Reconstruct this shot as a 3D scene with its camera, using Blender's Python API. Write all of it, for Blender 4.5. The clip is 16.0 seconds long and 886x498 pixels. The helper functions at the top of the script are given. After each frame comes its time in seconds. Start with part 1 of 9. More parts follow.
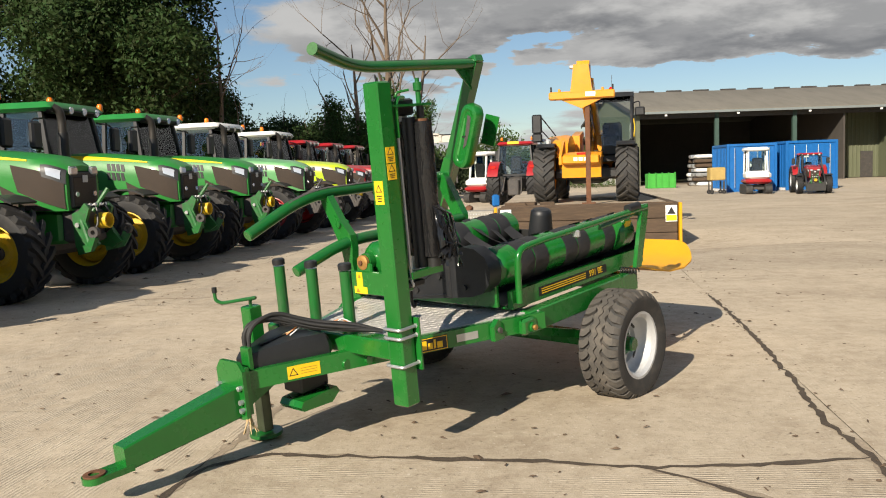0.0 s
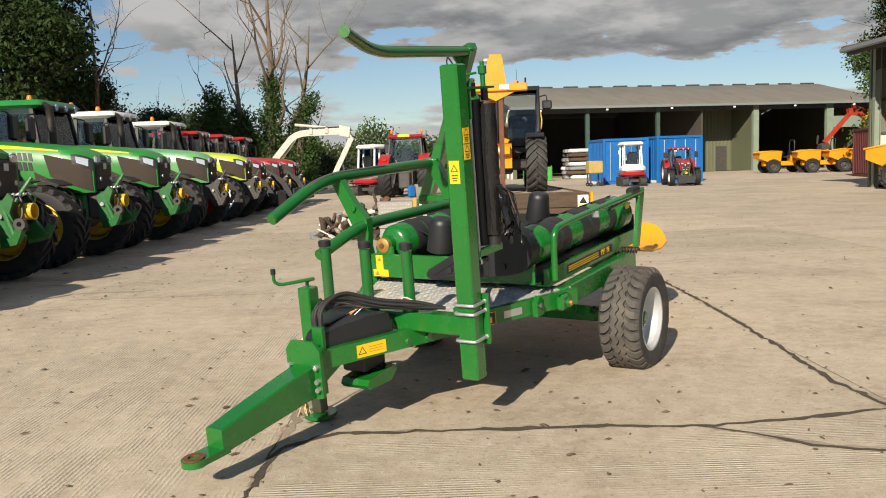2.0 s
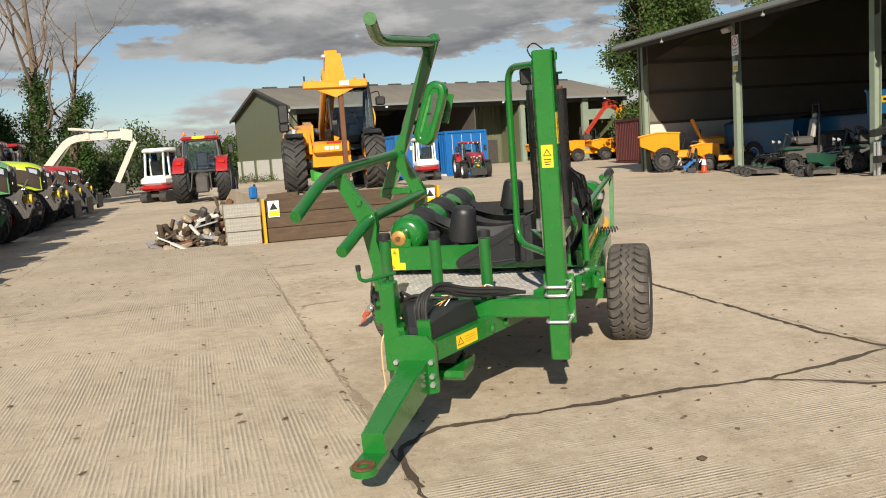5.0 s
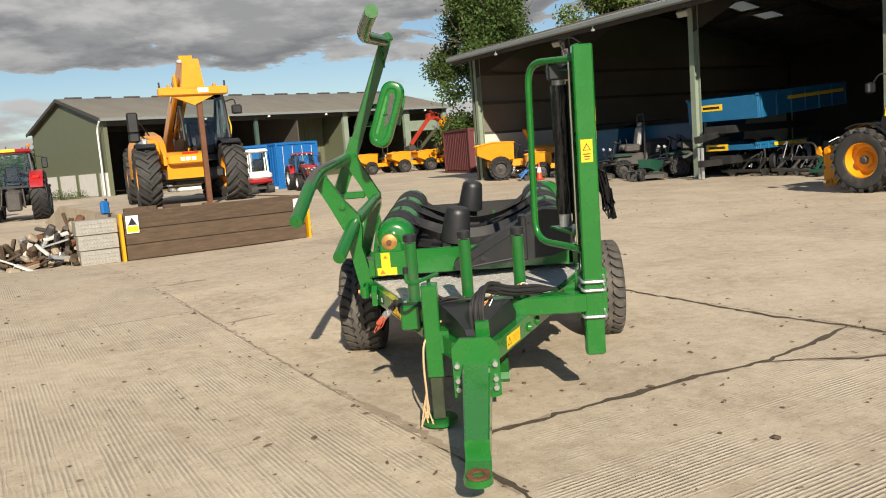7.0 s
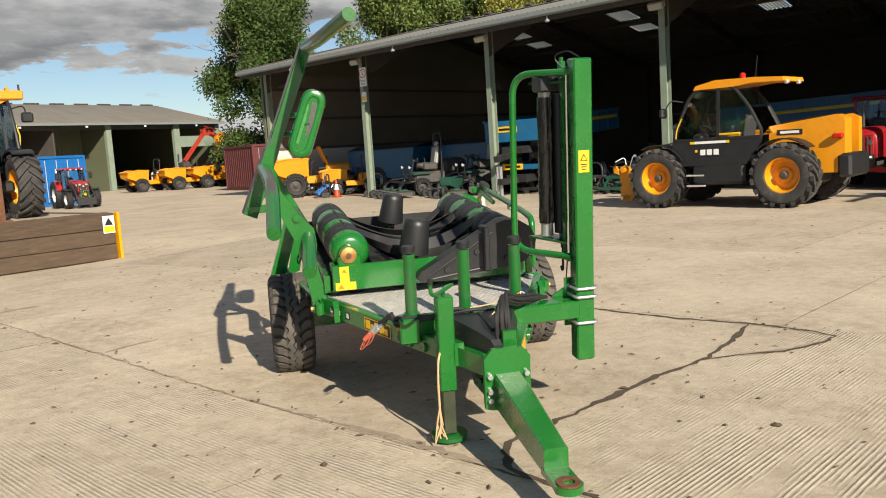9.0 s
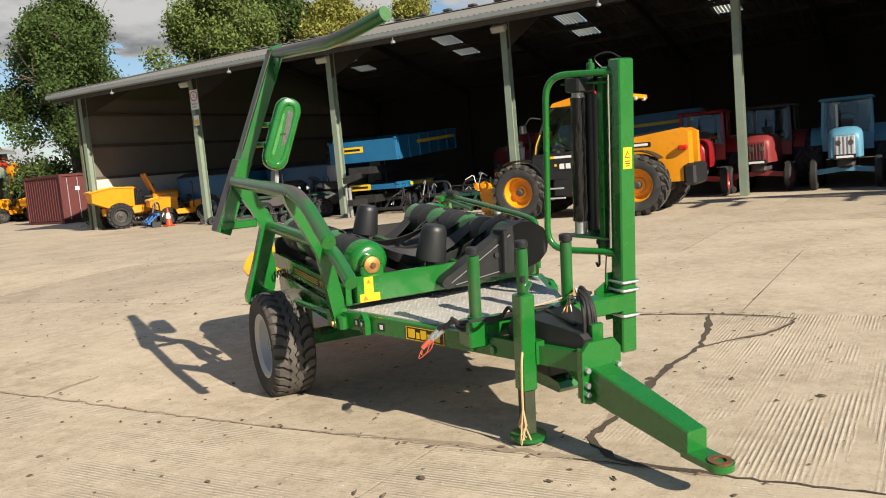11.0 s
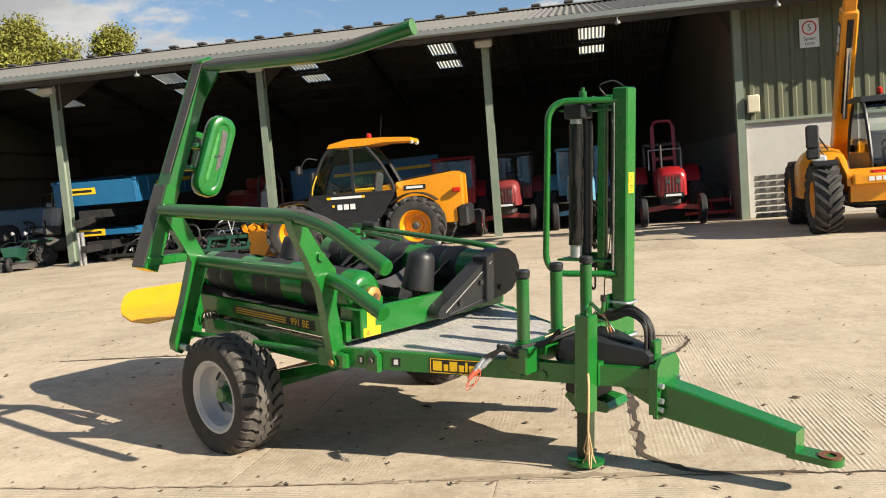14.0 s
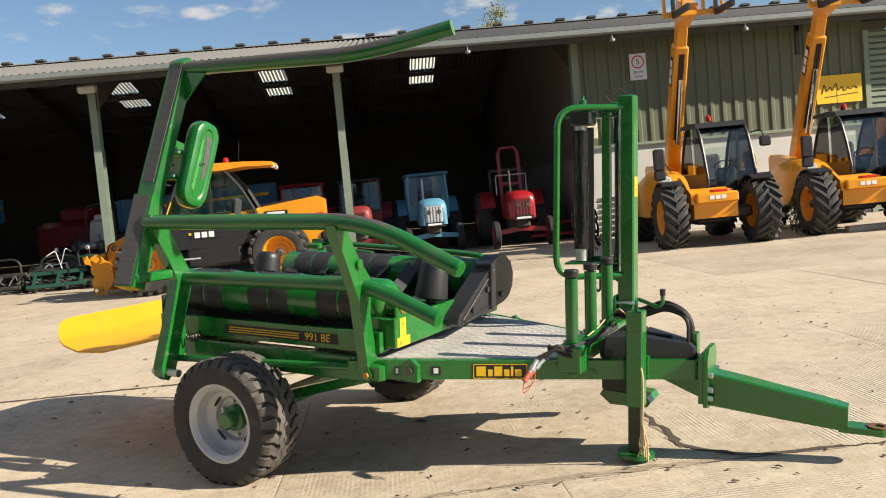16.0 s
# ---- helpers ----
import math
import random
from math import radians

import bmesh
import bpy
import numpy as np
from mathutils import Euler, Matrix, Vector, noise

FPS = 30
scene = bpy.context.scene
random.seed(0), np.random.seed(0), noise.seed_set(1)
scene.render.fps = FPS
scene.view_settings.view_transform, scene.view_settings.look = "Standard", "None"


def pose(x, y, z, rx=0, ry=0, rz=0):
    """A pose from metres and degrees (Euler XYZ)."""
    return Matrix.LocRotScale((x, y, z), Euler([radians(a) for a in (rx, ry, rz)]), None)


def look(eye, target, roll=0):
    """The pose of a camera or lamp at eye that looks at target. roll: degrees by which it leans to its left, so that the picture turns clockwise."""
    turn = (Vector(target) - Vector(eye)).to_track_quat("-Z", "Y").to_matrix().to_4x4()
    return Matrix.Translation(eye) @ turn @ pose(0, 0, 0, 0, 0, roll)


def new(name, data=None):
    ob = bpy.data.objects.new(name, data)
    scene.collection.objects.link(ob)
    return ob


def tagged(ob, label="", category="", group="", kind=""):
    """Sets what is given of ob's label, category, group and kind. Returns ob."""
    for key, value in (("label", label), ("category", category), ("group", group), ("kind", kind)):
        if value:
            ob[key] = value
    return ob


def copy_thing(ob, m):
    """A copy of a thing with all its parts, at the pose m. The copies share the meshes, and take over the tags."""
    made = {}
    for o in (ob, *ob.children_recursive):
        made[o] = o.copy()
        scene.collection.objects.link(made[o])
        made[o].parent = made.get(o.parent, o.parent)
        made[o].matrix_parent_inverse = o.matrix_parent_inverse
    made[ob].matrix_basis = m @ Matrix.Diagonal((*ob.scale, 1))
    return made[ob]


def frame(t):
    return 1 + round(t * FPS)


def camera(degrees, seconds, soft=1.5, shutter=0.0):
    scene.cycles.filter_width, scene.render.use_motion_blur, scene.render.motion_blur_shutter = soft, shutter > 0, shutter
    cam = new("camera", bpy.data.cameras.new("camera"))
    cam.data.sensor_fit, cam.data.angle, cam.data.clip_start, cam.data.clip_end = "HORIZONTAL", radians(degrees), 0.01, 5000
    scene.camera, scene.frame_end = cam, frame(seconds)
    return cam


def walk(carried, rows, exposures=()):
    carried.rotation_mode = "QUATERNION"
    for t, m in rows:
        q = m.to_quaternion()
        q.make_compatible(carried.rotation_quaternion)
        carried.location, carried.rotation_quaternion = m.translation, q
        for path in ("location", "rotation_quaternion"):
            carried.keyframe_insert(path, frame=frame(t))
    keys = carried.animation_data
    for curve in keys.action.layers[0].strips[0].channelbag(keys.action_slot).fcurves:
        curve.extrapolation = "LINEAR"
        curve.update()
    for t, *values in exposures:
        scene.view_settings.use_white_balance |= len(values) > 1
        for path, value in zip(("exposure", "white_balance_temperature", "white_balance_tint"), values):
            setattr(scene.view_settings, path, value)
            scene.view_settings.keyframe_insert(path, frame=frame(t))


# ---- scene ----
cam = camera(56.2, 16.0, soft=1.05)
PATH = [
    (0, (1.17, -0.137, 1.483), (0.858, 1.829, 1.299), -2.0),
    (0.5, (0.929, -0.226, 1.489), (0.688, 1.75, 1.3), -2.3),
    (1, (0.68, -0.202, 1.465), (0.529, 1.783, 1.273), -2.1),
    (1.5, (0.419, -0.233, 1.453), (0.348, 1.755, 1.249), -1.9),
    (2, (0.116, -0.362, 1.445), (0.123, 1.628, 1.237), -1.9),
    (2.5, (-0.11, -0.331, 1.437), (-0.038, 1.655, 1.209), -2.0),
    (3, (-0.372, -0.279, 1.45), (-0.213, 1.701, 1.221), -2.2),
    (3.5, (-0.699, -0.328, 1.458), (-0.463, 1.644, 1.222), -2.8),
    (4, (-0.985, -0.252, 1.422), (-0.656, 1.706, 1.183), -3.3),
    (4.5, (-1.281, -0.177, 1.463), (-0.838, 1.759, 1.225), -3.6),
    (7, (-2.634, 0.515, 1.462), (-1.665, 2.247, 1.222), -4.5),
    (7.5, (-2.845, 0.738, 1.497), (-1.776, 2.411, 1.259), -4.3),
    (8, (-3.177, 0.917, 1.491), (-1.991, 2.509, 1.254), -4.1),
    (8.5, (-3.401, 1.115, 1.463), (-2.096, 2.612, 1.224), -3.9),
    (9, (-3.578, 1.356, 1.499), (-2.161, 2.748, 1.263), -3.7),
    (11.5, (-4.446, 2.747, 1.467), (-2.683, 3.668, 1.257), -5.5),
    (12, (-4.519, 3.023, 1.496), (-2.697, 3.82, 1.288), -5.6),
    (12.5, (-4.655, 3.343, 1.487), (-2.782, 4.014, 1.29), -5.3),
    (13, (-4.66, 3.644, 1.458), (-2.747, 4.197, 1.275), -5.1),
    (13.5, (-4.665, 3.935, 1.472), (-2.722, 4.377, 1.302), -4.8),
    (14, (-4.765, 4.242, 1.483), (-2.8, 4.582, 1.322), -4.6),
    (14.5, (-4.756, 4.545, 1.465), (-2.776, 4.791, 1.316), -4.7),
    (15, (-4.755, 4.843, 1.462), (-2.765, 4.985, 1.322), -4.9),
    (15.5, (-4.828, 5.193, 1.468), (-2.833, 5.207, 1.336), -4.9),
    (16, (-4.755, 5.477, 1.439), (-2.763, 5.351, 1.313), -5.3),
]
walk(cam, [(t, look(eye, target, roll)) for t, eye, target, roll in PATH], exposures=((0, 0.60), (2.5, 0.51), (4.5, 0.53), (7, 0.58), (9, 0.65), (11.5, 0.78), (12.5, 0.88), (16, 0.96)))

# ---------------- sun and sky
SUN = Vector((-0.64, -1.67, 1.02)).normalized()
sun = new("sun", bpy.data.lights.new("sun", "SUN"))
sun.data.energy, sun.data.angle, sun.data.color = 5.0, radians(0.55), (1.0, 0.89, 0.73)
sun.matrix_world = look((0, 0, 40), Vector((0, 0, 40)) - SUN)


def build_world():
    w = bpy.data.worlds.new("world")
    scene.world = w
    w.use_nodes = True
    n, l = w.node_tree.nodes, w.node_tree.links
    n.clear()
    out = n.new("ShaderNodeOutputWorld")
    sky = n.new("ShaderNodeTexSky")
    sky.sky_type, sky.sun_disc = "NISHITA", False
    sky.sun_elevation = math.asin(SUN.z)
    sky.sun_rotation = math.atan2(SUN.x, SUN.y)
    sky.dust_density, sky.air_density, sky.ozone_density = 0.15, 1.0, 3.0
    bg = n.new("ShaderNodeBackground")
    bg.inputs[1].default_value = 0.059
    l.new(sky.outputs[0], bg.inputs[0])
    tc = n.new("ShaderNodeTexCoord")
    sep = n.new("ShaderNodeSeparateXYZ")
    l.new(tc.outputs["Generated"], sep.inputs[0])

    def m(op, a, b=None, clamp=False):
        q = n.new("ShaderNodeMath")
        q.operation, q.use_clamp = op, clamp
        for i, v in enumerate((a, b)):
            if v is None:
                continue
            if isinstance(v, (int, float)):
                q.inputs[i].default_value = v
            else:
                l.new(v, q.inputs[i])
        return q.outputs[0]

    def rng(v, a, b, lo=0.0, hi=1.0):
        q = n.new("ShaderNodeMapRange")
        q.interpolation_type = "SMOOTHSTEP"
        for k, x in enumerate((a, b, lo, hi)):
            q.inputs[k + 1].default_value = x
        l.new(v, q.inputs[0])
        return q.outputs[0]

    # clouds are laid out by bearing and height, flattened towards the horizon
    flat = m("MAXIMUM", m("SQRT", m("ADD", m("MULTIPLY", sep.outputs[0], sep.outputs[0]), m("MULTIPLY", sep.outputs[1], sep.outputs[1]))), 0.05)
    east, north = m("DIVIDE", sep.outputs[0], flat), m("DIVIDE", sep.outputs[1], flat)
    high = m("DIVIDE", sep.outputs[2], m("ADD", m("ABSOLUTE", sep.outputs[2]), 0.55))
    put = n.new("ShaderNodeCombineXYZ")
    l.new(east, put.inputs[0]), l.new(north, put.inputs[1]), l.new(m("MULTIPLY", high, 3.0), put.inputs[2])

    def noise_tex(scale, detail, rough, off, bendy=0.0):
        k = n.new("ShaderNodeVectorMath")
        k.operation = "ADD"
        k.inputs[1].default_value = off
        l.new(put.outputs[0], k.inputs[0])
        t = n.new("ShaderNodeTexNoise")
        t.inputs["Scale"].default_value, t.inputs["Detail"].default_value, t.inputs["Roughness"].default_value = scale, detail, rough
        t.inputs["Distortion"].default_value = bendy
        l.new(k.outputs[0], t.inputs["Vector"])
        return t.outputs[0]

    big = noise_tex(2.6, 12, 0.56, (0.35, 0.9, 0.2), 0.1)
    puff = noise_tex(7.0, 10, 0.55, (3.1, 1.4, 0.0), 0.1)
    fleck = noise_tex(17.0, 8, 0.6, (1.7, 4.2, 0.3), 0.0)
    up = m("ADD", sep.outputs[2], m("MULTIPLY", m("SUBTRACT", big, 0.5), 0.16))
    up = m("ADD", up, m("MULTIPLY", m("SUBTRACT", puff, 0.5), 0.20))
    up = m("ADD", up, m("MULTIPLY", m("SUBTRACT", fleck, 0.5), 0.06))
    # the bank of cloud lies to the north and north-east; west and east are mostly clear
    bank = m("MULTIPLY", rng(east, -0.38, -0.24), rng(east, 0.99, 0.72))
    bank = m("MULTIPLY", bank, rng(north, -0.2, 0.3))
    deck = m("MULTIPLY", rng(up, 0.100, 0.140), bank)
    low = m("MULTIPLY", rng(sep.outputs[2], 0.135, 0.025), m("MAXIMUM", bank, 0.1))
    cover = m("ADD", m("ADD", m("MULTIPLY", deck, 0.30), m("MULTIPLY", low, 0.13)), m("ADD", m("MULTIPLY", big, 0.30), m("ADD", m("MULTIPLY", puff, 0.55), m("MULTIPLY", fleck, 0.15))))
    mask = rng(cover, 0.545, 0.625)
    # the deck is dark along its base and paler higher up, the low heaps are white with grey feet
    base = m("MULTIPLY", deck, rng(up, 0.185, 0.125))
    streak = rng(noise_tex(7.0, 11, 0.58, (3.1, 1.4, 0.10), 0.1), 0.40, 0.60)
    gloom = m("ADD", m("MULTIPLY", base, 0.32), m("MULTIPLY", m("MULTIPLY", streak, m("ADD", m("MULTIPLY", deck, 0.65), 0.35)), 0.50), True)
    col = n.new("ShaderNodeValToRGB")
    col.color_ramp.elements[0].position, col.color_ramp.elements[0].color = 0.0, (0.99, 0.98, 0.96, 1)
    col.color_ramp.elements[1].position, col.color_ramp.elements[1].color = 1.0, (0.22, 0.235, 0.265, 1)
    l.new(gloom, col.inputs[0])
    cl = n.new("ShaderNodeBackground")
    cl.inputs[1].default_value = 0.37
    l.new(col.outputs[0], cl.inputs[0])
    mix = n.new("ShaderNodeMixShader")
    l.new(mask, mix.inputs[0]), l.new(bg.outputs[0], mix.inputs[1]), l.new(cl.outputs[0], mix.inputs[2])
    l.new(mix.outputs[0], out.inputs[0])


build_world()


# ---------------- materials
def pbr(name, col, rough=0.5, metal=0.0, var=0.12, scale=5.0, fine=60.0, bump=0.0, dirt=None, dirt_amount=0.5, coat=0.0, rand=0.0, stretch=None):
    """A surface with large and fine variation of its colour, an optional layer of dirt, and fine relief."""
    m = bpy.data.materials.new(name)
    m.use_nodes = True
    n, l = m.node_tree.nodes, m.node_tree.links
    b = n["Principled BSDF"]
    tc = n.new("ShaderNodeTexCoord")
    vec = tc.outputs["Object"]
    if stretch:
        mp = n.new("ShaderNodeMapping")
        mp.inputs["Scale"].default_value = stretch
        l.new(vec, mp.inputs[0])
        vec = mp.outputs[0]

    def nz(s, d):
        t = n.new("ShaderNodeTexNoise")
        t.inputs["Scale"].default_value, t.inputs["Detail"].default_value, t.inputs["Roughness"].default_value = s, d, 0.6
        l.new(vec, t.inputs["Vector"])
        return t.outputs[0]

    def mixc(f, a, c):
        q = n.new("ShaderNodeMix")
        q.data_type = "RGBA"
        for sock, v in ((q.inputs[0], f), (q.inputs[6], a), (q.inputs[7], c)):
            if isinstance(v, (tuple, list)):
                sock.default_value = (*v[:3], 1)
            elif isinstance(v, float):
                sock.default_value = v
            else:
                l.new(v, sock)
        return q.outputs[2]

    def ramp(v, lo, hi):
        q = n.new("ShaderNodeMapRange")
        q.inputs[1].default_value, q.inputs[2].default_value = lo, hi
        l.new(v, q.inputs[0])
        return q.outputs[0]

    lo = [c * (1 - var) for c in col]
    hi = [min(1, c * (1 + var)) for c in col]
    large = nz(scale, 4)
    small = nz(fine, 3)
    c = mixc(ramp(large, 0.3, 0.7), lo, hi)
    c = mixc(ramp(small, 0.35, 0.75), c, [x * (1 - 0.6 * var) for x in col])
    if rand:
        oi = n.new("ShaderNodeObjectInfo")
        hs = n.new("ShaderNodeHueSaturation")
        q = n.new("ShaderNodeMapRange")
        q.inputs[3].default_value, q.inputs[4].default_value = 1 - rand, 1 + rand
        l.new(oi.outputs["Random"], q.inputs[0]), l.new(q.outputs[0], hs.inputs["Value"]), l.new(c, hs.inputs["Color"])
        c = hs.outputs[0]
    r = n.new("ShaderNodeMapRange")
    r.inputs[3].default_value, r.inputs[4].default_value = max(0.02, rough - 0.1), min(1, rough + 0.12)
    l.new(large, r.inputs[0])
    ro = r.outputs[0]
    if dirt:
        d = nz(scale * 1.7, 8)
        f = ramp(d, 0.62 - 0.25 * dirt_amount, 0.78)
        k = n.new("ShaderNodeMath")
        k.operation = "MULTIPLY"
        k.inputs[1].default_value = dirt_amount
        l.new(f, k.inputs[0])
        c = mixc(k.outputs[0], c, dirt)
        a = n.new("ShaderNodeMath")
        a.operation, a.use_clamp = "MULTIPLY_ADD", True
        a.inputs[1].default_value = 0.4
        l.new(k.outputs[0], a.inputs[0]), l.new(ro, a.inputs[2])
        ro = a.outputs[0]
    l.new(c, b.inputs["Base Color"])
    l.new(ro, b.inputs["Roughness"])
    b.inputs["Metallic"].default_value = metal
    if coat:
        b.inputs["Coat Weight"].default_value, b.inputs["Coat Roughness"].default_value = coat, 0.12
    if bump:
        bp = n.new("ShaderNodeBump")
        bp.inputs["Strength"].default_value, bp.inputs["Distance"].default_value = bump, 0.01
        l.new(small, bp.inputs["Height"])
        l.new(bp.outputs[0], b.inputs["Normal"])
    return m


def glass_mat(name, tint=(0.75, 0.85, 0.85), clear=0.75):
    m = bpy.data.materials.new(name)
    m.use_nodes = True
    n, l = m.node_tree.nodes, m.node_tree.links
    n.clear()
    out, mix = n.new("ShaderNodeOutputMaterial"), n.new("ShaderNodeMixShader")
    tr, gl = n.new("ShaderNodeBsdfTransparent"), n.new("ShaderNodeBsdfGlossy")
    tr.inputs[0].default_value = (*tint, 1)
    gl.inputs["Roughness"].default_value = 0.03
    fr = n.new("ShaderNodeFresnel")
    fr.inputs[0].default_value = 1.5
    a = n.new("ShaderNodeMath")
    a.operation, a.use_clamp = "ADD", True
    a.inputs[1].default_value = (1 - clear) * 0.2
    l.new(fr.outputs[0], a.inputs[0])
    l.new(a.outputs[0], mix.inputs[0]), l.new(tr.outputs[0], mix.inputs[1]), l.new(gl.outputs[0], mix.inputs[2]), l.new(mix.outputs[0], out.inputs[0])
    return m


MUD = (0.23, 0.18, 0.12)
GREEN = pbr("green machine paint", (0.009, 0.138, 0.018), 0.26, var=0.12, coat=0.5, dirt=(0.09, 0.14, 0.05), dirt_amount=0.2)
GREEN_WORN = pbr("worn dull green paint", (0.008, 0.120, 0.020), 0.30, var=0.15, coat=0.35, dirt=(0.09, 0.085, 0.07), dirt_amount=0.45, scale=3)
SCUFF = pbr("bare scuffed steel", (0.10, 0.09, 0.085), 0.45, 0.3, var=0.3, scale=9, dirt=(0.02, 0.16, 0.03), dirt_amount=0.3, stretch=(1, 6, 6))
BLACK = pbr("black plastic", (0.014, 0.015, 0.017), 0.45, var=0.25, dirt=(0.10, 0.09, 0.075), dirt_amount=0.12)
BLACK_STEEL = pbr("black painted steel", (0.02, 0.02, 0.02), 0.5, var=0.3, dirt=(0.12, 0.10, 0.07), dirt_amount=0.25)
RUBBER = pbr("dusty tyre rubber", (0.035, 0.034, 0.033), 0.75, var=0.25, bump=0.15, fine=90, dirt=(0.17, 0.145, 0.115), dirt_amount=0.45, scale=4)
RUBBER_CLEAN = pbr("black rubber", (0.018, 0.018, 0.019), 0.7, var=0.25, bump=0.1, dirt=(0.10, 0.085, 0.065), dirt_amount=0.25)
BELT = pbr("black rubber belt", (0.02, 0.02, 0.022), 0.55, var=0.3, bump=0.15, fine=120, dirt=(0.12, 0.11, 0.09), dirt_amount=0.25)
SILVER = pbr("silver wheel paint", (0.50, 0.51, 0.52), 0.42, 0.2, var=0.08, dirt=(0.30, 0.26, 0.2), dirt_amount=0.25)
GALV = pbr("galvanised steel", (0.55, 0.56, 0.56), 0.4, 0.75, var=0.18, scale=14)
CHROME = pbr("polished steel", (0.7, 0.7, 0.7), 0.15, 1.0, var=0.05)
CHEQUER = pbr("worn chequer plate", (0.52, 0.50, 0.47), 0.5, 0.25, var=0.2, dirt=(0.25, 0.22, 0.17), dirt_amount=0.35)
YELLOW = pbr("yellow paint", (0.70, 0.33, 0.006), 0.4, var=0.08, dirt=(0.35, 0.25, 0.08), dirt_amount=0.3)
STICKER = pbr("yellow sticker", (0.80, 0.49, 0.012), 0.45, var=0.05)
STICKER_W = pbr("white sticker", (0.75, 0.76, 0.76), 0.5, var=0.05)
INK = pbr("black print", (0.012, 0.012, 0.012), 0.5, var=0.1)
FILM = pbr("black stretch film", (0.012, 0.012, 0.013), 0.15, var=0.3, bump=0.9, fine=30, stretch=(1, 1, 0.25))
BRASS = pbr("rusty brass bearing", (0.45, 0.24, 0.07), 0.5, 0.5, var=0.4, scale=30)
RUST = pbr("rusty steel", (0.16, 0.07, 0.035), 0.8, 0.2, var=0.4, scale=12, bump=0.3)
ROPE = pbr("straw coloured twine", (0.55, 0.40, 0.22), 0.85, var=0.2, fine=200)
RED = pbr("red paint", (0.33, 0.012, 0.016), 0.32, var=0.1, coat=0.25, dirt=(0.15, 0.08, 0.06), dirt_amount=0.25)
REDDARK = pbr("dark red cab paint", (0.22, 0.012, 0.02), 0.4, var=0.15)
JGREEN = pbr("bright green bonnet paint", (0.018, 0.195, 0.028), 0.42, var=0.10, coat=0.1, dirt=(0.08, 0.10, 0.05), dirt_amount=0.15)
PALEGREEN = pbr("pale green bonnet paint", (0.12, 0.34, 0.13), 0.3, var=0.08, coat=0.3)
LIME = pbr("lime yellow-green paint", (0.42, 0.55, 0.02), 0.3, var=0.08, coat=0.3)
WHITE = pbr("white paint", (0.78, 0.78, 0.75), 0.4, var=0.06, dirt=(0.4, 0.36, 0.3), dirt_amount=0.25)
ORANGE = pbr("orange-yellow machine paint", (0.74, 0.29, 0.008), 0.35, var=0.08, coat=0.2, dirt=(0.28, 0.16, 0.05), dirt_amount=0.3)
REDORANGE = pbr("red-orange paint", (0.50, 0.06, 0.014), 0.4, var=0.1, dirt=MUD, dirt_amount=0.2)
DGREY = pbr("dark grey casting", (0.055, 0.05, 0.047), 0.6, var=0.3, dirt=MUD, dirt_amount=0.35)
MESHGREY = pbr("brown-grey dusty grille mesh", (0.046, 0.033, 0.024), 0.85, var=0.25, bump=0.4, fine=160)
BLUE = pbr("blue steel paint", (0.012, 0.13, 0.40), 0.4, var=0.12, dirt=(0.12, 0.13, 0.15), dirt_amount=0.2)
LTBLUE = pbr("light blue paint", (0.10, 0.29, 0.42), 0.45, var=0.12, dirt=MUD, dirt_amount=0.3)
NAVY = pbr("blue trailer paint", (0.012, 0.11, 0.22), 0.35, var=0.12, coat=0.2)
MAROON = pbr("rusty maroon container paint", (0.11, 0.022, 0.022), 0.6, var=0.2, dirt=RUST and (0.14, 0.06, 0.03), dirt_amount=0.4)
GLASS = glass_mat("cab glass", (0.93, 0.97, 0.95), 0.95)
LAMP = pbr("clear lamp lens", (0.7, 0.72, 0.74), 0.12, 0.5, var=0.1)
AMBER = pbr("amber beacon", (0.85, 0.20, 0.01), 0.2, var=0.1)
REDLENS = pbr("red lens", (0.5, 0.02, 0.01), 0.2, var=0.1)
TIMBER = pbr("weathered brown timber", (0.088, 0.058, 0.036), 0.85, var=0.4, scale=4, fine=45, bump=0.5, stretch=(0.6, 5, 5), dirt=(0.20, 0.15, 0.10), dirt_amount=0.4, rand=0.15)
CLADDING = pbr("olive green cladding", (0.115, 0.125, 0.075), 0.55, var=0.08, scale=0.8, dirt=(0.16, 0.15, 0.11), dirt_amount=0.3)
STEELGREEN = pbr("grey-green painted steel", (0.20, 0.25, 0.19), 0.6, var=0.12, dirt=(0.30, 0.30, 0.25), dirt_amount=0.5, scale=2)
# INNER's low base colour paints in the shade inside both sheds
INNER = pbr("shed lining darkened for shade", (0.068, 0.060, 0.052), 0.9, var=0.2, scale=1.2)
ROOFING = pbr("grey fibre cement roofing", (0.150, 0.146, 0.136), 0.9, var=0.15, scale=0.7, fine=12, bump=0.2, dirt=(0.15, 0.15, 0.12), dirt_amount=0.5)
WALLWHITE = pbr("painted white blockwork", (0.54, 0.53, 0.49), 0.8, var=0.08, scale=1.5, dirt=(0.4, 0.38, 0.32), dirt_amount=0.45)
GUTTER = pbr("grey plastic gutter", (0.19, 0.215, 0.215), 0.5, var=0.08)
SKYLIGHT = pbr("translucent roof sheet", (0.75, 0.74, 0.66), 0.6, var=0.1)


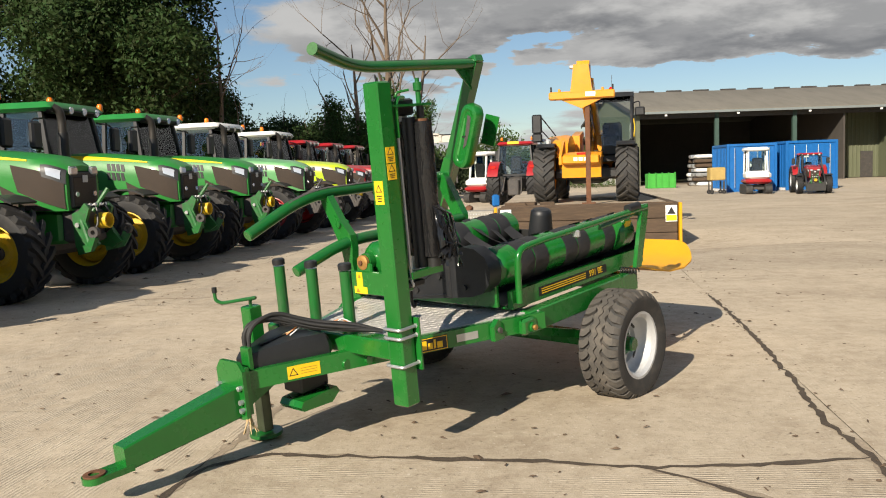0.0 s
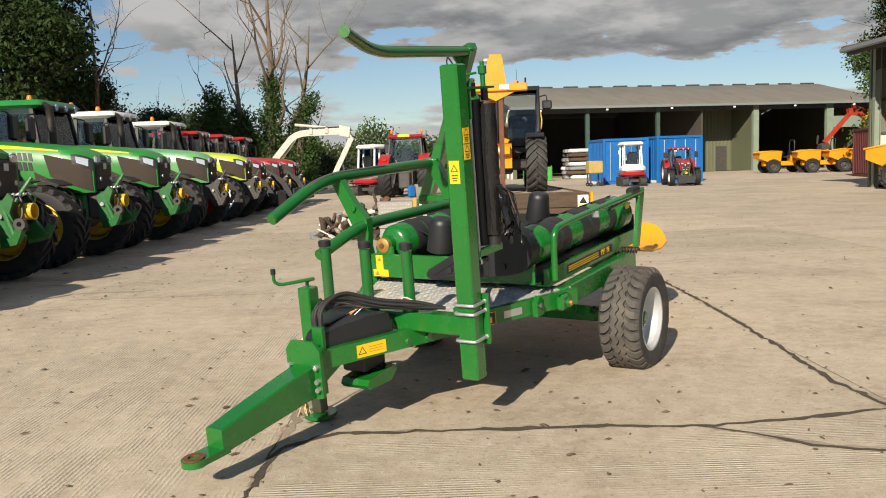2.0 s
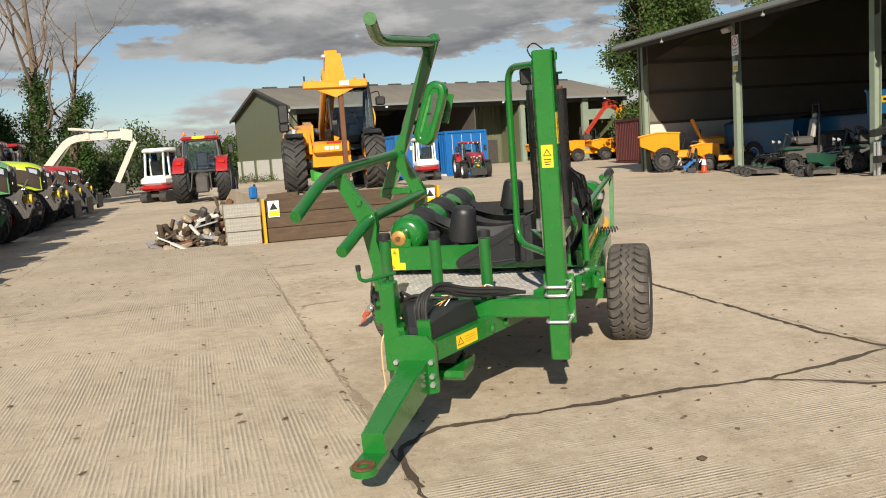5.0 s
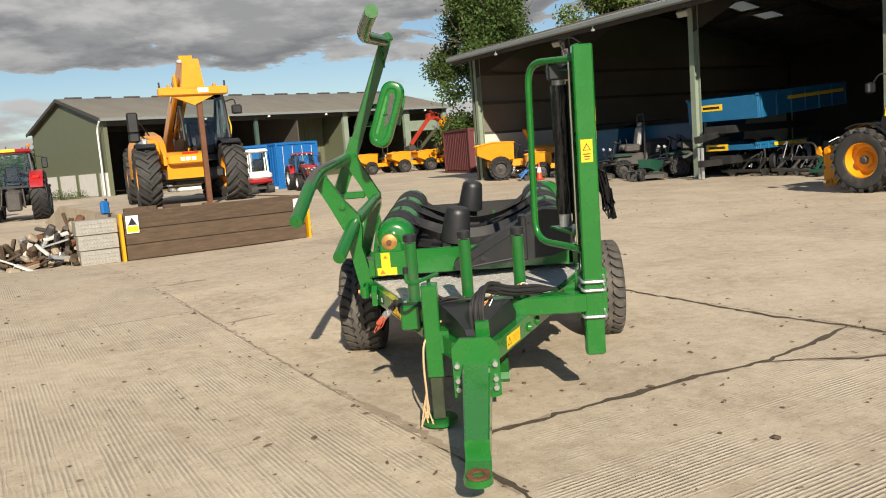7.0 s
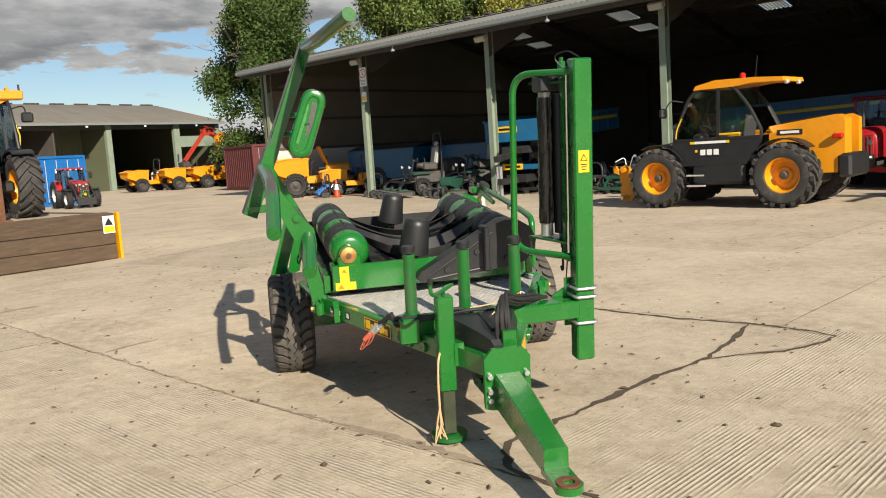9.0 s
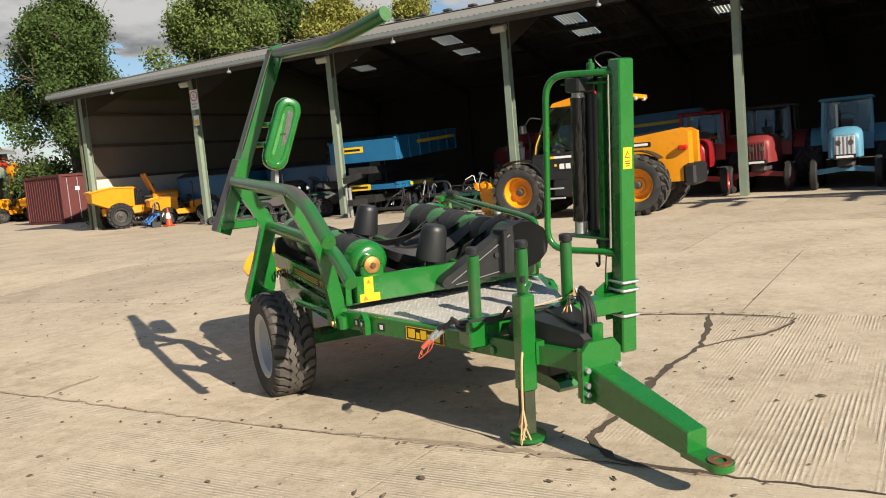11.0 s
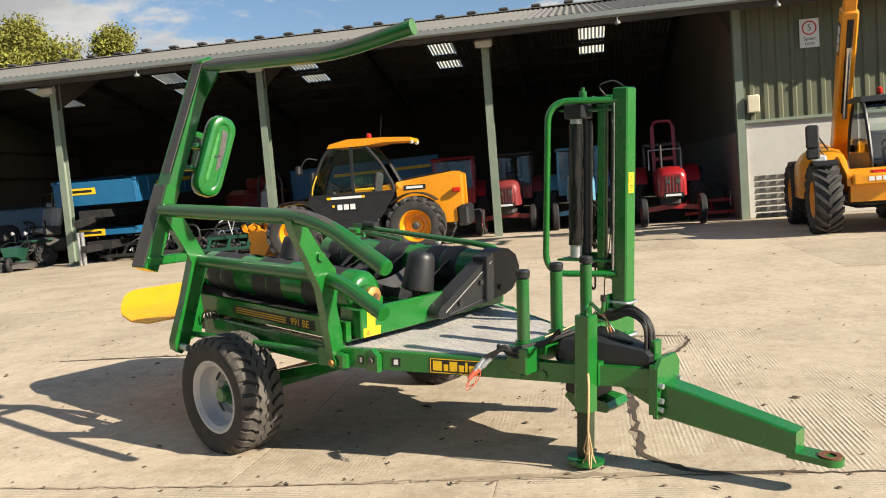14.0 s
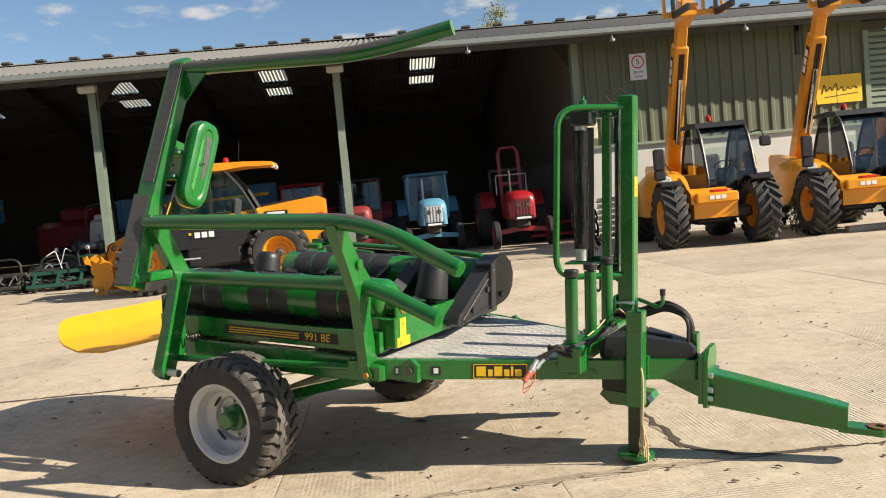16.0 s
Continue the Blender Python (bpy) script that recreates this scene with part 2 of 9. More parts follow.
# ---------------- mesh helpers
class Mesh:
    """Collects simple solids into one mesh."""

    def __init__(self):
        self.bm = bmesh.new()

    def _add(self, verts, faces, m=None):
        vs = [self.bm.verts.new(m @ Vector(v) if m else v) for v in verts]
        for f in faces:
            try:
                self.bm.faces.new([vs[i] for i in f])
            except ValueError:
                pass
        return self

    def box(self, c, s, rot=(0, 0, 0), bev=0.0, taper=(1, 1)):
        m = pose(*c, *rot)
        hx, hy, hz = s[0] / 2, s[1] / 2, s[2] / 2
        tx, ty = taper
        if bev:
            b = min(bev, hx * 0.9, hy * 0.9, hz * 0.9)
            ring = []
            for z, i, k in ((-hz, b, 0), (-hz + b, 0, 0), (hz - b, 0, 1), (hz, b, 1)):
                ax, ay = (hx * (tx if k else 1)), (hy * (ty if k else 1))
                x, y = ax - i, ay - i
                ring.append([(x, y - b, z), (x - b, y, z), (b - x, y, z), (-x, y - b, z), (-x, b - y, z), (b - x, -y, z), (x - b, -y, z), (x, b - y, z)])
            return self.loft(ring, m)
        v = [(sx * hx * (tx if sz > 0 else 1), sy * hy * (ty if sz > 0 else 1), sz * hz) for sz in (-1, 1) for sy in (-1, 1) for sx in (-1, 1)]
        return self._add(v, [(0, 2, 3, 1), (4, 5, 7, 6), (0, 1, 5, 4), (2, 6, 7, 3), (0, 4, 6, 2), (1, 3, 7, 5)], m)

    def loft(self, rings, m=None, cap=True, close=False):
        n = len(rings[0])
        v = [p for r in rings for p in r]
        f = []
        k = len(rings)
        for a in range(k if close else k - 1):
            b = (a + 1) % k
            for i in range(n):
                j = (i + 1) % n
                f.append((a * n + i, a * n + j, b * n + j, b * n + i))
        if cap and not close:
            f.append(tuple(reversed(range(n))))
            f.append(tuple(range((k - 1) * n, k * n)))
        return self._add(v, f, m)

    def cyl(self, a, b, r, r2=None, seg=16, cap=True):
        return self.sweep([a, b], [r, r if r2 is None else r2], seg, cap)

    def sweep(self, pts, r, seg=12, cap=True, square=None, closed=False):
        """A round bar along a line of points; square=(w, h) makes it a flat bar instead."""
        pts = [Vector(p) for p in pts]
        n = len(pts)
        rs = r if isinstance(r, (list, tuple)) else [r] * n
        t0 = (pts[1] - pts[0]).normalized()
        up = Vector((0, 0, 1)) if abs(t0.z) < 0.95 else Vector((0, 1, 0))
        rings = []
        for i, p in enumerate(pts):
            if closed:
                t = (pts[(i + 1) % n] - pts[i - 1]).normalized()
            else:
                t = (pts[min(i + 1, n - 1)] - pts[max(i - 1, 0)]).normalized()
            x = t.cross(up)
            x = x.normalized() if x.length > 1e-4 else Vector((1, 0, 0))
            y = x.cross(t).normalized()
            up = y
            if square:
                w, h = square
                rings.append([p + x * a * w / 2 + y * b * h / 2 for a, b in ((1, -1), (1, 1), (-1, 1), (-1, -1))])
            else:
                rings.append([p + (x * math.cos(2 * math.pi * k / seg) + y * math.sin(2 * math.pi * k / seg)) * rs[i] for k in range(seg)])
        return self.loft(rings, cap=cap, close=closed)

    def prism(self, pts, axis, lo, hi):
        """A plate with the outline pts in the plane across axis, from lo to hi along it."""
        def at(p, d):
            return {"x": (d, p[0], p[1]), "y": (p[0], d, p[1]), "z": (p[0], p[1], d)}[axis]
        n = len(pts)
        v = [at(p, lo) for p in pts] + [at(p, hi) for p in pts]
        f = [tuple(range(n)), tuple(range(n, 2 * n))] + [(i, (i + 1) % n, n + (i + 1) % n, n + i) for i in range(n)]
        return self._add(v, f)

    def lathe(self, prof, c=(0, 0, 0), axis="y", seg=32, close=False):
        rings = []
        for k in range(seg):
            a = 2 * math.pi * k / seg
            ring = []
            for r, d in prof:
                p = {"y": (r * math.cos(a), d, r * math.sin(a)), "x": (d, r * math.cos(a), r * math.sin(a)), "z": (r * math.cos(a), r * math.sin(a), d)}[axis]
                ring.append((p[0] + c[0], p[1] + c[1], p[2] + c[2]))
            rings.append(ring)
        n = len(prof)
        v = [p for r in rings for p in r]
        f = []
        for a in range(seg):
            b = (a + 1) % seg
            for i in range(n if close else n - 1):
                j = (i + 1) % n
                f.append((a * n + i, a * n + j, b * n + j, b * n + i))
        return self._add(v, f)

    def quad(self, a, b, c, d):
        return self._add([a, b, c, d], [(0, 1, 2, 3)])

    def data(self, name, smooth=35):
        bmesh.ops.remove_doubles(self.bm, verts=self.bm.verts, dist=1e-5) if len(self.bm.verts) < 4000 else None
        if len(self.bm.faces) < 20000:
            bmesh.ops.recalc_face_normals(self.bm, faces=self.bm.faces)
        me = bpy.data.meshes.new(name)
        self.bm.to_mesh(me)
        self.bm.free()
        if smooth:
            me.shade_smooth()
            me.set_sharp_from_angle(angle=radians(smooth))
        return me


def part(name, mesh, material, parent, label="", smooth=35):
    """One mesh object under a thing or a part."""
    me = mesh.data(name, smooth) if isinstance(mesh, Mesh) else mesh
    if not me.materials:
        me.materials.append(material)
    ob = new(name, me)
    ob.parent = parent
    if label:
        tagged(ob, label)
    return ob


def thing(name, m, label, category, group="", kind=""):
    e = new(name)
    e.matrix_basis = m
    return tagged(e, label, category, group, kind)


def solid(name, mesh, material, label="", category="", group="", kind="", m=None, smooth=35):
    """A top-level thing of one mesh."""
    ob = part(name, mesh, material, None, "", smooth)
    if m is not None:
        ob.matrix_basis = m
    return tagged(ob, label, category, group, kind)


def M():
    return Mesh()


def bend(pts, radius=0.1, n=5):
    """Rounds the corners of a line of points."""
    pts = [Vector(p) for p in pts]
    out = [pts[0]]
    for a, b, c in zip(pts, pts[1:], pts[2:]):
        d1, d2 = (a - b), (c - b)
        k = min(radius, d1.length * 0.45, d2.length * 0.45)
        s, e = b + d1.normalized() * k, b + d2.normalized() * k
        for i in range(n + 1):
            t = i / n
            out.append(s * (1 - t) ** 2 + b * 2 * t * (1 - t) + e * t ** 2)
    out.append(pts[-1])
    return out


def words(text, size, m, material, parent=None, name="lettering"):
    cu = bpy.data.curves.new(name, "FONT")
    cu.body, cu.size, cu.align_x, cu.align_y, cu.extrude = text, size, "CENTER", "CENTER", 0.0006
    tmp = bpy.data.objects.new("tmp", cu)
    scene.collection.objects.link(tmp)
    me = bpy.data.meshes.new_from_object(tmp.evaluated_get(bpy.context.evaluated_depsgraph_get()))
    bpy.data.objects.remove(tmp)
    me.name = name
    me.materials.clear()
    me.materials.append(material)
    ob = new(name, me)
    ob.parent = parent
    ob.matrix_basis = m
    return ob


def dip(x, y):
    """The yard sags a little under the machine's axle and is not quite even."""
    return -0.06 * math.exp(-((x - 0.75) ** 2 + (y - 6.1) ** 2) / 2.4) - 0.13 * math.exp(-((x - 1.2) / 3.4) ** 4 - ((y - 16.6) / 2.3) ** 2)
# ================ ground and yard
def concrete(along, ridge=1.0, tone=1.0, worn_past=None):
    m = bpy.data.materials.new("worn tamped concrete")
    m.use_nodes = True
    n, l = m.node_tree.nodes, m.node_tree.links
    b = n["Principled BSDF"]
    tc, oi = n.new("ShaderNodeTexCoord"), n.new("ShaderNodeObjectInfo")

    def nz(scale, detail, stretch=(1, 1, 1), rough=0.6):
        mp = n.new("ShaderNodeMapping")
        mp.inputs["Scale"].default_value = stretch
        l.new(tc.outputs["Object"], mp.inputs[0])
        t = n.new("ShaderNodeTexNoise")
        t.inputs["Scale"].default_value, t.inputs["Detail"].default_value, t.inputs["Roughness"].default_value = scale, detail, rough
        l.new(mp.outputs[0], t.inputs["Vector"])
        return t.outputs[0]

    def rng(v, a, c, d=0.0, e=1.0):
        q = n.new("ShaderNodeMapRange")
        for i, x in enumerate((a, c, d, e)):
            q.inputs[i + 1].default_value = x
        l.new(v, q.inputs[0])
        return q.outputs[0]

    def mixc(f, a, c, kind="MIX"):
        q = n.new("ShaderNodeMix")
        q.data_type, q.blend_type = "RGBA", kind
        for sock, v in ((q.inputs[0], f), (q.inputs[6], a), (q.inputs[7], c)):
            if isinstance(v, tuple):
                sock.default_value = (*v, 1)
            elif isinstance(v, float):
                sock.default_value = v
            else:
                l.new(v, sock)
        return q.outputs[2]

    def mul(a, c):
        q = n.new("ShaderNodeMath")
        q.operation = "MULTIPLY"
        for i, v in enumerate((a, c)):
            if isinstance(v, float):
                q.inputs[i].default_value = v
            else:
                l.new(v, q.inputs[i])
        return q.outputs[0]

    patch = nz(0.9, 8)
    stain = nz(2.6, 9, rough=0.7)
    grit = nz(70, 4)
    pits = nz(26, 8, rough=0.72)
    mottle = nz(7, 6, rough=0.75)
    c = mixc(rng(patch, 0.35, 0.68), (0.36, 0.29, 0.205), (0.53, 0.445, 0.33))
    c = mixc(mul(rng(stain, 0.6, 0.72), 0.5), c, (0.22, 0.165, 0.11))
    c = mixc(mul(rng(grit, 0.45, 0.7), 0.35), c, (0.27, 0.225, 0.17))
    c = mixc(mul(rng(mottle, 0.40, 0.64), 0.55), c, (0.62, 0.535, 0.41))
    c = mixc(mul(rng(pits, 0.56, 0.68), 0.65), c, (0.17, 0.135, 0.095))
    c = mixc(mul(rng(nz(40, 3, rough=0.5), 0.66, 0.72), 0.6), c, (0.72, 0.66, 0.55))
    c = mixc(mul(rng(nz(0.33, 7, rough=0.68), 0.56, 0.68), 0.45), c, (0.30, 0.235, 0.165))
    speck = n.new("ShaderNodeTexVoronoi")
    speck.inputs["Scale"].default_value = 9
    l.new(tc.outputs["Object"], speck.inputs["Vector"])
    c = mixc(mul(rng(speck.outputs["Distance"], 0.10, 0.05), 0.45), c, (0.16, 0.125, 0.09))
    hs = n.new("ShaderNodeHueSaturation")
    l.new(rng(oi.outputs["Random"], 0, 1, 0.9 * tone, 1.08 * tone), hs.inputs["Value"])
    l.new(c, hs.inputs["Color"])
    b.inputs["Roughness"].default_value = 0.85
    # the tamped ridges across each bay, strong in places and worn off in others
    wave = n.new("ShaderNodeTexWave")
    wave.wave_type, wave.bands_direction = "BANDS", along
    wave.inputs["Scale"].default_value, wave.inputs["Distortion"].default_value = 12.0, 2.3 if along == "X" else 1.3
    wave.inputs["Detail"].default_value, wave.inputs["Detail Scale"].default_value, wave.inputs["Detail Roughness"].default_value = 4, 3.0, 0.65
    l.new(tc.outputs["Object"], wave.inputs["Vector"])
    streak = rng(nz(1.0, 5, (7, 1.3, 1) if along == "X" else (1.3, 7, 1), 0.7), 0.42, 0.58)
    keep = mul(rng(nz(0.62, 4), 0.40, 0.56) if along == "X" else rng(nz(0.62, 4), 0.41, 0.56), streak)
    keep = mul(keep, ridge)
    if worn_past:
        sp = n.new("ShaderNodeSeparateXYZ")
        l.new(tc.outputs["Object"], sp.inputs[0])
        keep = mul(keep, rng(sp.outputs[1], worn_past + 0.5, worn_past - 0.5, 0.12, 1.0))
    ridges = mul(rng(wave.outputs["Color"], 0.25, 0.85), keep)
    c2 = mixc(mul(keep, 0.36), hs.outputs[0], (0.55, 0.485, 0.385))
    c2 = mixc(mul(mul(rng(wave.outputs["Color"], 0.35, 0.1), keep), 0.45), c2, (0.19, 0.15, 0.105))
    l.new(c2, b.inputs["Base Color"])
    add = n.new("ShaderNodeMath")
    add.operation = "MULTIPLY_ADD"
    add.inputs[1].default_value = 0.55
    l.new(pits, add.inputs[0]), l.new(ridges, add.inputs[2])
    bp = n.new("ShaderNodeBump")
    bp.inputs["Strength"].default_value, bp.inputs["Distance"].default_value = 0.75, 0.0075 if ridge > 0.7 else 0.0040
    l.new(add.outputs[0], bp.inputs["Height"])
    l.new(bp.outputs[0], b.inputs["Normal"])
    return m


CONCRETE, CONCRETE_CROSS, CONCRETE_WORN = concrete("X", 1.0, 0.96), concrete("Y", 0.9, 1.0, 3.7), concrete("X", 0.25, 0.93)
EARTH = pbr("bare earth and rough grass", (0.13, 0.125, 0.06), 0.95, var=0.35, scale=0.4, fine=9, bump=0.6, dirt=(0.18, 0.14, 0.09), dirt_amount=0.6)
JOINT = pbr("damp dirt in a joint", (0.080, 0.060, 0.042), 0.9, var=0.4, scale=6, bump=0.6)
STAIN = pbr("brown mud film on concrete", (0.34, 0.275, 0.20), 0.85, var=0.3, scale=5, fine=50, bump=0.4)
LEAF = pbr("dead brown leaves and mud crumbs", (0.125, 0.085, 0.055), 0.9, var=0.4, scale=30)

g = M()
g.quad((-1500, -1500, -0.20), (1500, -1500, -0.20), (1500, 1500, -0.20), (-1500, 1500, -0.20))
solid("ground", g, EARTH, "rough earth and grass land round a farm yard", "ground", kind="structure", smooth=0)

pavement = thing("pavement", pose(0, 0, 0), "worn tan concrete farm yard cast in jointed slabs", "pavement", kind="structure")
g = M()
xs = [-19 + 55.5 * i / 40 for i in range(41)]
ys = [-14 + 94.0 * i / 60 for i in range(61)]
v = [(x, y, -0.028 + dip(x, y)) for y in ys for x in xs]
f = [(j * 41 + i, j * 41 + i + 1, (j + 1) * 41 + i + 1, (j + 1) * 41 + i) for j in range(60) for i in range(40)]
g._add(v, f)
part("joint_filling", g, pbr("dry dirt in a joint", (0.20, 0.155, 0.105), 0.95, var=0.35, scale=3), pavement, "brown dirt filling the joints")

BAYS = [-18.4, -14.5, -11.1, -7.65, -4.2, -0.78, 2.66, 6.45, 10.0, 13.3, 17.2, 21.0, 25.0, 29.0, 33.0, 36.5]
OFFS = {-4.2: (4.75, 4.4), -0.78: (6.2, 4.4), 2.66: (7.8, 3.9), 6.45: (5.4, 4.4)}
rs = random.Random(4)


def slab(x0, x1, y0, y1):
    near = y1 > -2 and y0 < 21 and x1 > -6 and x0 < 8
    k = 8 if near else 2
    dz, gap = rs.uniform(-0.0015, 0.0015), 0.0018
    x0, x1, y0, y1 = x0 + gap, x1 - gap, y0 + gap, y1 - gap
    g, e = M(), 0.012
    us = [0, e / (x1 - x0)] + [i / k for i in range(1, k)] + [1 - e / (x1 - x0), 1]
    vs = [0, e / (y1 - y0)] + [i / k for i in range(1, k)] + [1 - e / (y1 - y0), 1]
    ns = len(us)
    pts = []
    for b, w in enumerate(vs):
        for a, u in enumerate(us):
            edge = a in (0, ns - 1) or b in (0, ns - 1)
            x, y = x0 + (x1 - x0) * u, y0 + (y1 - y0) * w
            if edge:
                x += rs.uniform(-0.0025, 0.0025)
                y += rs.uniform(-0.0025, 0.0025)
            pts.append((x, y, dz + dip(x, y) - (0.001 if edge else 0)))
    f = [(b * ns + a, b * ns + a + 1, (b + 1) * ns + a + 1, (b + 1) * ns + a) for b in range(ns - 1) for a in range(ns - 1)]
    g._add(pts, f)
    part("slab", g, CONCRETE_CROSS if x0 > -1 and x1 < 2.7 else CONCRETE_WORN if x0 > 2.6 else CONCRETE, pavement, smooth=0)


for x0, x1 in zip(BAYS, BAYS[1:]):
    y, step = OFFS.get(x0, (rs.uniform(0, 4), 4.4))
    while y > -12:
        y -= step
    if x0 > 17:
        y = 31
    if x0 < -7 and x0 > -12:
        y = -11
    while y < 62:
        slab(x0, x1, y, y + step)
        y += step


def ribbon(name, pts, w, label, mat=JOINT, z=0.004, seed=1):
    """A ragged strip of dirt along a crack."""
    r = random.Random(seed)
    fine = []
    for (a, b), (c, d) in zip(pts, pts[1:]):
        k = max(2, int(math.hypot(c - a, d - b) / 0.06))
        fine += [(a + (c - a) * i / k + r.gauss(0, 0.009), b + (d - b) * i / k + r.gauss(0, 0.009)) for i in range(k)]
    fine.append(pts[-1])
    g = M()
    v, f = [], []
    for i, (x, y) in enumerate(fine):
        a, b = fine[max(i - 1, 0)], fine[min(i + 1, len(fine) - 1)]
        t = Vector((b[0] - a[0], b[1] - a[1], 0))
        t = t.normalized() if t.length else Vector((1, 0, 0))
        nn = Vector((-t.y, t.x, 0))
        k = w * r.uniform(0.35, 1.1) * (0.3 + 0.7 * min(1, min(i, len(fine) - 1 - i) / 5))
        v += [(x + nn.x * k, y + nn.y * k, z + dip(x, y)), (x - nn.x * k, y - nn.y * k, z + dip(x, y))]
        if i:
            f.append((2 * i - 2, 2 * i - 1, 2 * i + 1, 2 * i))
    g._add(v, f)
    return part(name, g, mat, pavement, label)


ribbon("crack", [(-0.78, 3.3), (-0.75, 3.8), (-0.47, 4.03), (0.4, 4.02), (1.0, 4.02), (1.5, 3.94), (2.1, 4.02), (2.62, 4.15)], 0.030, "long ragged dirt-filled crack across a slab", seed=2)
ribbon("crack", [(1.5, 3.93), (1.63, 3.85), (1.93, 3.6), (2.15, 3.5), (2.5, 3.44)], 0.024, "ragged dirt-filled crack", seed=3)
ribbon("crack", [(2.5, 3.44), (2.58, 3.7), (2.62, 4.15), (2.56, 4.7), (2.62, 5.6), (2.66, 6.4), (2.68, 7.9), (2.66, 9.5)], 0.026, "dirt-filled open joint", seed=4)
ribbon("crack", [(-0.78, 4.4), (-0.75, 4.7), (-0.77, 5.4), (-0.78, 6.6), (-0.77, 8.5), (-0.74, 11)], 0.012, "dirt-filled open joint", STAIN, seed=5)
ribbon("crack", [(-0.80, 2.0), (-0.79, 3.0), (-0.78, 4.0)], 0.009, "dirt-filled open joint", seed=6)

ribbon("mud_stain", [(-0.50, 4.04), (0.4, 4.03), (1.0, 4.01), (1.45, 3.95)], 0.024, "brown mud film along a crack", STAIN, 0.0025, 12)
ribbon("mud_stain", [(1.5, 3.93), (1.66, 3.83), (1.95, 3.6), (2.4, 3.45)], 0.035, "brown mud film along a crack", STAIN, 0.0025, 13)
ribbon("mud_stain", [(2.5, 3.5), (2.6, 3.8), (2.62, 4.2), (2.58, 4.7)], 0.05, "brown mud film along a crack", STAIN, 0.0025, 14)
ribbon("mud_stain", [(-0.8, 3.3), (-0.76, 3.8), (-0.74, 4.6), (-0.77, 5.2)], 0.04, "brown mud film along a joint", STAIN, 0.0025, 15)
ribbon("mud_stain", [(-0.72, 8.2), (-0.5, 8.25), (-0.2, 8.3)], 0.05, "brown mud film on the slab", STAIN, 0.0025, 16)
ribbon("mud_stain", [(-0.6, 11.4), (-0.35, 11.5), (-0.1, 11.45)], 0.10, "brown mud film on the slab", STAIN, 0.0025, 17)
ribbon("mud_stain", [(-4.3, 9.6), (-4.0, 9.7), (-3.7, 9.65), (-3.4, 9.7)], 0.09, "brown mud film on the slab", STAIN, 0.0025, 18)
ribbon("mud_stain", [(-5.3, 10.4), (-5.0, 10.5), (-4.8, 10.45)], 0.09, "brown mud film on the slab", STAIN, 0.0025, 19)

# dead leaves and crumbs of mud lying about
g = M()
r = random.Random(11)
for i in range(1900):
    x, y = r.uniform(-7, 11), r.uniform(0.5, 20)
    if i > 1350:
        x, y = r.uniform(-6.5, 3.5), r.uniform(1.5, 12)
    if i % 5 == 0:
        x, y = r.gauss(-4.5, 1.3), r.uniform(4, 26)
    if i % 17 == 0:
        x, y = r.choice((-0.78, 2.66)) + r.gauss(0, 0.05), r.uniform(1, 14)
    s = r.uniform(0.006, 0.02) * (1.8 if r.random() < 0.06 else 1)
    thin = 0.8 if i % 3 else 0.28
    s *= 1 if i % 3 else 1.9
    turn = r.uniform(0, 3.14)
    ct, sn = math.cos(turn), math.sin(turn)
    a0, pts = r.uniform(0, 6.3), []
    for k in range(5):
        a = a0 + k * 1.2566
        q = s * r.uniform(0.5, 1.2)
        ax, ay = q * math.cos(a), q * thin * math.sin(a)
        pts.append((x + ax * ct - ay * sn, y + ax * sn + ay * ct, 0.005 + dip(x, y) + r.uniform(0.001, 0.2 * s)))
    top = (x, y, 0.006 + dip(x, y) + s * 0.35)
    g._add(pts + [top], [(k, (k + 1) % 5, 5) for k in range(5)])
solid("leaf_litter", g, LEAF, "scattered dead brown leaves and crumbs of dried mud on concrete", "leaves", kind="stuff", smooth=0)


# ================ long open-fronted shed
FRONT, EAVE, RIDGE_X, RIDGE_Z, BACK = 16.2, 5.11, 26.0, 7.40, 36.0
SLOPE = (RIDGE_Z - EAVE) / (RIDGE_X - 15.2)
shed = thing("shed", pose(0, 0, 0), "long open-fronted green steel farm shed with a grey corrugated roof", "shed", kind="structure")


def corrugated(y0, y1, rows, pitch=0.18, amp=0.024, holes=(), step=5):
    """A wavy sheet whose waves run up the slope; rows are (x, z)."""
    g = M()
    n = int((y1 - y0) / pitch * step)
    v, f, k = [], [], len(rows)
    for i in range(n + 1):
        y = y0 + (y1 - y0) * i / n
        w = amp * math.sin(2 * math.pi * (y - y0) / pitch)
        v += [(x, y, z + w) for x, z in rows]
    for i in range(n):
        y = y0 + (y1 - y0) * (i + 0.5) / n
        for j in range(k - 1):
            if not any(a < y < b and c <= j <= d for a, b, c, d in holes):
                f.append((i * k + j, i * k + j + 1, (i + 1) * k + j + 1, (i + 1) * k + j))
    g._add(v, f)
    return g


Y0, Y1 = -16.0, 30.6
part("roof", corrugated(Y0, Y1, [(15.15, EAVE), (26.0, RIDGE_Z)]), ROOFING, shed, "weathered grey corrugated fibre cement")
bz = lambda x: RIDGE_Z - (x - RIDGE_X) * SLOPE
LIGHTS = [3.5 + 5.93 * i for i in range(5)]
holes = [(y - 0.5, y + 0.5, j, j) for y in LIGHTS for j in (1, 3)]
part("roof", corrugated(Y0, Y1, [(x, bz(x)) for x in (26.0, 28.2, 29.4, 29.8, 31.0, 36.8)], holes=holes, step=4), ROOFING, shed)
TRANSL = bpy.data.materials.new("translucent corrugated sheet")
TRANSL.use_nodes = True
_n, _l = TRANSL.node_tree.nodes, TRANSL.node_tree.links
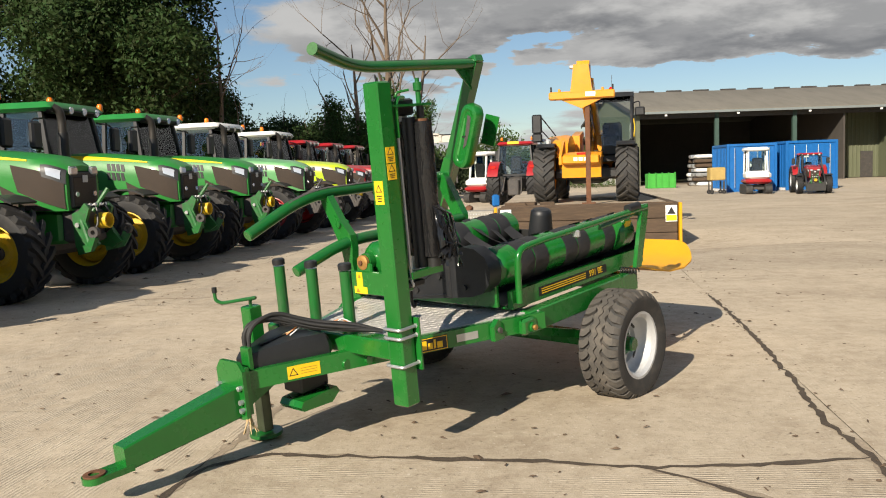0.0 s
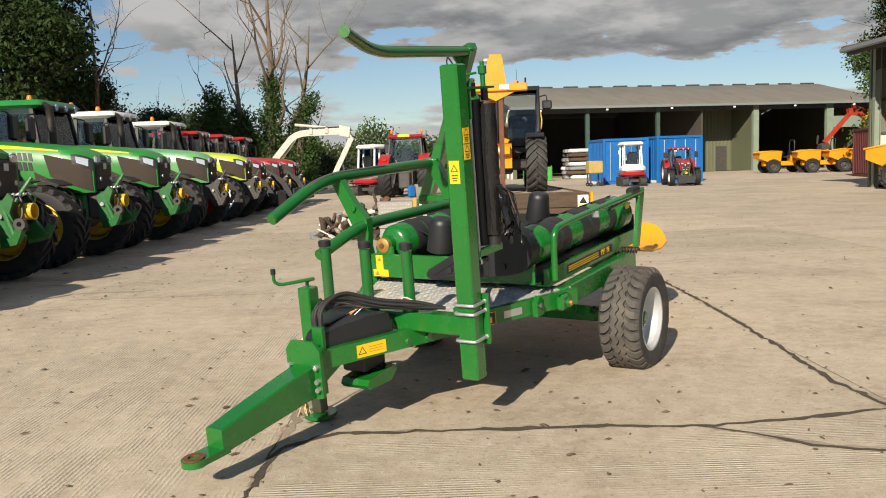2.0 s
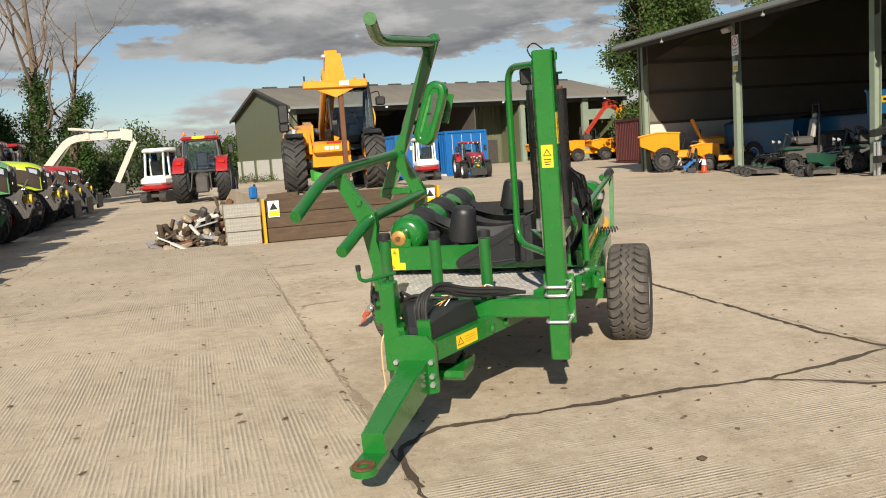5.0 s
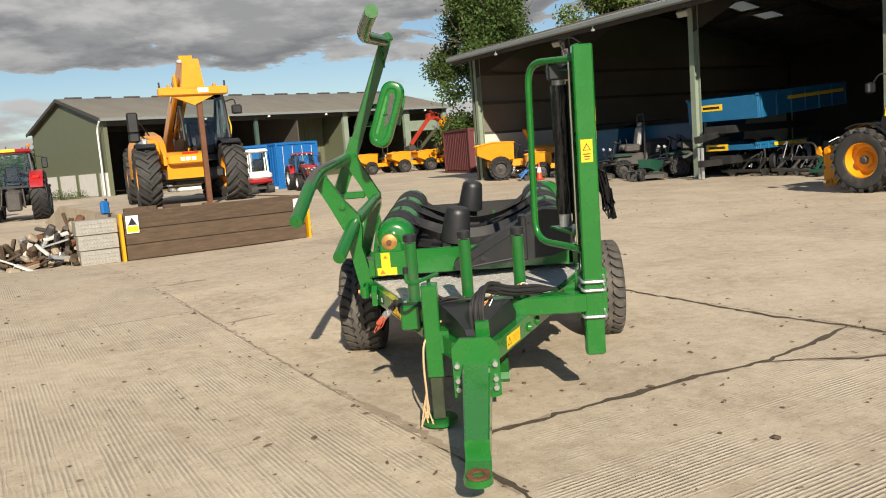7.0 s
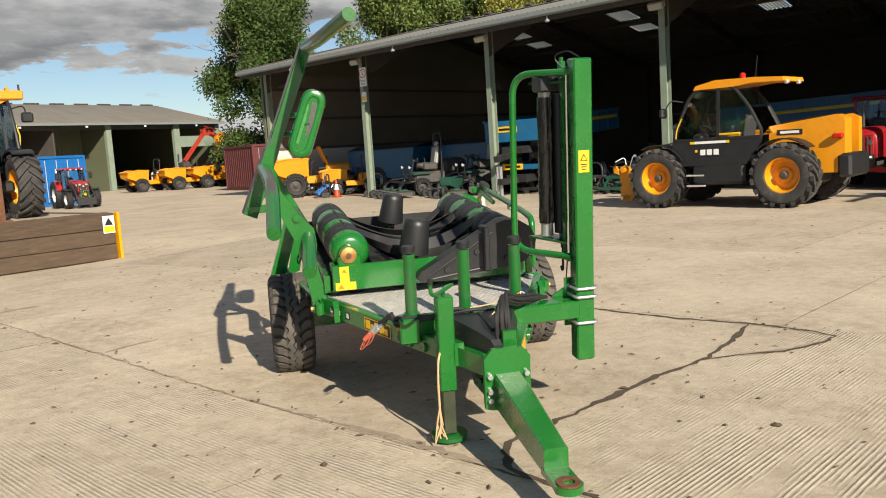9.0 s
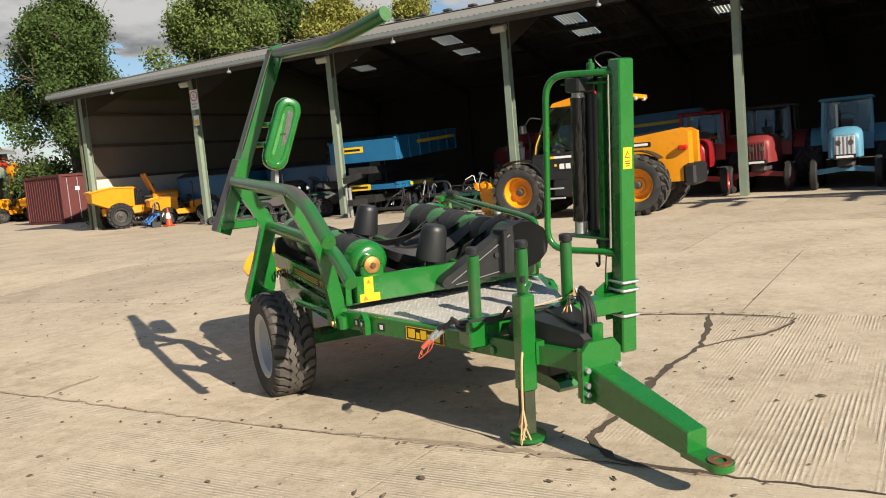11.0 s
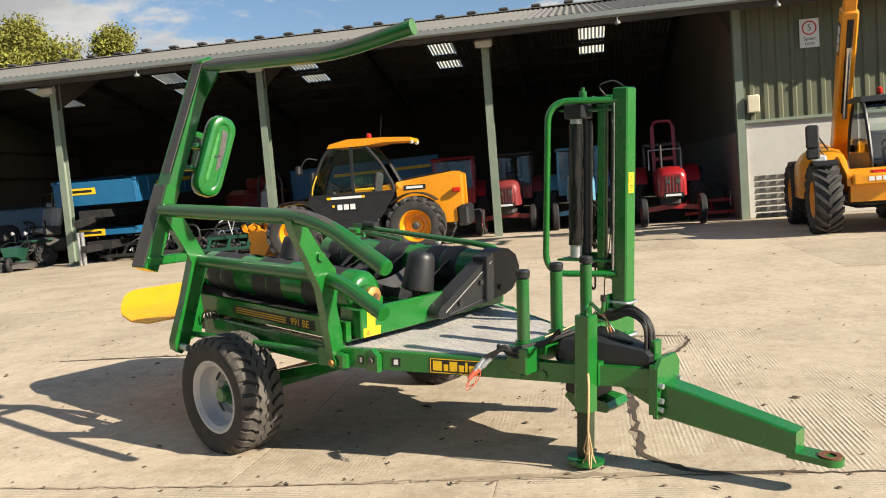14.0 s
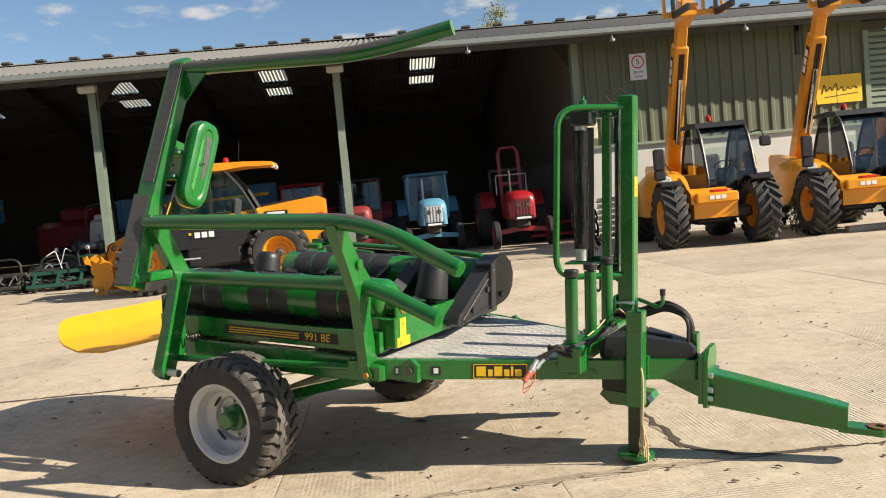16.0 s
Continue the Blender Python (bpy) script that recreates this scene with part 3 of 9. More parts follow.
_t = _n.new("ShaderNodeBsdfTranslucent")
_t.inputs[0].default_value = (0.52, 0.50, 0.40, 1)
_l.new(_t.outputs[0], _n["Material Output"].inputs[0])
for y in LIGHTS:
    for a, b in ((28.2, 29.4), (29.8, 31.0)):
        part("rooflight", corrugated(y - 0.5, y + 0.5, [(a, bz(a) + 0.01), (b, bz(b) + 0.01)], pitch=0.14), TRANSL, shed, "translucent corrugated sheet")
y = Y0 + 0.4
ridge = M().prism([(25.7, RIDGE_Z + 0.0), (26.0, RIDGE_Z + 0.09), (26.3, RIDGE_Z + 0.0), (26.0, RIDGE_Z + 0.05)], "y", Y0, Y1)
part("ridge_capping", ridge, ROOFING, shed)
lump = M().box((0, 0, 0), (0.30, 0.34, 0.10), bev=0.03).data("ridge_vent")
lump.materials.append(DGREY)
while y < Y1:
    o = part("ridge_vent", lump, DGREY, shed)
    o.location = (25.95, y, RIDGE_Z + 0.12)
    y += 1.17
# gutter and verge
gut = M().prism([(15.02, EAVE - 0.02), (15.02, EAVE - 0.13), (15.06, EAVE - 0.17), (15.14, EAVE - 0.17), (15.18, EAVE - 0.13), (15.18, EAVE - 0.04), (15.165, EAVE - 0.04), (15.165, EAVE - 0.12), (15.13, EAVE - 0.155), (15.07, EAVE - 0.155), (15.035, EAVE - 0.12), (15.035, EAVE - 0.02)], "y", Y0, Y1)
part("gutter", gut, GUTTER, shed, "pale grey gutter")
part("fascia", M().box((15.3, (Y0 + Y1) / 2, EAVE - 0.14), (0.04, Y1 - Y0, 0.28)), DGREY, shed)
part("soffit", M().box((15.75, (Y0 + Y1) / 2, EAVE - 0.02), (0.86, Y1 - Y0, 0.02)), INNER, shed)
for y in (Y1 + 0.02,):
    part("bargeboard", M().prism([(15.1, EAVE - 0.16), (26, RIDGE_Z - 0.12), (36.8, EAVE - 0.16), (36.8, EAVE + 0.06), (26, RIDGE_Z + 0.1), (15.1, EAVE + 0.06)], "y", y, y + 0.03), DGREY, shed)

POSTS = [30.15, 24.2, 18.27, 12.33, 6.4, 0.42, -5.4, -11.3]


def i_post(y, z1):
    g = M()
    for dx in (-0.11, 0.11):
        g.box((FRONT + dx, y, z1 / 2), (0.014, 0.18, z1))
    g.box((FRONT, y, z1 / 2), (0.21, 0.01, z1))
    return g


for y in POSTS:
    if y > 0:
        part("post", i_post(y, EAVE), STEELGREEN, shed, "weathered grey-green steel stanchion with flaking paint")
    # portal rafters and rear stanchions
    g = M()
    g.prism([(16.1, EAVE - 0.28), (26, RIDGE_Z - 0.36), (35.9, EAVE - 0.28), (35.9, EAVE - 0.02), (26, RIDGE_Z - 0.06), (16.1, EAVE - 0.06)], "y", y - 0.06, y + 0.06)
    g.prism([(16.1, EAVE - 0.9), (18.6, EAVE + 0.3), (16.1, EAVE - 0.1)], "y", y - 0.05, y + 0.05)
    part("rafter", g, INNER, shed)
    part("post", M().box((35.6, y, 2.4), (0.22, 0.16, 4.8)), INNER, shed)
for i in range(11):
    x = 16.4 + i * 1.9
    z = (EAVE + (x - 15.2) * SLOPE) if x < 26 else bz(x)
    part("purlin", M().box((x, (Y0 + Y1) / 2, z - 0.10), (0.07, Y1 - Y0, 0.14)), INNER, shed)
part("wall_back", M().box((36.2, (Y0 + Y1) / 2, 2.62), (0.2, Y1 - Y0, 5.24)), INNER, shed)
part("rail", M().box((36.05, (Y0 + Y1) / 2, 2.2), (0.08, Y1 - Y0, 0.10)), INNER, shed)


def ribbed(along, lo, hi, z0, z1, at, out, pitch=0.32, depth=0.035):
    """Box-profile cladding: along is 'x' or 'y', at the plane's place, out the way it faces."""
    pts, u = [], lo
    while u < hi:
        pts += [(u, 0), (u + pitch * 0.55, 0), (u + pitch * 0.65, depth), (u + pitch * 0.9, depth)]
        u += pitch
    v, f = [], []
    for i, (a, d) in enumerate(pts):
        p = (at + out * d, a) if along == "y" else (a, at + out * d)
        v += [(p[0], p[1], z0), (p[0], p[1], z1)]
        if i:
            f.append((2 * i - 2, 2 * i - 1, 2 * i + 1, 2 * i))
    return M()._add(v, f)


# left end wall, with its lower part in block
part("wall_end", M().prism([(16.1, 0), (16.1, EAVE + 0.15), (26, RIDGE_Z - 0.04), (36.2, EAVE), (36.2, 0)], "y", 30.39, 30.51), CLADDING, shed)
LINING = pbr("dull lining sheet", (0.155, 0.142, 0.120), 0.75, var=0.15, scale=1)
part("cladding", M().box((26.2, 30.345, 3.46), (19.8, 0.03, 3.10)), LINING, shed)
for z in (1.95, 3.2, 4.4):
    part("rail", M().box((26.1, 30.27, z), (19.6, 0.07, 0.12)), INNER, shed)
part("wall_base", M().box((26.1, 30.30, 0.95), (19.8, 0.2, 1.9)), WALLWHITE, shed, "pale blockwork")
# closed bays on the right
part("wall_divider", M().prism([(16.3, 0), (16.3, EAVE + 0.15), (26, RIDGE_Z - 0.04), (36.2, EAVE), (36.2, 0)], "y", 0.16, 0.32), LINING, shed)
part("wall_base", M().box((26.3, 0.40, 1.05), (19.6, 0.14, 2.1)), pbr("grimy grey blockwork", (0.24, 0.225, 0.20), 0.85, var=0.2, scale=2), shed)
part("wall_base", M().box((FRONT + 0.1, -7.75, 1.15), (0.22, 16.1, 2.30), bev=0.01), WALLWHITE, shed, "white-painted blockwork with dirty foot")
part("cladding", ribbed("y", -7.15, 0.34, 2.32, EAVE - 0.02, FRONT - 0.02, -1), CLADDING, shed, "olive green box-profile sheet")
part("corner_flashing", M().box((FRONT - 0.01, 0.42, 3.6), (0.12, 0.16, 2.6)), STEELGREEN, shed)
part("corner_flashing", M().box((FRONT + 0.05, 0.38, 1.15), (0.30, 0.08, 2.3)), WALLWHITE, shed)
part("sill_rail", M().box((FRONT - 0.05, -3.4, 2.32), (0.08, 7.5, 0.07)), STEELGREEN, shed)
part("cladding", ribbed("y", -16.0, -11.4, 2.32, EAVE - 0.02, FRONT - 0.02, -1), CLADDING, shed)
door = part("roller_door", M().box((FRONT + 0.02, -9.3, 2.35), (0.06, 4.1, 4.7)), STEELGREEN, shed, "grey roller shutter door")
for i in range(30):
    part("slat", M().box((FRONT - 0.03, -9.3, 0.1 + i * 0.155), (0.05, 4.1, 0.13), bev=0.02), STEELGREEN, door)
part("door_post", M().box((FRONT - 0.05, -7.2, 2.35), (0.14, 0.14, 4.7)), STEELGREEN, shed)
part("door_post", M().box((FRONT - 0.05, -11.4, 2.35), (0.14, 0.14, 4.7)), STEELGREEN, shed)


def flat_sign(name, w, h, m, label, board, category="sign"):
    t = thing(name, m, label, category)
    part("board", M().box((0, 0, 0), (w, h, 0.012), bev=0.004), board, t)
    return t


# wall facing -x: local x runs to -y, local y runs up
def facing_west(x, y, z):
    return Matrix.Translation((x, y, z)) @ Matrix(((0, 0, -1, 0), (-1, 0, 0, 0), (0, 1, 0, 0), (0, 0, 0, 1)))


REDRING = pbr("red print", (0.55, 0.02, 0.02), 0.5, var=0.05)
for (x, y, z, w, h) in ((FRONT - 0.085, -1.2, 4.25, 0.43, 0.66), (FRONT - 0.16, 24.05, 4.25, 0.36, 0.66)):
    s = flat_sign("speed_sign", w, h, facing_west(x, y, z), "white speed limit sign with a red ring round a black five", STICKER_W)
    part("ring", M().lathe([(0.135, 0.007), (0.165, 0.007), (0.165, 0.011), (0.135, 0.011)], (0, 0.12, 0), "z", 28, close=True), REDRING, s)
    words("5", 0.2, pose(0, 0.12, 0.009), INK, s)
    words("Speed", 0.11, pose(0, -0.13, 0.009), INK, s)
    words("Limit", 0.11, pose(0, -0.24, 0.009), INK, s)
s = flat_sign("notice_board", 0.25, 0.34, facing_west(FRONT - 0.16, 24.05, 3.55), "small white and yellow notice on a shed post", STICKER_W)
part("panel", M().box((0, -0.05, 0.008), (0.2, 0.15, 0.006)), STICKER, s)
s = flat_sign("dealer_sign", 1.22, 0.72, facing_west(FRONT - 0.10, -6.42, 3.26), "yellow dealer sign with a black handwritten-style mark", STICKER)
g = M()
pts = [(-0.46, -0.1), (-0.40, 0.14), (-0.33, -0.06), (-0.24, 0.07), (-0.18, -0.05), (-0.08, 0.16), (-0.03, -0.05), (0.08, 0.06), (0.14, -0.08), (0.24, 0.05), (0.30, -0.04), (0.40, 0.05), (0.48, -0.02)]
g.sweep(bend([(a, b, 0.01) for a, b in pts], 0.05), 0.012, 6)
g.sweep([(-0.40, -0.2, 0.01), (0.2, -0.15, 0.01), (0.5, -0.13, 0.01)], 0.008, 6)
part("mark", g, INK, s)
mb = thing("meter_box", facing_west(FRONT - 0.13, 0.13, 2.73), "cream electricity meter box fixed to a wall corner", "meter box")
part("body", M().box((0, 0, 0), (0.28, 0.42, 0.14), bev=0.02), pbr("cream plastic", (0.62, 0.58, 0.42), 0.5), mb)
part("lid", M().box((0, 0, 0.075), (0.25, 0.38, 0.015), bev=0.005), pbr("cream plastic lid", (0.64, 0.6, 0.45), 0.5), mb)
# lamps under the eave, at the heads of the posts
for y in POSTS[1:5]:
    t = thing("flood_lamp", pose(FRONT - 0.35, y, EAVE - 0.32, 0, -25, 0), "pale grey flood lamp under a shed eave", "lamp", "flood lamps under the eave")
    part("housing", M().box((0, 0, 0), (0.22, 0.42, 0.20), bev=0.03), pbr("pale grey lamp housing", (0.42, 0.43, 0.4), 0.6), t)
    part("bracket", M().box((0.14, 0, 0.05), (0.16, 0.06, 0.06)), GALV, t)
for y in (27, 21.4, 15.2, 9.3, 3.2, -0.3, -3.6):
    t = thing("gutter_bracket_lamp", pose(15.1, y, EAVE - 0.28), "small grey bulkhead lamp hung under a gutter", "lamp", "lamps under the gutter")
    part("stem", M().cyl((0, 0, 0.1), (0, 0, -0.02), 0.015, seg=8), GALV, t)
    part("bowl", M().lathe([(0.001, 0.02), (0.06, 0.0), (0.07, -0.06), (0.001, -0.09)], axis="z", seg=12), GUTTER, t)

# ================ far shed across the yard
P1, P2 = Vector((5.7, 61.5, 0)), Vector((35.2, 67.2, 0))
far_ax = (P2 - P1).normalized()
ang = math.degrees(math.atan2(far_ax.y, far_ax.x))
fs = thing("far_shed", pose(P1.x, P1.y, 0, 0, 0, ang), "olive green steel farm shed with open bays and a grey roof", "shed", kind="structure")
LEN, EV, RG, DEP = 31.0, 5.15, 7.3, 17.0
FARPOST = pbr("dark green post paint", (0.045, 0.085, 0.070), 0.6, var=0.2, scale=2)
FARROOF = pbr("tan-grey fibre cement roofing", (0.185, 0.170, 0.140), 0.9, var=0.18, scale=0.5, fine=10, bump=0.2, dirt=(0.12, 0.115, 0.09), dirt_amount=0.5, stretch=(1.5, 0.4, 1))
part("roof", M().prism([(-0.6, EV + 0.05), (DEP / 2, RG), (DEP + 0.6, EV + 0.05), (DEP + 0.6, EV + 0.15), (DEP / 2, RG + 0.1), (-0.6, EV + 0.15)], "x", -0.3, LEN + 0.3), FARROOF, fs)
for i in range(14):
    part("ridge_vent", M().box((1 + i * 2.25, DEP / 2, RG + 0.14), (1.2, 0.3, 0.12)), DGREY, fs)
part("gutter", M().box((LEN / 2, -0.66, EV), (LEN + 0.6, 0.14, 0.16)), GUTTER, fs)
part("wall_gable", M().prism([(0.1, 1.6), (0.1, EV), (DEP / 2, RG - 0.02), (DEP, EV), (DEP, 1.6)], "x", 0, 0.1), CLADDING, fs, "olive green sheet")
part("wall_gable_base", M().box((0.0, DEP / 2, 0.8), (0.25, DEP, 1.6)), WALLWHITE, fs, "white-painted base wall")
for k in range(4):
    part("pier", M().box((-0.16, 1.5 + k * 4.6, 0.8), (0.1, 0.5, 1.6)), CLADDING, fs)
part("bargeboard", M().prism([(-0.6, EV - 0.1), (DEP / 2, RG - 0.15), (DEP + 0.6, EV - 0.1), (DEP + 0.6, EV + 0.15), (DEP / 2, RG + 0.1), (-0.6, EV + 0.15)], "x", -0.36, -0.31), DGREY, fs)
part("downpipe", M().sweep(bend([(-0.35, -0.6, EV - 0.1), (-0.35, -0.1, EV - 0.5), (-0.35, 0.0, EV - 0.9), (-0.35, 0.0, 0.1)], 0.15), 0.06, 8), WHITE, fs, "white downpipe")
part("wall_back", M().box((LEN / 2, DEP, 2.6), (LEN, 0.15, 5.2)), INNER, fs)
part("wall_end", M().prism([(0, 0), (0, EV), (DEP / 2, RG), (DEP, EV), (DEP, 0)], "x", LEN, LEN + 0.12), CLADDING, fs)
for x in (0.15, 5.9, 11.6):
    part("post", M().box((x, 0, EV / 2), (0.28, 0.26, EV)), FARPOST if x > 1 else CLADDING, fs)
part("header", M().box((15.5, -0.02, EV - 0.20), (30.8, 0.14, 0.40)), DGREY, fs)
part("wall_front", ribbed("x", 15.4, 19.7, 0, EV + 0.3, 3.2, -1), CLADDING, fs, "olive green sheet with a small door")
part("door", M().box((18.7, 3.14, 1.0), (0.95, 0.05, 2.0)), DGREY, fs, "dark closed door leaf")
part("wall_side", M().box((19.72, 1.6, EV / 2), (0.12, 3.2, EV)), CLADDING, fs)
part("post", M().box((19.8, -0.05, EV / 2), (0.45, 0.3, EV)), STEELGREEN, fs)
part("post", M().box((26.3, -0.05, EV / 2), (0.6, 0.3, EV)), STEELGREEN, fs)
part("post", M().box((30.7, -0.05, EV / 2), (0.4, 0.3, EV)), STEELGREEN, fs)
part("shutter", M().box((28.5, 0.0, EV - 1.5), (4.2, 0.1, 0.9)), STEELGREEN, fs, "half-raised roller shutter")
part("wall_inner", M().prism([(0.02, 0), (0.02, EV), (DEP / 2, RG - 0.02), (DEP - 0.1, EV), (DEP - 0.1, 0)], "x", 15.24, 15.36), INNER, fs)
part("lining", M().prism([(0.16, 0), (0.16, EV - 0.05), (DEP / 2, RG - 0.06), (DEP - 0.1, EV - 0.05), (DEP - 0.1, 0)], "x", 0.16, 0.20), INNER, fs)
for i in range(6):
    part("eave_lamp", M().box((2 + i * 5.2, -0.75, EV - 0.2), (0.15, 0.1, 0.12)), WHITE, fs)

# ================ loading ramp of timber sleepers
ramp = thing("loading_ramp", pose(-0.36, 16.38, -0.125, 0, 0, 1.6), "raised concrete loading ramp faced with weathered brown timber sleepers", "ramp", kind="structure")
RW, RH = 3.58, 0.87
g = M().prism([(0.16, 0), (0.16, RH - 0.03), (9.0, RH - 0.03), (15.0, 0)], "x", 0.05, RW - 0.05)
part("deck", g, CONCRETE, ramp, "dusty concrete top")
for i, (z0, z1) in enumerate(((0.01, 0.285), (0.29, 0.565), (0.57, 0.855))):
    part("sleeper", M().box((RW / 2, 0.07, (z0 + z1) / 2), (RW - 0.10, 0.15 - 0.012 * i, z1 - z0), bev=0.012), TIMBER, ramp)
part("sleeper", M().box((RW / 2, 0.17, 0.860), (RW - 0.2, 0.12, 0.05), bev=0.01), TIMBER, ramp)
for x in (0.0, RW):
    part("corner_post", M().box((x, 0.0, 0.435), (0.055, 0.16, 0.87), bev=0.006), YELLOW, ramp, "yellow-painted steel corner post")
for i in range(3):
    for k in range(3):
        part("side_sleeper", M().box((RW - 0.02, 1.4 + i * 2.7, 0.15 + 0.285 * k), (0.14, 2.66, 0.275), bev=0.012), TIMBER, ramp)
for x in (0.20, RW - 0.17):
    s = part("sign", M().box((x, -0.016, 0.66), (0.22, 0.012, 0.32), bev=0.003), STICKER_W, ramp, "white and yellow warning sign")
    part("panel", M().box((x, -0.024, 0.575), (0.20, 0.004, 0.11)), STICKER, s)
    part("triangle", M().prism([(x - 0.08, 0.65), (x + 0.08, 0.65), (x, 0.79)], "y", -0.027, -0.023), INK, s)
# mesh-faced metal block and a heap of scrap timber beside it
blk = thing("steel_tread_block", pose(-0.76, 16.52, -0.125, 0, 0, 1.6), "pale perforated metal step blocks stacked beside the ramp", "step")
for k in range(3):
    b = part("block", M().box((0, 0.1 + 0.03 * k, 0.135 + 0.27 * k), (0.66 + 0.02 * k, 0.5, 0.262), bev=0.01), pbr("pale grey perforated metal", (0.33, 0.315, 0.28), 0.6, 0.2, var=0.2, scale=20, bump=0.4), blk)
    for i in range(11):
        for j in range(3):
            part("stud", M().box((-0.27 + i * 0.054, -0.155 + 0.03 * k, 0.065 + 0.27 * k + 0.07 * j), (0.022, 0.012, 0.022)), GALV, b)
heap = thing("scrap_heap", pose(-1.60, 16.95, -0.10), "heap of broken timber, bricks and rubble leaning on the ramp", "rubble")
r = random.Random(21)
for i in range(120):
    u = r.uniform(-0.75, 0.62)
    d = r.gauss(0, 0.28)
    h = max(0.03, (0.84 - 0.62 * max(0.0, -u) ** 0.8) * (1 - abs(d) / 0.9)) * r.uniform(0.15, 1)
    if r.random() < 0.62:
        o = part("timber_offcut", M().box((0, 0, 0), (r.uniform(0.22, 0.65), r.uniform(0.05, 0.13), r.uniform(0.03, 0.09)), bev=0.008), r.choice((GALV, STAIN, WALLWHITE, DGREY)) if i % 2 else TIMBER, heap)
    else:
        o = part("rubble_lump", M().box((0, 0, 0), (r.uniform(0.12, 0.3), r.uniform(0.1, 0.2), r.uniform(0.08, 0.16)), bev=0.03), r.choice((RUST, DGREY, TIMBER, STAIN)), heap)
    steep = r.random() < 0.3
    o.matrix_basis = pose(u, d, h, r.uniform(-40, 40), r.uniform(45, 80) if steep and h > 0.2 else r.uniform(-25, 25), r.uniform(0, 180))
can = thing("fuel_can", pose(-0.45, 17.45, 0.715, 0, 0, 20), "small blue plastic can standing on the ramp", "can")
part("body", M().box((0, 0, 0.13), (0.16, 0.11, 0.26), bev=0.03), BLUE, can)
part("cap", M().cyl((0.04, 0, 0.25), (0.04, 0, 0.30), 0.025, seg=10), BLACK, can)
for k, (x, y, a) in enumerate(((-0.0, 16.85, 12), (0.25, 17.05, -20), (0.65, 16.80, 4))):
    solid("timber_block", M().box((0, 0, 0.06), (0.42 - 0.06 * k, 0.16, 0.10), bev=0.012), TIMBER, "short block of brown timber lying on the ramp", "timber", m=pose(x, y, 0.705, 0, 0, a))
# ================ trailed bale wrapper, local x ahead along the drawbar, y to the left, z up from the axle
wr = thing("bale_wrapper", pose(0.7235, 5.9595, 0.306, 0, 4.5, -122.83), "green trailed bale wrapper with banded rollers, film mast and lifting arm", "bale wrapper")
BEAM = [(0.80, 0.745), (2.41, 0.035)]          # the side beams run together towards the drawbar


def beam_y(x):
    return 0.745 - (x - 0.80) * 0.71 / 1.61


# --- wheels
def tread_tyre(R, W, lugs=26, depth=0.016, rim=0.215):
    g = M()
    s = W / 2
    g.lathe([(rim, -s * 0.80), (rim + 0.012, -s * 0.92), (R * 0.82, -s * 1.04), (R - 0.035, -s * 1.0), (R - depth - 0.006, -s * 0.84), (R - depth, -s * 0.5), (R - depth, s * 0.5),
             (R - depth - 0.006, s * 0.84), (R - 0.035, s * 1.0), (R * 0.82, s * 1.04), (rim + 0.012, s * 0.92), (rim, s * 0.80)], seg=56)
    return g


def shoulder_blocks(R, W, lugs=24, depth=0.016):
    """Bent blocks down both shoulders of the tread."""
    g, s = M(), W / 2
    for k in range(lugs):
        for side in (-1, 1):
            a0 = 2 * math.pi * (k + (0.5 if side > 0 else 0)) / lugs
            rings = []
            for u in (0.0, 0.16, 0.34, 0.5, 0.72, 0.88, 1.0):
                y = side * (0.053 + (s * 0.985 - 0.053) * u)
                a = a0 + 0.085 * max(0.0, 1 - u / 0.42) - 0.012 * u
                drop = 0.0 if u < 0.6 else (u - 0.6) ** 2 * 0.30
                top, low = R - drop * 0.8, R - depth - 0.012 - drop * 0.9
                w0 = (0.022 if u < 0.1 else 0.027 - 0.004 * u) / R
                rings.append([((r_) * math.cos(a + d), y, r_ * math.sin(a + d)) for r_, d in ((low, -w0 * 1.15), (top, -w0), (top, w0), (low, w0 * 1.15))])
            g.loft(rings)
    return g


def zigzag_rib(R, y0, half, waves=30, depth=0.016, lean=0.0):
    """One wavy rib running round the middle of the tread."""
    n, v, f = waves * 8, [], []
    for i in range(n):
        a = 2 * math.pi * i / n
        p = (waves * i / n + lean) % 1.0
        w = 0.0095 * max(-1.0, min(1.0, 3.0 * (abs(2 * p - 1) - 0.5)))
        for y, rr in ((y0 - half - 0.003, R - depth - 0.01), (y0 - half, R), (y0 + half, R), (y0 + half + 0.003, R - depth - 0.01)):
            v.append((rr * math.cos(a), y + w, rr * math.sin(a)))
    for i in range(n):
        j = (i + 1) % n
        for k in range(3):
            f.append((4 * i + k, 4 * i + k + 1, 4 * j + k + 1, 4 * j + k))
    g = M()
    g._add(v, f)
    return g


TREAD = pbr("dusty worn tread rubber", (0.075, 0.068, 0.060), 0.8, var=0.25, bump=0.2, fine=120, dirt=(0.21, 0.18, 0.145), dirt_amount=0.5, scale=6)
tyre_me = tread_tyre(0.359, 0.288).data("tyre")
tyre_me.materials.append(RUBBER)
lug_me = shoulder_blocks(0.364, 0.294, 30).data("tread", 30)
lug_me.materials.append(TREAD)
rib_mes = [zigzag_rib(0.364, y, 0.0195, lean=l_).data("centre_rib", 30) for y, l_ in ((-0.0235, 0.0), (0.0235, 0.05))]
for me in rib_mes:
    me.materials.append(TREAD)
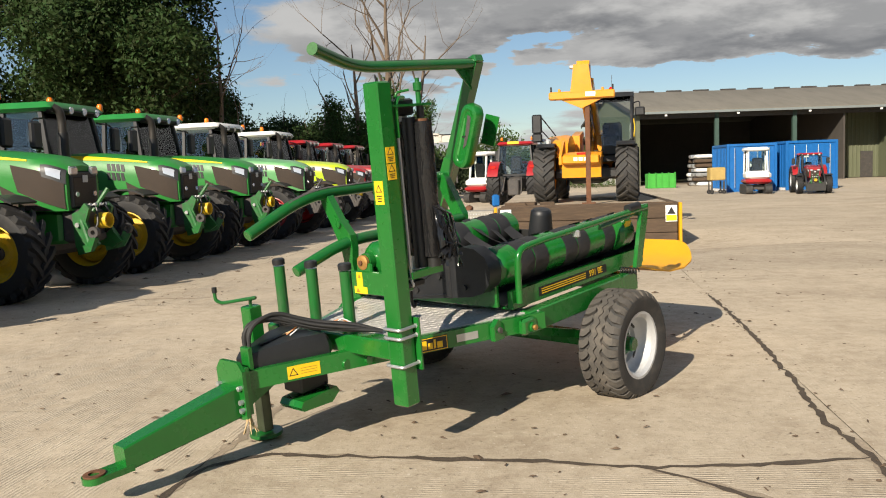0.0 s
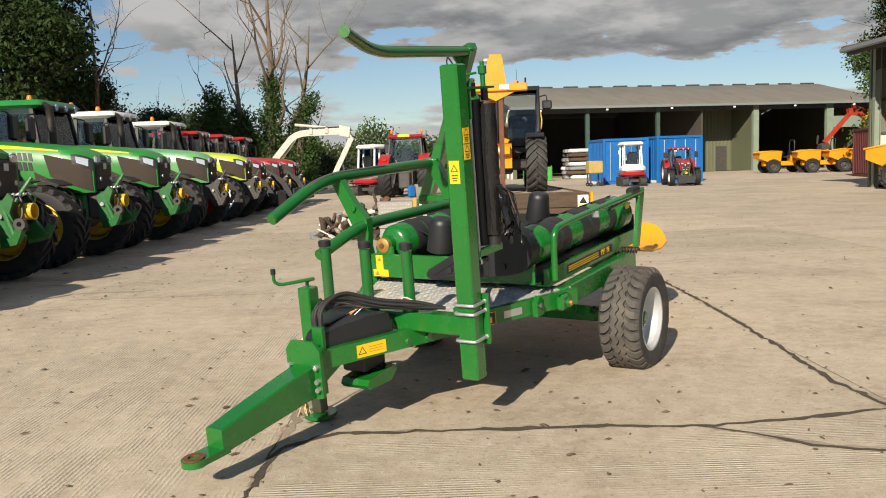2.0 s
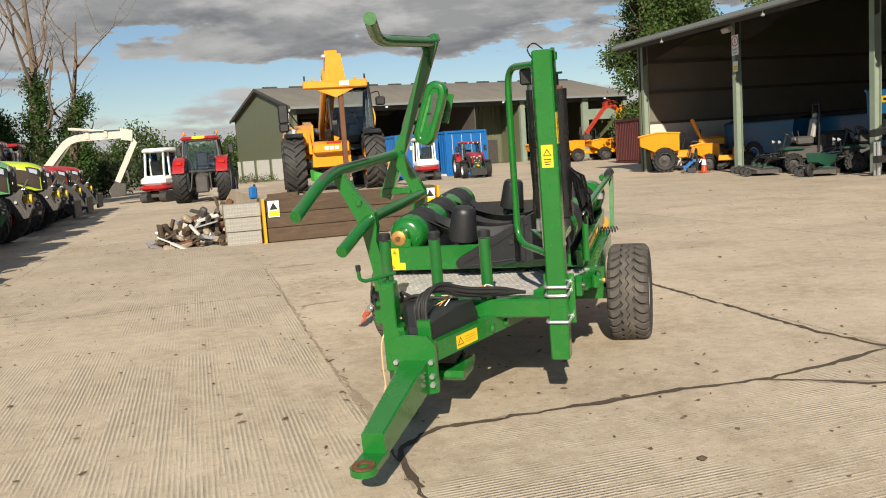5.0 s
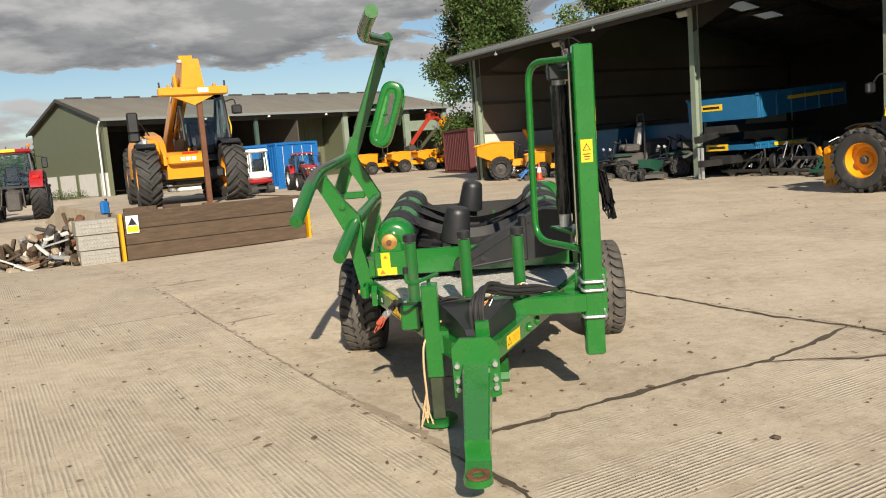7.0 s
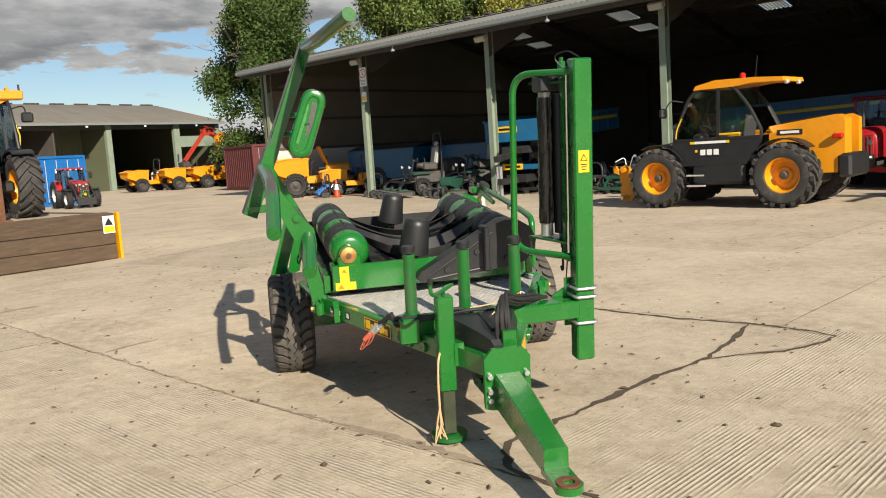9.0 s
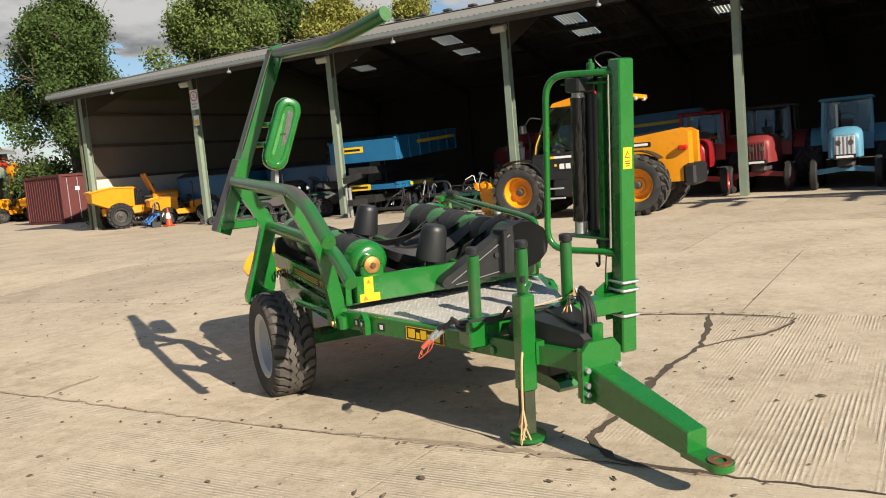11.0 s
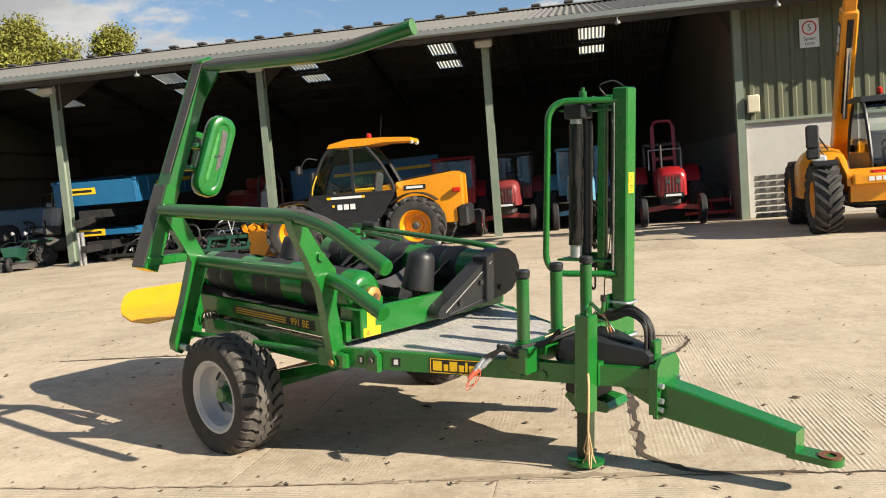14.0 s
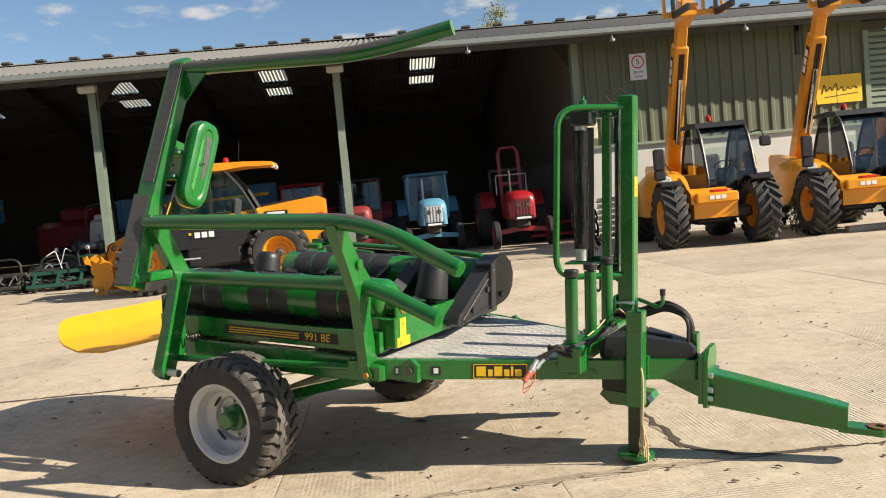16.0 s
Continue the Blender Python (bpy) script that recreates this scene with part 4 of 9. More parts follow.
# the dished face looks to +y
rim_me = M().lathe([(0.200, -0.105), (0.216, -0.108), (0.218, -0.098), (0.196, -0.085), (0.190, 0.0), (0.196, 0.085), (0.205, 0.098), (0.222, 0.102), (0.224, 0.112), (0.208, 0.112),
                    (0.186, 0.09), (0.178, 0.03), (0.165, 0.012), (0.150, 0.005), (0.128, 0.0), (0.118, -0.028), (0.085, -0.036), (0.001, -0.036)], seg=44).data("rim")
rim_me.materials.append(SILVER)
hub_me = M().lathe([(0.075, -0.035), (0.072, 0.0), (0.052, 0.008), (0.050, 0.055), (0.040, 0.066), (0.001, 0.066)], seg=22).data("hub")
hub_me.materials.append(GREEN)
nut_me = M().cyl((0, -0.036, 0), (0, -0.012, 0), 0.012, seg=6).data("wheel_nut")
nut_me.materials.append(GALV)
for side in (1, -1):
    w = new("wheel")
    w.parent = wr
    w.matrix_basis = pose(0.02, side * 0.917, 0, 0, 0, 0 if side > 0 else 180)
    w["label"] = "treaded trailer wheel on a silver rim"
    for nm, me in (("tyre", tyre_me), ("tread", lug_me), ("centre_rib", rib_mes[0]), ("centre_rib", rib_mes[1]), ("rim", rim_me), ("hub", hub_me)):
        part(nm, me, None, w).location.y = 0.018 if nm in ("rim", "hub") else 0
    for k in range(6):
        o = part("wheel_nut", nut_me, None, w)
        a = k * math.pi / 3 + 0.4
        o.location = (0.098 * math.cos(a), 0.018, 0.098 * math.sin(a))
    for k in range(4):
        a = k * math.pi / 2 + 0.7
        g = M().loft([[(0.142 * math.cos(a + 0.30 * math.cos(q)) + 0.014 * math.sin(q) * math.cos(a), y, 0.142 * math.sin(a + 0.30 * math.cos(q)) + 0.014 * math.sin(q) * math.sin(a)) for q in [math.pi * i / 7 for i in range(14)]] for y in (0.012, 0.0225)])
        part("hand_hole", g, RUBBER, w)
    part("axle_leg", M().box((-0.06, side * 0.70, 0.16), (0.11, 0.07, 0.28), bev=0.01), GREEN, wr)
part("axle", M().sweep([(0, -0.80, 0), (0, 0.80, 0)], 0.05, square=(0.09, 0.09)), GREEN, wr)
for s in (1, -1):
    part("axle_stay", M().sweep([(0.02, s * 0.60, 0.03), (0.84, s * 0.62, 0.27)], 0.03, square=(0.06, 0.055)), GREEN, wr)

# --- chassis
for s in (1, -1):
    part("chassis_rail", M().box((0.14, s * 0.70, 0.312), (1.34, 0.09, 0.135), bev=0.008), GREEN, wr)
    part("side_beam", M().sweep([(0.72, s * 0.775, 0.318), (2.43, s * 0.028, 0.318)], 0.05, square=(0.055, 0.100)), GREEN, wr)
    lug = part("pivot_lug", M().box((0.86, s * 0.76, 0.31), (0.14, 0.05, 0.10), bev=0.015), GREEN, wr)
    part("pivot_pin", M().cyl((0.845, s * 0.72, 0.300), (0.845, s * 0.800, 0.300), 0.030, seg=14), GREEN, lug)
    part("pin_nut", M().cyl((0.845, s * 0.800, 0.300), (0.845, s * 0.815, 0.300), 0.017, seg=6), BRASS, lug)
    lug = part("frame_lug", M().prism([(1.00, 0.26), (1.09, 0.26), (1.09, 0.35), (1.045, 0.385), (1.00, 0.35)], "y", s * (beam_y(1.05) + 0.02), s * (beam_y(1.05) + 0.055)), GREEN, wr)
    part("pin", M().cyl((1.045, s * (beam_y(1.05) + 0.05), 0.32), (1.045, s * (beam_y(1.05) + 0.07), 0.32), 0.018, seg=12), SCUFF, lug)
part("cross_member", M().box((-0.48, 0, 0.31), (0.10, 1.42, 0.12), bev=0.01), GREEN, wr)
part("cross_member", M().box((0.70, 0, 0.30), (0.10, 1.44, 0.11), bev=0.01), GREEN, wr)
part("turntable_motor", M().cyl((0.1, 0, 0.20), (0.1, 0, 0.42), 0.17, seg=28), BLACK_STEEL, wr)
# deck of chequer plate
deck = part("deck", M().prism([(0.72, -0.75), (1.74, -0.31), (1.74, 0.31), (0.72, 0.75)], "z", 0.366, 0.374), CHEQUER, wr, "worn galvanised chequer plate")
g = M()
x = 0.80
while x < 1.70:
    y = -beam_y(x) + 0.04
    k = 0
    while y < beam_y(x) - 0.04:
        k += 1
        g.box((x, y, 0.3748), (0.026, 0.006, 0.0028), rot=(0, 0, 40 if (k + int(x * 40)) % 2 else -50))
        y += 0.036
    x += 0.034
tagged(part("plate_pattern", g, CHEQUER, deck, "raised tread pattern"), kind="stuff")
# drawbar and hitch
g = M().prism([(-0.115, 0.135), (-0.115, 0.385), (-0.075, 0.432), (0.075, 0.432), (0.115, 0.385), (0.115, 0.135), (0.075, 0.125), (-0.075, 0.125)], "x", 2.43, 2.452)
dp = part("drawbar_flange", g, GREEN, wr)
g = M().prism([(-0.11, 0.15), (-0.11, 0.40), (0.11, 0.40), (0.11, 0.15)], "x", 2.405, 2.427)
part("drawbar_flange", g, GREEN, wr)
for y in (-0.092, 0.092):
    for z in (0.18, 0.225, 0.30):
        part("bolt", M().cyl((2.452, y, z), (2.474, y, z), 0.014, seg=6), GALV, dp)
rings = []
for x, z0, z1, w in ((2.452, 0.135, 0.306, 0.068), (2.60, 0.121, 0.284, 0.065), (2.95, 0.090, 0.224, 0.056), (3.06, 0.080, 0.203, 0.053), (3.09, 0.078, 0.198, 0.053)):
    b = 0.008
    rings.append([(x, -w + b, z0), (x, w - b, z0), (x, w, z0 + b), (x, w, z1 - b), (x, w - b, z1), (x, -w + b, z1), (x, -w, z1 - b), (x, -w, z0 + b)])
db = part("drawbar", M().loft(rings), GREEN, wr)
eye = M().prism([(3.05, -0.055), (3.19, -0.055)] + [(3.215 + 0.062 * math.cos(a), 0.062 * math.sin(a)) for a in [radians(-75 + 15 * i) for i in range(11)]] + [(3.19, 0.055), (3.05, 0.055)], "z", 0.075, 0.105)
hp = part("hitch_plate", eye, GREEN, wr)
part("hitch_eye", M().lathe([(0.026, 0.10), (0.05, 0.10), (0.05, 0.113), (0.026, 0.113)], (3.22, 0, 0), "z", 22, close=True), RUST, hp, "rust-worn towing eye")
# parking jack
jk = part("jack", M().box((2.118, -0.225, 0.385), (0.085, 0.085, 0.50), bev=0.006), GREEN, wr)
part("jack_leg", M().box((2.118, -0.225, 0.03), (0.066, 0.066, 0.26), bev=0.004), pbr("grimy green-black leg", (0.035, 0.045, 0.022), 0.6, var=0.4, scale=12), jk)
part("jack_foot", M().cyl((2.118, -0.225, -0.125), (2.118, -0.225, -0.105), 0.095, seg=20), GREEN_WORN, jk)
part("jack_crank", M().sweep(bend([(2.118, -0.225, 0.63), (2.118, -0.225, 0.672), (2.11, -0.17, 0.685), (2.25, -0.30, 0.672), (2.276, -0.322, 0.69), (2.276, -0.322, 0.752)], 0.02, 3), 0.010, 8), GREEN_WORN, jk)
part("crank_grip", M().cyl((2.276, -0.322, 0.735), (2.276, -0.322, 0.765), 0.014, seg=10), BLACK, jk)
part("jack_bracket", M().box((2.118, -0.165, 0.33), (0.10, 0.05, 0.12)), GREEN, jk)
part("twine", M().sweep(bend([(2.08, -0.18, 0.42), (2.165, -0.275, 0.35), (2.172, -0.285, 0.20), (2.165, -0.28, 0.05), (2.175, -0.285, -0.08)], 0.08), 0.006, 6), ROPE, wr, "straw-coloured twine hanging down the jack")
r = random.Random(5)
for i in range(7):
    part("twine", M().sweep([(2.17, -0.282, 0.06), (2.175 + r.uniform(-0.02, 0.02), -0.29 + r.uniform(-0.02, 0.02), -0.03), (2.175 + r.uniform(-0.04, 0.04), -0.29 + r.uniform(-0.04, 0.04), -0.115)], 0.004, 5), ROPE, wr)

# --- front cross beam with three film posts and the mast
part("front_beam", M().box((1.825, 0.115, 0.405), (0.10, 1.00, 0.105), bev=0.008), GREEN, wr)
part("front_beam_end", M().box((1.825, -0.36, 0.39), (0.13, 0.11, 0.14), bev=0.008), GREEN, wr)
for y in (-0.335, -0.036, 0.255):
    p = part("film_post", M().cyl((1.815, y, 0.40), (1.812, y, 0.80), 0.033, seg=18), GREEN_WORN, wr)
    part("collar", M().cyl((1.815, y, 0.455), (1.815, y, 0.475), 0.045, seg=18), GREEN, p)
    part("cap", M().lathe([(0.037, 0.808), (0.038, 0.838), (0.032, 0.845), (0.001, 0.845)], (1.812, y, 0), "z", 18), BLACK, p)
mast = part("mast", M().box((1.82, 0.650, 0.945), (0.10, 0.105, 1.68), bev=0.008), GREEN, wr)
for z in (0.526, 0.478, 0.329):
    u = bend([(1.76, 0.712, z), (1.885, 0.712, z), (1.885, 0.590, z), (1.76, 0.590, z)], 0.02, 3)
    c = part("clamp", M().sweep(u, 0.009, 8), GALV, mast, "bright U-bolt clamp")
    for y in (0.712, 0.590):
        part("nut", M().cyl((1.752, y, z), (1.768, y, z), 0.014, seg=6), GALV, c)
part("clamp_plate", M().box((1.76, 0.65, 0.43), (0.012, 0.17, 0.28)), GREEN, mast)
part("clamp_bracket", M().prism([(0.50, 0.40), (0.50, 0.47), (0.66, 0.56), (0.66, 0.36)], "x", 1.735, 1.75), GREEN, mast)


PRINT = pbr("faded brown print", (0.34, 0.19, 0.02), 0.5, var=0.2)


def warning(parent, m, w, h, split=True):
    """A yellow warning sticker: a black triangle and a few dark lines."""
    s = part("warning_sticker", M().box((0, 0, 0), (w, h, 0.0016)), STICKER, parent, "yellow warning sticker")
    s.matrix_basis = m
    a = min(w, h) * 0.36
    part("triangle", M().prism([(-a, 0), (a, 0), (0, 1.7 * a)], "z", 0.001, 0.0018), INK, s).location = (0 if h >= w else -w * 0.32, 0.02 * h if h >= w else -a * 0.7, 0)
    part("triangle_field", M().prism([(-a * 0.7, 0), (a * 0.7, 0), (0, 1.15 * a)], "z", 0.0018, 0.0026), STICKER, s).location = (0 if h >= w else -w * 0.32, 0.02 * h + 0.16 * a if h >= w else -a * 0.52, 0)
    for k in range(3):
        if h >= w:
            part("print_bar", M().box((0, -h * (0.14 + 0.11 * k), 0.0012), (w * (0.62 - 0.1 * k), h * 0.045, 0.001)), INK, s)
        else:
            part("print_bar", M().box((w * 0.15, h * (0.2 - 0.2 * k), 0.0012), (w * 0.5, h * 0.035, 0.001)), PRINT, s)
    return s


FWD = Matrix(((0, 0, 1, 0), (1, 0, 0, 0), (0, 1, 0, 0), (0, 0, 0, 1)))          # faces +x
LEFT = Matrix(((-1, 0, 0, 0), (0, 0, 1, 0), (0, 1, 0, 0), (0, 0, 0, 1)))        # faces +y
RIGHT = Matrix(((1, 0, 0, 0), (0, 0, -1, 0), (0, 1, 0, 0), (0, 0, 0, 1)))       # faces -y
warning(mast, Matrix.Translation((1.8215, 0.7035, 1.42)) @ LEFT, 0.062, 0.08)
warning(mast, Matrix.Translation((1.8215, 0.7035, 1.335)) @ LEFT, 0.062, 0.08)
warning(mast, Matrix.Translation((1.871, 0.648, 1.235)) @ FWD, 0.062, 0.12)
# the carriage that holds the film
fd = new("film_dispenser")
fd.parent = wr
fd["label"] = "film dispenser with a roll wrapped in torn black stretch film"
part("guard_hoop", M().sweep(bend([(1.80, 0.615, 1.715), (1.47, 0.385, 1.715), (1.455, 0.375, 0.695), (1.80, 0.605, 0.695)], 0.13, 7), 0.0195, 14), GREEN, fd)
for z in (1.715, 0.695):
    part("hoop_clamp", M().box((1.752, 0.605, z), (0.06, 0.05, 0.06), bev=0.006), GREEN, fd)
part("channel", M().box((1.70, 0.615, 1.19), (0.05, 0.045, 1.0), bev=0.004), GREEN, fd)
part("channel", M().box((1.765, 0.645, 1.19), (0.022, 0.05, 1.08), bev=0.004), BLACK_STEEL, fd)
part("slide_rod", M().cyl((1.79, 0.585, 0.72), (1.79, 0.585, 1.70), 0.008, seg=8), CHROME, fd)
lr = part("lift_rod", M().cyl((1.735, 0.685, 0.745), (1.735, 0.685, 1.545), 0.008, seg=8), GALV, fd)
part("rod_handle", M().sweep(bend([(1.735, 0.685, 1.50), (1.735, 0.685, 1.66), (1.715, 0.685, 1.70), (1.66, 0.672, 1.70)], 0.03), 0.012, 8), GREEN, lr)
part("rod_eye", M().lathe([(0.006, -0.006), (0.016, -0.006), (0.016, 0.006), (0.006, 0.006)], (1.735, 0.685, 0.735), "x", 12, close=True), GALV, lr)
part("top_bracket", M().prism([(1.48, 0.48), (1.78, 0.60), (1.78, 0.70), (1.48, 0.70)], "z", 1.655, 1.667), GREEN_WORN, fd)
part("bottom_bracket", M().prism([(1.48, 0.46), (1.78, 0.58), (1.78, 0.69), (1.60, 0.69), (1.48, 0.60)], "z", 0.765, 0.777), GREEN_WORN, fd)
part("brake_box", M().box((1.575, 0.545, 1.655), (0.13, 0.12, 0.09), bev=0.01), BLACK, fd)
def film_wound(x, y, z0, z1, radius, seed):
    """A roll of stretch film whose skin is drawn into shallow crinkles."""
    q, rings = random.Random(seed), []
    n = int((z1 - z0) / 0.0123)
    for i in range(n + 1):
        z = z0 + (z1 - z0) * i / n
        rings.append([])
        for j in range(36):
            a = j * math.pi / 18
            rad = radius + 0.0012 * math.sin(5 * a + 11 * z) + 0.0011 * math.sin(3 * a - 34 * z) + q.uniform(-0.0008, 0.0010)
            rings[-1].append((x + rad * math.cos(a), y + rad * math.sin(a), z))
    return M().loft(rings)


part("film_roll", film_wound(1.560, 0.545, 0.86, 1.582, 0.0445, 17), FILM, fd, "roll wound with crinkled black film")
part("film_roll", film_wound(1.534, 0.669, 0.857, 1.575, 0.054, 18), FILM, fd, "fresh roll of black stretch film")
part("core", M().cyl((1.534, 0.669, 0.80), (1.534, 0.669, 0.858), 0.038, seg=18), BLACK_STEEL, fd)
part("core", M().cyl((1.534, 0.669, 1.574), (1.534, 0.669, 1.588), 0.036, seg=18), RUST, fd, "brown cardboard core")
part("core", M().cyl((1.560, 0.545, 0.785), (1.560, 0.545, 0.862), 0.036, seg=18), GALV, fd)
part("core", M().cyl((1.560, 0.545, 1.578), (1.560, 0.545, 1.615), 0.036, seg=18), GALV, fd)
part("stretch_roller", M().cyl((1.580, 0.620, 0.80), (1.580, 0.620, 1.60), 0.036, seg=18), BLACK, fd)
g = M()
g.sweep([(1.55, 0.56, 1.12 + 0.01 * i) for i in range(7)], [0.03 + 0.012 * math.sin(2.2 * i) for i in range(7)], 10)
part("film_knot", g, FILM, fd)
part("film_knot", M().sweep([(1.545 + 0.006 * math.sin(4 * i), 0.62, 1.10 + 0.012 * i) for i in range(12)], [0.022 + 0.010 * math.sin(2.3 * i) for i in range(12)], 10), FILM, fd)
part("spindle", M().lathe([(0.014, 1.66), (0.014, 1.73), (0.024, 1.735), (0.024, 1.775), (0.012, 1.78), (0.012, 1.80), (0.001, 1.80)], (1.532, 0.660, 0), "z", 12), GREEN_WORN, fd)
part("spindle_spring", M().cyl((1.532, 0.664, 1.592), (1.532, 0.664, 1.665), 0.020, seg=12), BLACK_STEEL, fd)
part("roll_stand", M().prism([(1.50, 0.64), (1.56, 0.64), (1.60, 0.66), (1.74, 0.66), (1.74, 0.70), (1.58, 0.70), (1.50, 0.70)], "z", 0.765, 0.80), GREEN, fd)
part("latch_rod", M().sweep(bend([(1.66, 0.62, 1.67), (1.66, 0.62, 1.73), (1.60, 0.66, 1.74)], 0.02, 3), 0.007, 8), GREEN, fd)
part("height_plate", M().box((1.71, 0.64, 0.735), (0.15, 0.09, 0.03), bev=0.004), BLACK_STEEL, fd)
part("hook", M().sweep(bend([(1.66, 0.60, 0.76), (1.66, 0.60, 0.60), (1.645, 0.60, 0.585), (1.63, 0.60, 0.61)], 0.012, 3), 0.007, 6), BLACK_STEEL, fd)
part("control_cable", M().sweep(bend([(1.75, 0.60, 1.72), (1.70, 0.54, 1.80), (1.78, 0.60, 1.83), (1.82, 0.65, 1.79)], 0.05), 0.004, 6), BLACK, fd)
part("control_cable", M().sweep(bend([(1.765, 0.60, 1.7), (1.775, 0.585, 1.3), (1.765, 0.60, 0.9), (1.72, 0.60, 0.62), (1.74, 0.58, 0.5)], 0.2), 0.004, 6), BLACK, fd)
r = random.Random(8)
for i in range(16):
    x, y = 1.530 + r.uniform(-0.045, 0.045), 0.735 + r.uniform(-0.01, 0.05)
    pts = [(1.534 + r.uniform(-0.02, 0.02), 0.715, 1.13)] + [(x + r.uniform(-0.012, 0.012) * k, y + 0.010 * k, 1.08 - 0.048 * k * r.uniform(0.75, 1.2)) for k in range(6)]
    part("torn_film", M().sweep(pts, 0.01, square=(r.uniform(0.012, 0.035), 0.003)), FILM, fd)

# --- tank, stickers, hoses at the front
tank = part("tank", M().loft([[(x, -w, z0), (x, w, z0), (x, w * 1.02, z0 + 0.05), (x, w * 0.9, z1), (x, -w * 0.9, z1), (x, -w * 1.02, z0 + 0.05)] for x, w, z0, z1 in
             ((1.92, 0.20, 0.37, 0.45), (1.95, 0.215, 0.36, 0.478), (2.08, 0.165, 0.36, 0.482), (2.24, 0.095, 0.36, 0.462), (2.345, 0.055, 0.36, 0.445), (2.37, 0.045, 0.37, 0.42))]), BLACK, wr, "moulded black plastic box")
part("tank_rib", M().box((2.12, 0, 0.478), (0.26, 0.03, 0.012), (0, 4.5, 0), bev=0.004), BLACK, tank)
part("valve_block", M().box((1.98, 0.02, 0.20), (0.2, 0.16, 0.10), bev=0.01), BLACK_STEEL, wr)
part("valve_guard", M().prism([(1.86, 0.12), (1.92, 0.07), (2.12, 0.075), (2.14, 0.10), (2.12, 0.13), (1.88, 0.15)], "y", -0.03, 0.16), GREEN, wr)
part("skid_gusset", M().prism([(2.16, 0.27), (2.43, 0.27), (2.43, 0.16)], "y", -0.06, 0.06), GREEN, wr)
b_ang = math.degrees(math.atan2(0.747, 1.71))
side_l = Matrix.Translation((0, 0, 0)) @ pose(0, 0, 0, 0, 0, -b_ang) @ LEFT
for x, w, h, z in ((2.12, 0.18, 0.07, 0.315),):
    warning(wr, Matrix.Translation((x, 0.028 + (2.43 - x) * 0.4368 + 0.0315, z)) @ pose(0, 0, 0, 0, 0, -b_ang) @ LEFT, w, h)
for s, base in ((1, LEFT), (-1, RIGHT)):
    x = 1.47
    pm = Matrix.Translation((x, s * (0.028 + (2.43 - x) * 0.4368 + 0.032), 0.312)) @ pose(0, 0, 0, 0, 0, -s * b_ang) @ base
    pl = part("name_plate", M().box((0, 0, 0), (0.29, 0.082, 0.0016)), INK, wr, "black name plate with a yellow border and mark")
    pl.matrix_basis = pm
    for c, sz in (((0, 0.037), (0.28, 0.004)), ((0, -0.037), (0.28, 0.004)), ((-0.139, 0), (0.004, 0.078)), ((0.139, 0), (0.004, 0.078))):
        part("border", M().box((*c, 0.0012), (*sz, 0.001)), STICKER, pl)
    for cx, wd, hd in ((-0.100, 0.050, 0.052), (-0.052, 0.024, 0.036), (-0.010, 0.042, 0.052), (0.034, 0.028, 0.036), (0.062, 0.013, 0.052), (0.094, 0.034, 0.036)):
        part("mark", M().box((cx, -0.026 + hd / 2, 0.0013), (wd, hd, 0.001)), STICKER, pl)
    for x, wd, mt in ((1.16, 0.05, INK), (1.07, 0.025, INK), (0.97, 0.03, INK)) if s < 0 else ((1.22, 0.14, GALV), (1.05, 0.03, INK)):
        o = part("small_label", M().box((0, 0, 0), (wd, 0.045, 0.0016)), mt, wr)
        o.matrix_basis = Matrix.Translation((x, s * (0.028 + (2.43 - x) * 0.4368 + 0.032), 0.315)) @ pose(0, 0, 0, 0, 0, -s * b_ang) @ base
        if mt is INK:
            part("pictogram", M().box((0, 0, 0.0012), (wd * 0.5, 0.028, 0.001)), STICKER_W, o)
    for x in (1.90, 1.78):
        part("boss", M().cyl((x, s * (0.028 + (2.43 - x) * 0.4368 + 0.02), 0.30), (x, s * (0.028 + (2.43 - x) * 0.4368 + 0.038), 0.30), 0.026, seg=16), GREEN, wr)
r = random.Random(3)
for i in range(6):
    j = [r.uniform(-0.020, 0.020) for _ in range(8)]
    g = M().sweep(bend([(2.34 + j[0], 0.03 + 0.012 * (i - 3), 0.36), (2.335 + j[1] * 0.5, 0.02 + 0.012 * (i - 3), 0.58 + j[2]), (2.20 + j[3], 0.06 + j[0], 0.605 + 0.008 * i), (2.02 + j[4], 0.19 + j[5], 0.52 + 0.008 * i), (1.86 + j[6], 0.34 + j[7], 0.48 + 0.008 * i), (1.76, 0.44 + j[1], 0.47)], 0.09, 6), (0.0095, 0.007, 0.011)[i % 3], 8)
    part("hydraulic_hose", g, RUBBER_CLEAN, wr)
for i in range(3):
    g = M().sweep(bend([(1.90, 0.1 - 0.12 * i, 0.47), (1.96, -0.02 - 0.10 * i, 0.50 + 0.02 * i), (1.90, -0.22, 0.47), (1.84, -0.43, 0.40 + 0.03 * i), (1.72, -0.43, 0.46 - 0.01 * i)], 0.07, 5), 0.010, 8)
    part("hydraulic_hose", g, RUBBER_CLEAN, wr)
part("hose_stand", M().box((2.36, 0.04, 0.42), (0.03, 0.07, 0.14), bev=0.004), GREEN, wr)
CAPRED = pbr("orange-red dust cap", (0.5, 0.10, 0.05), 0.5)
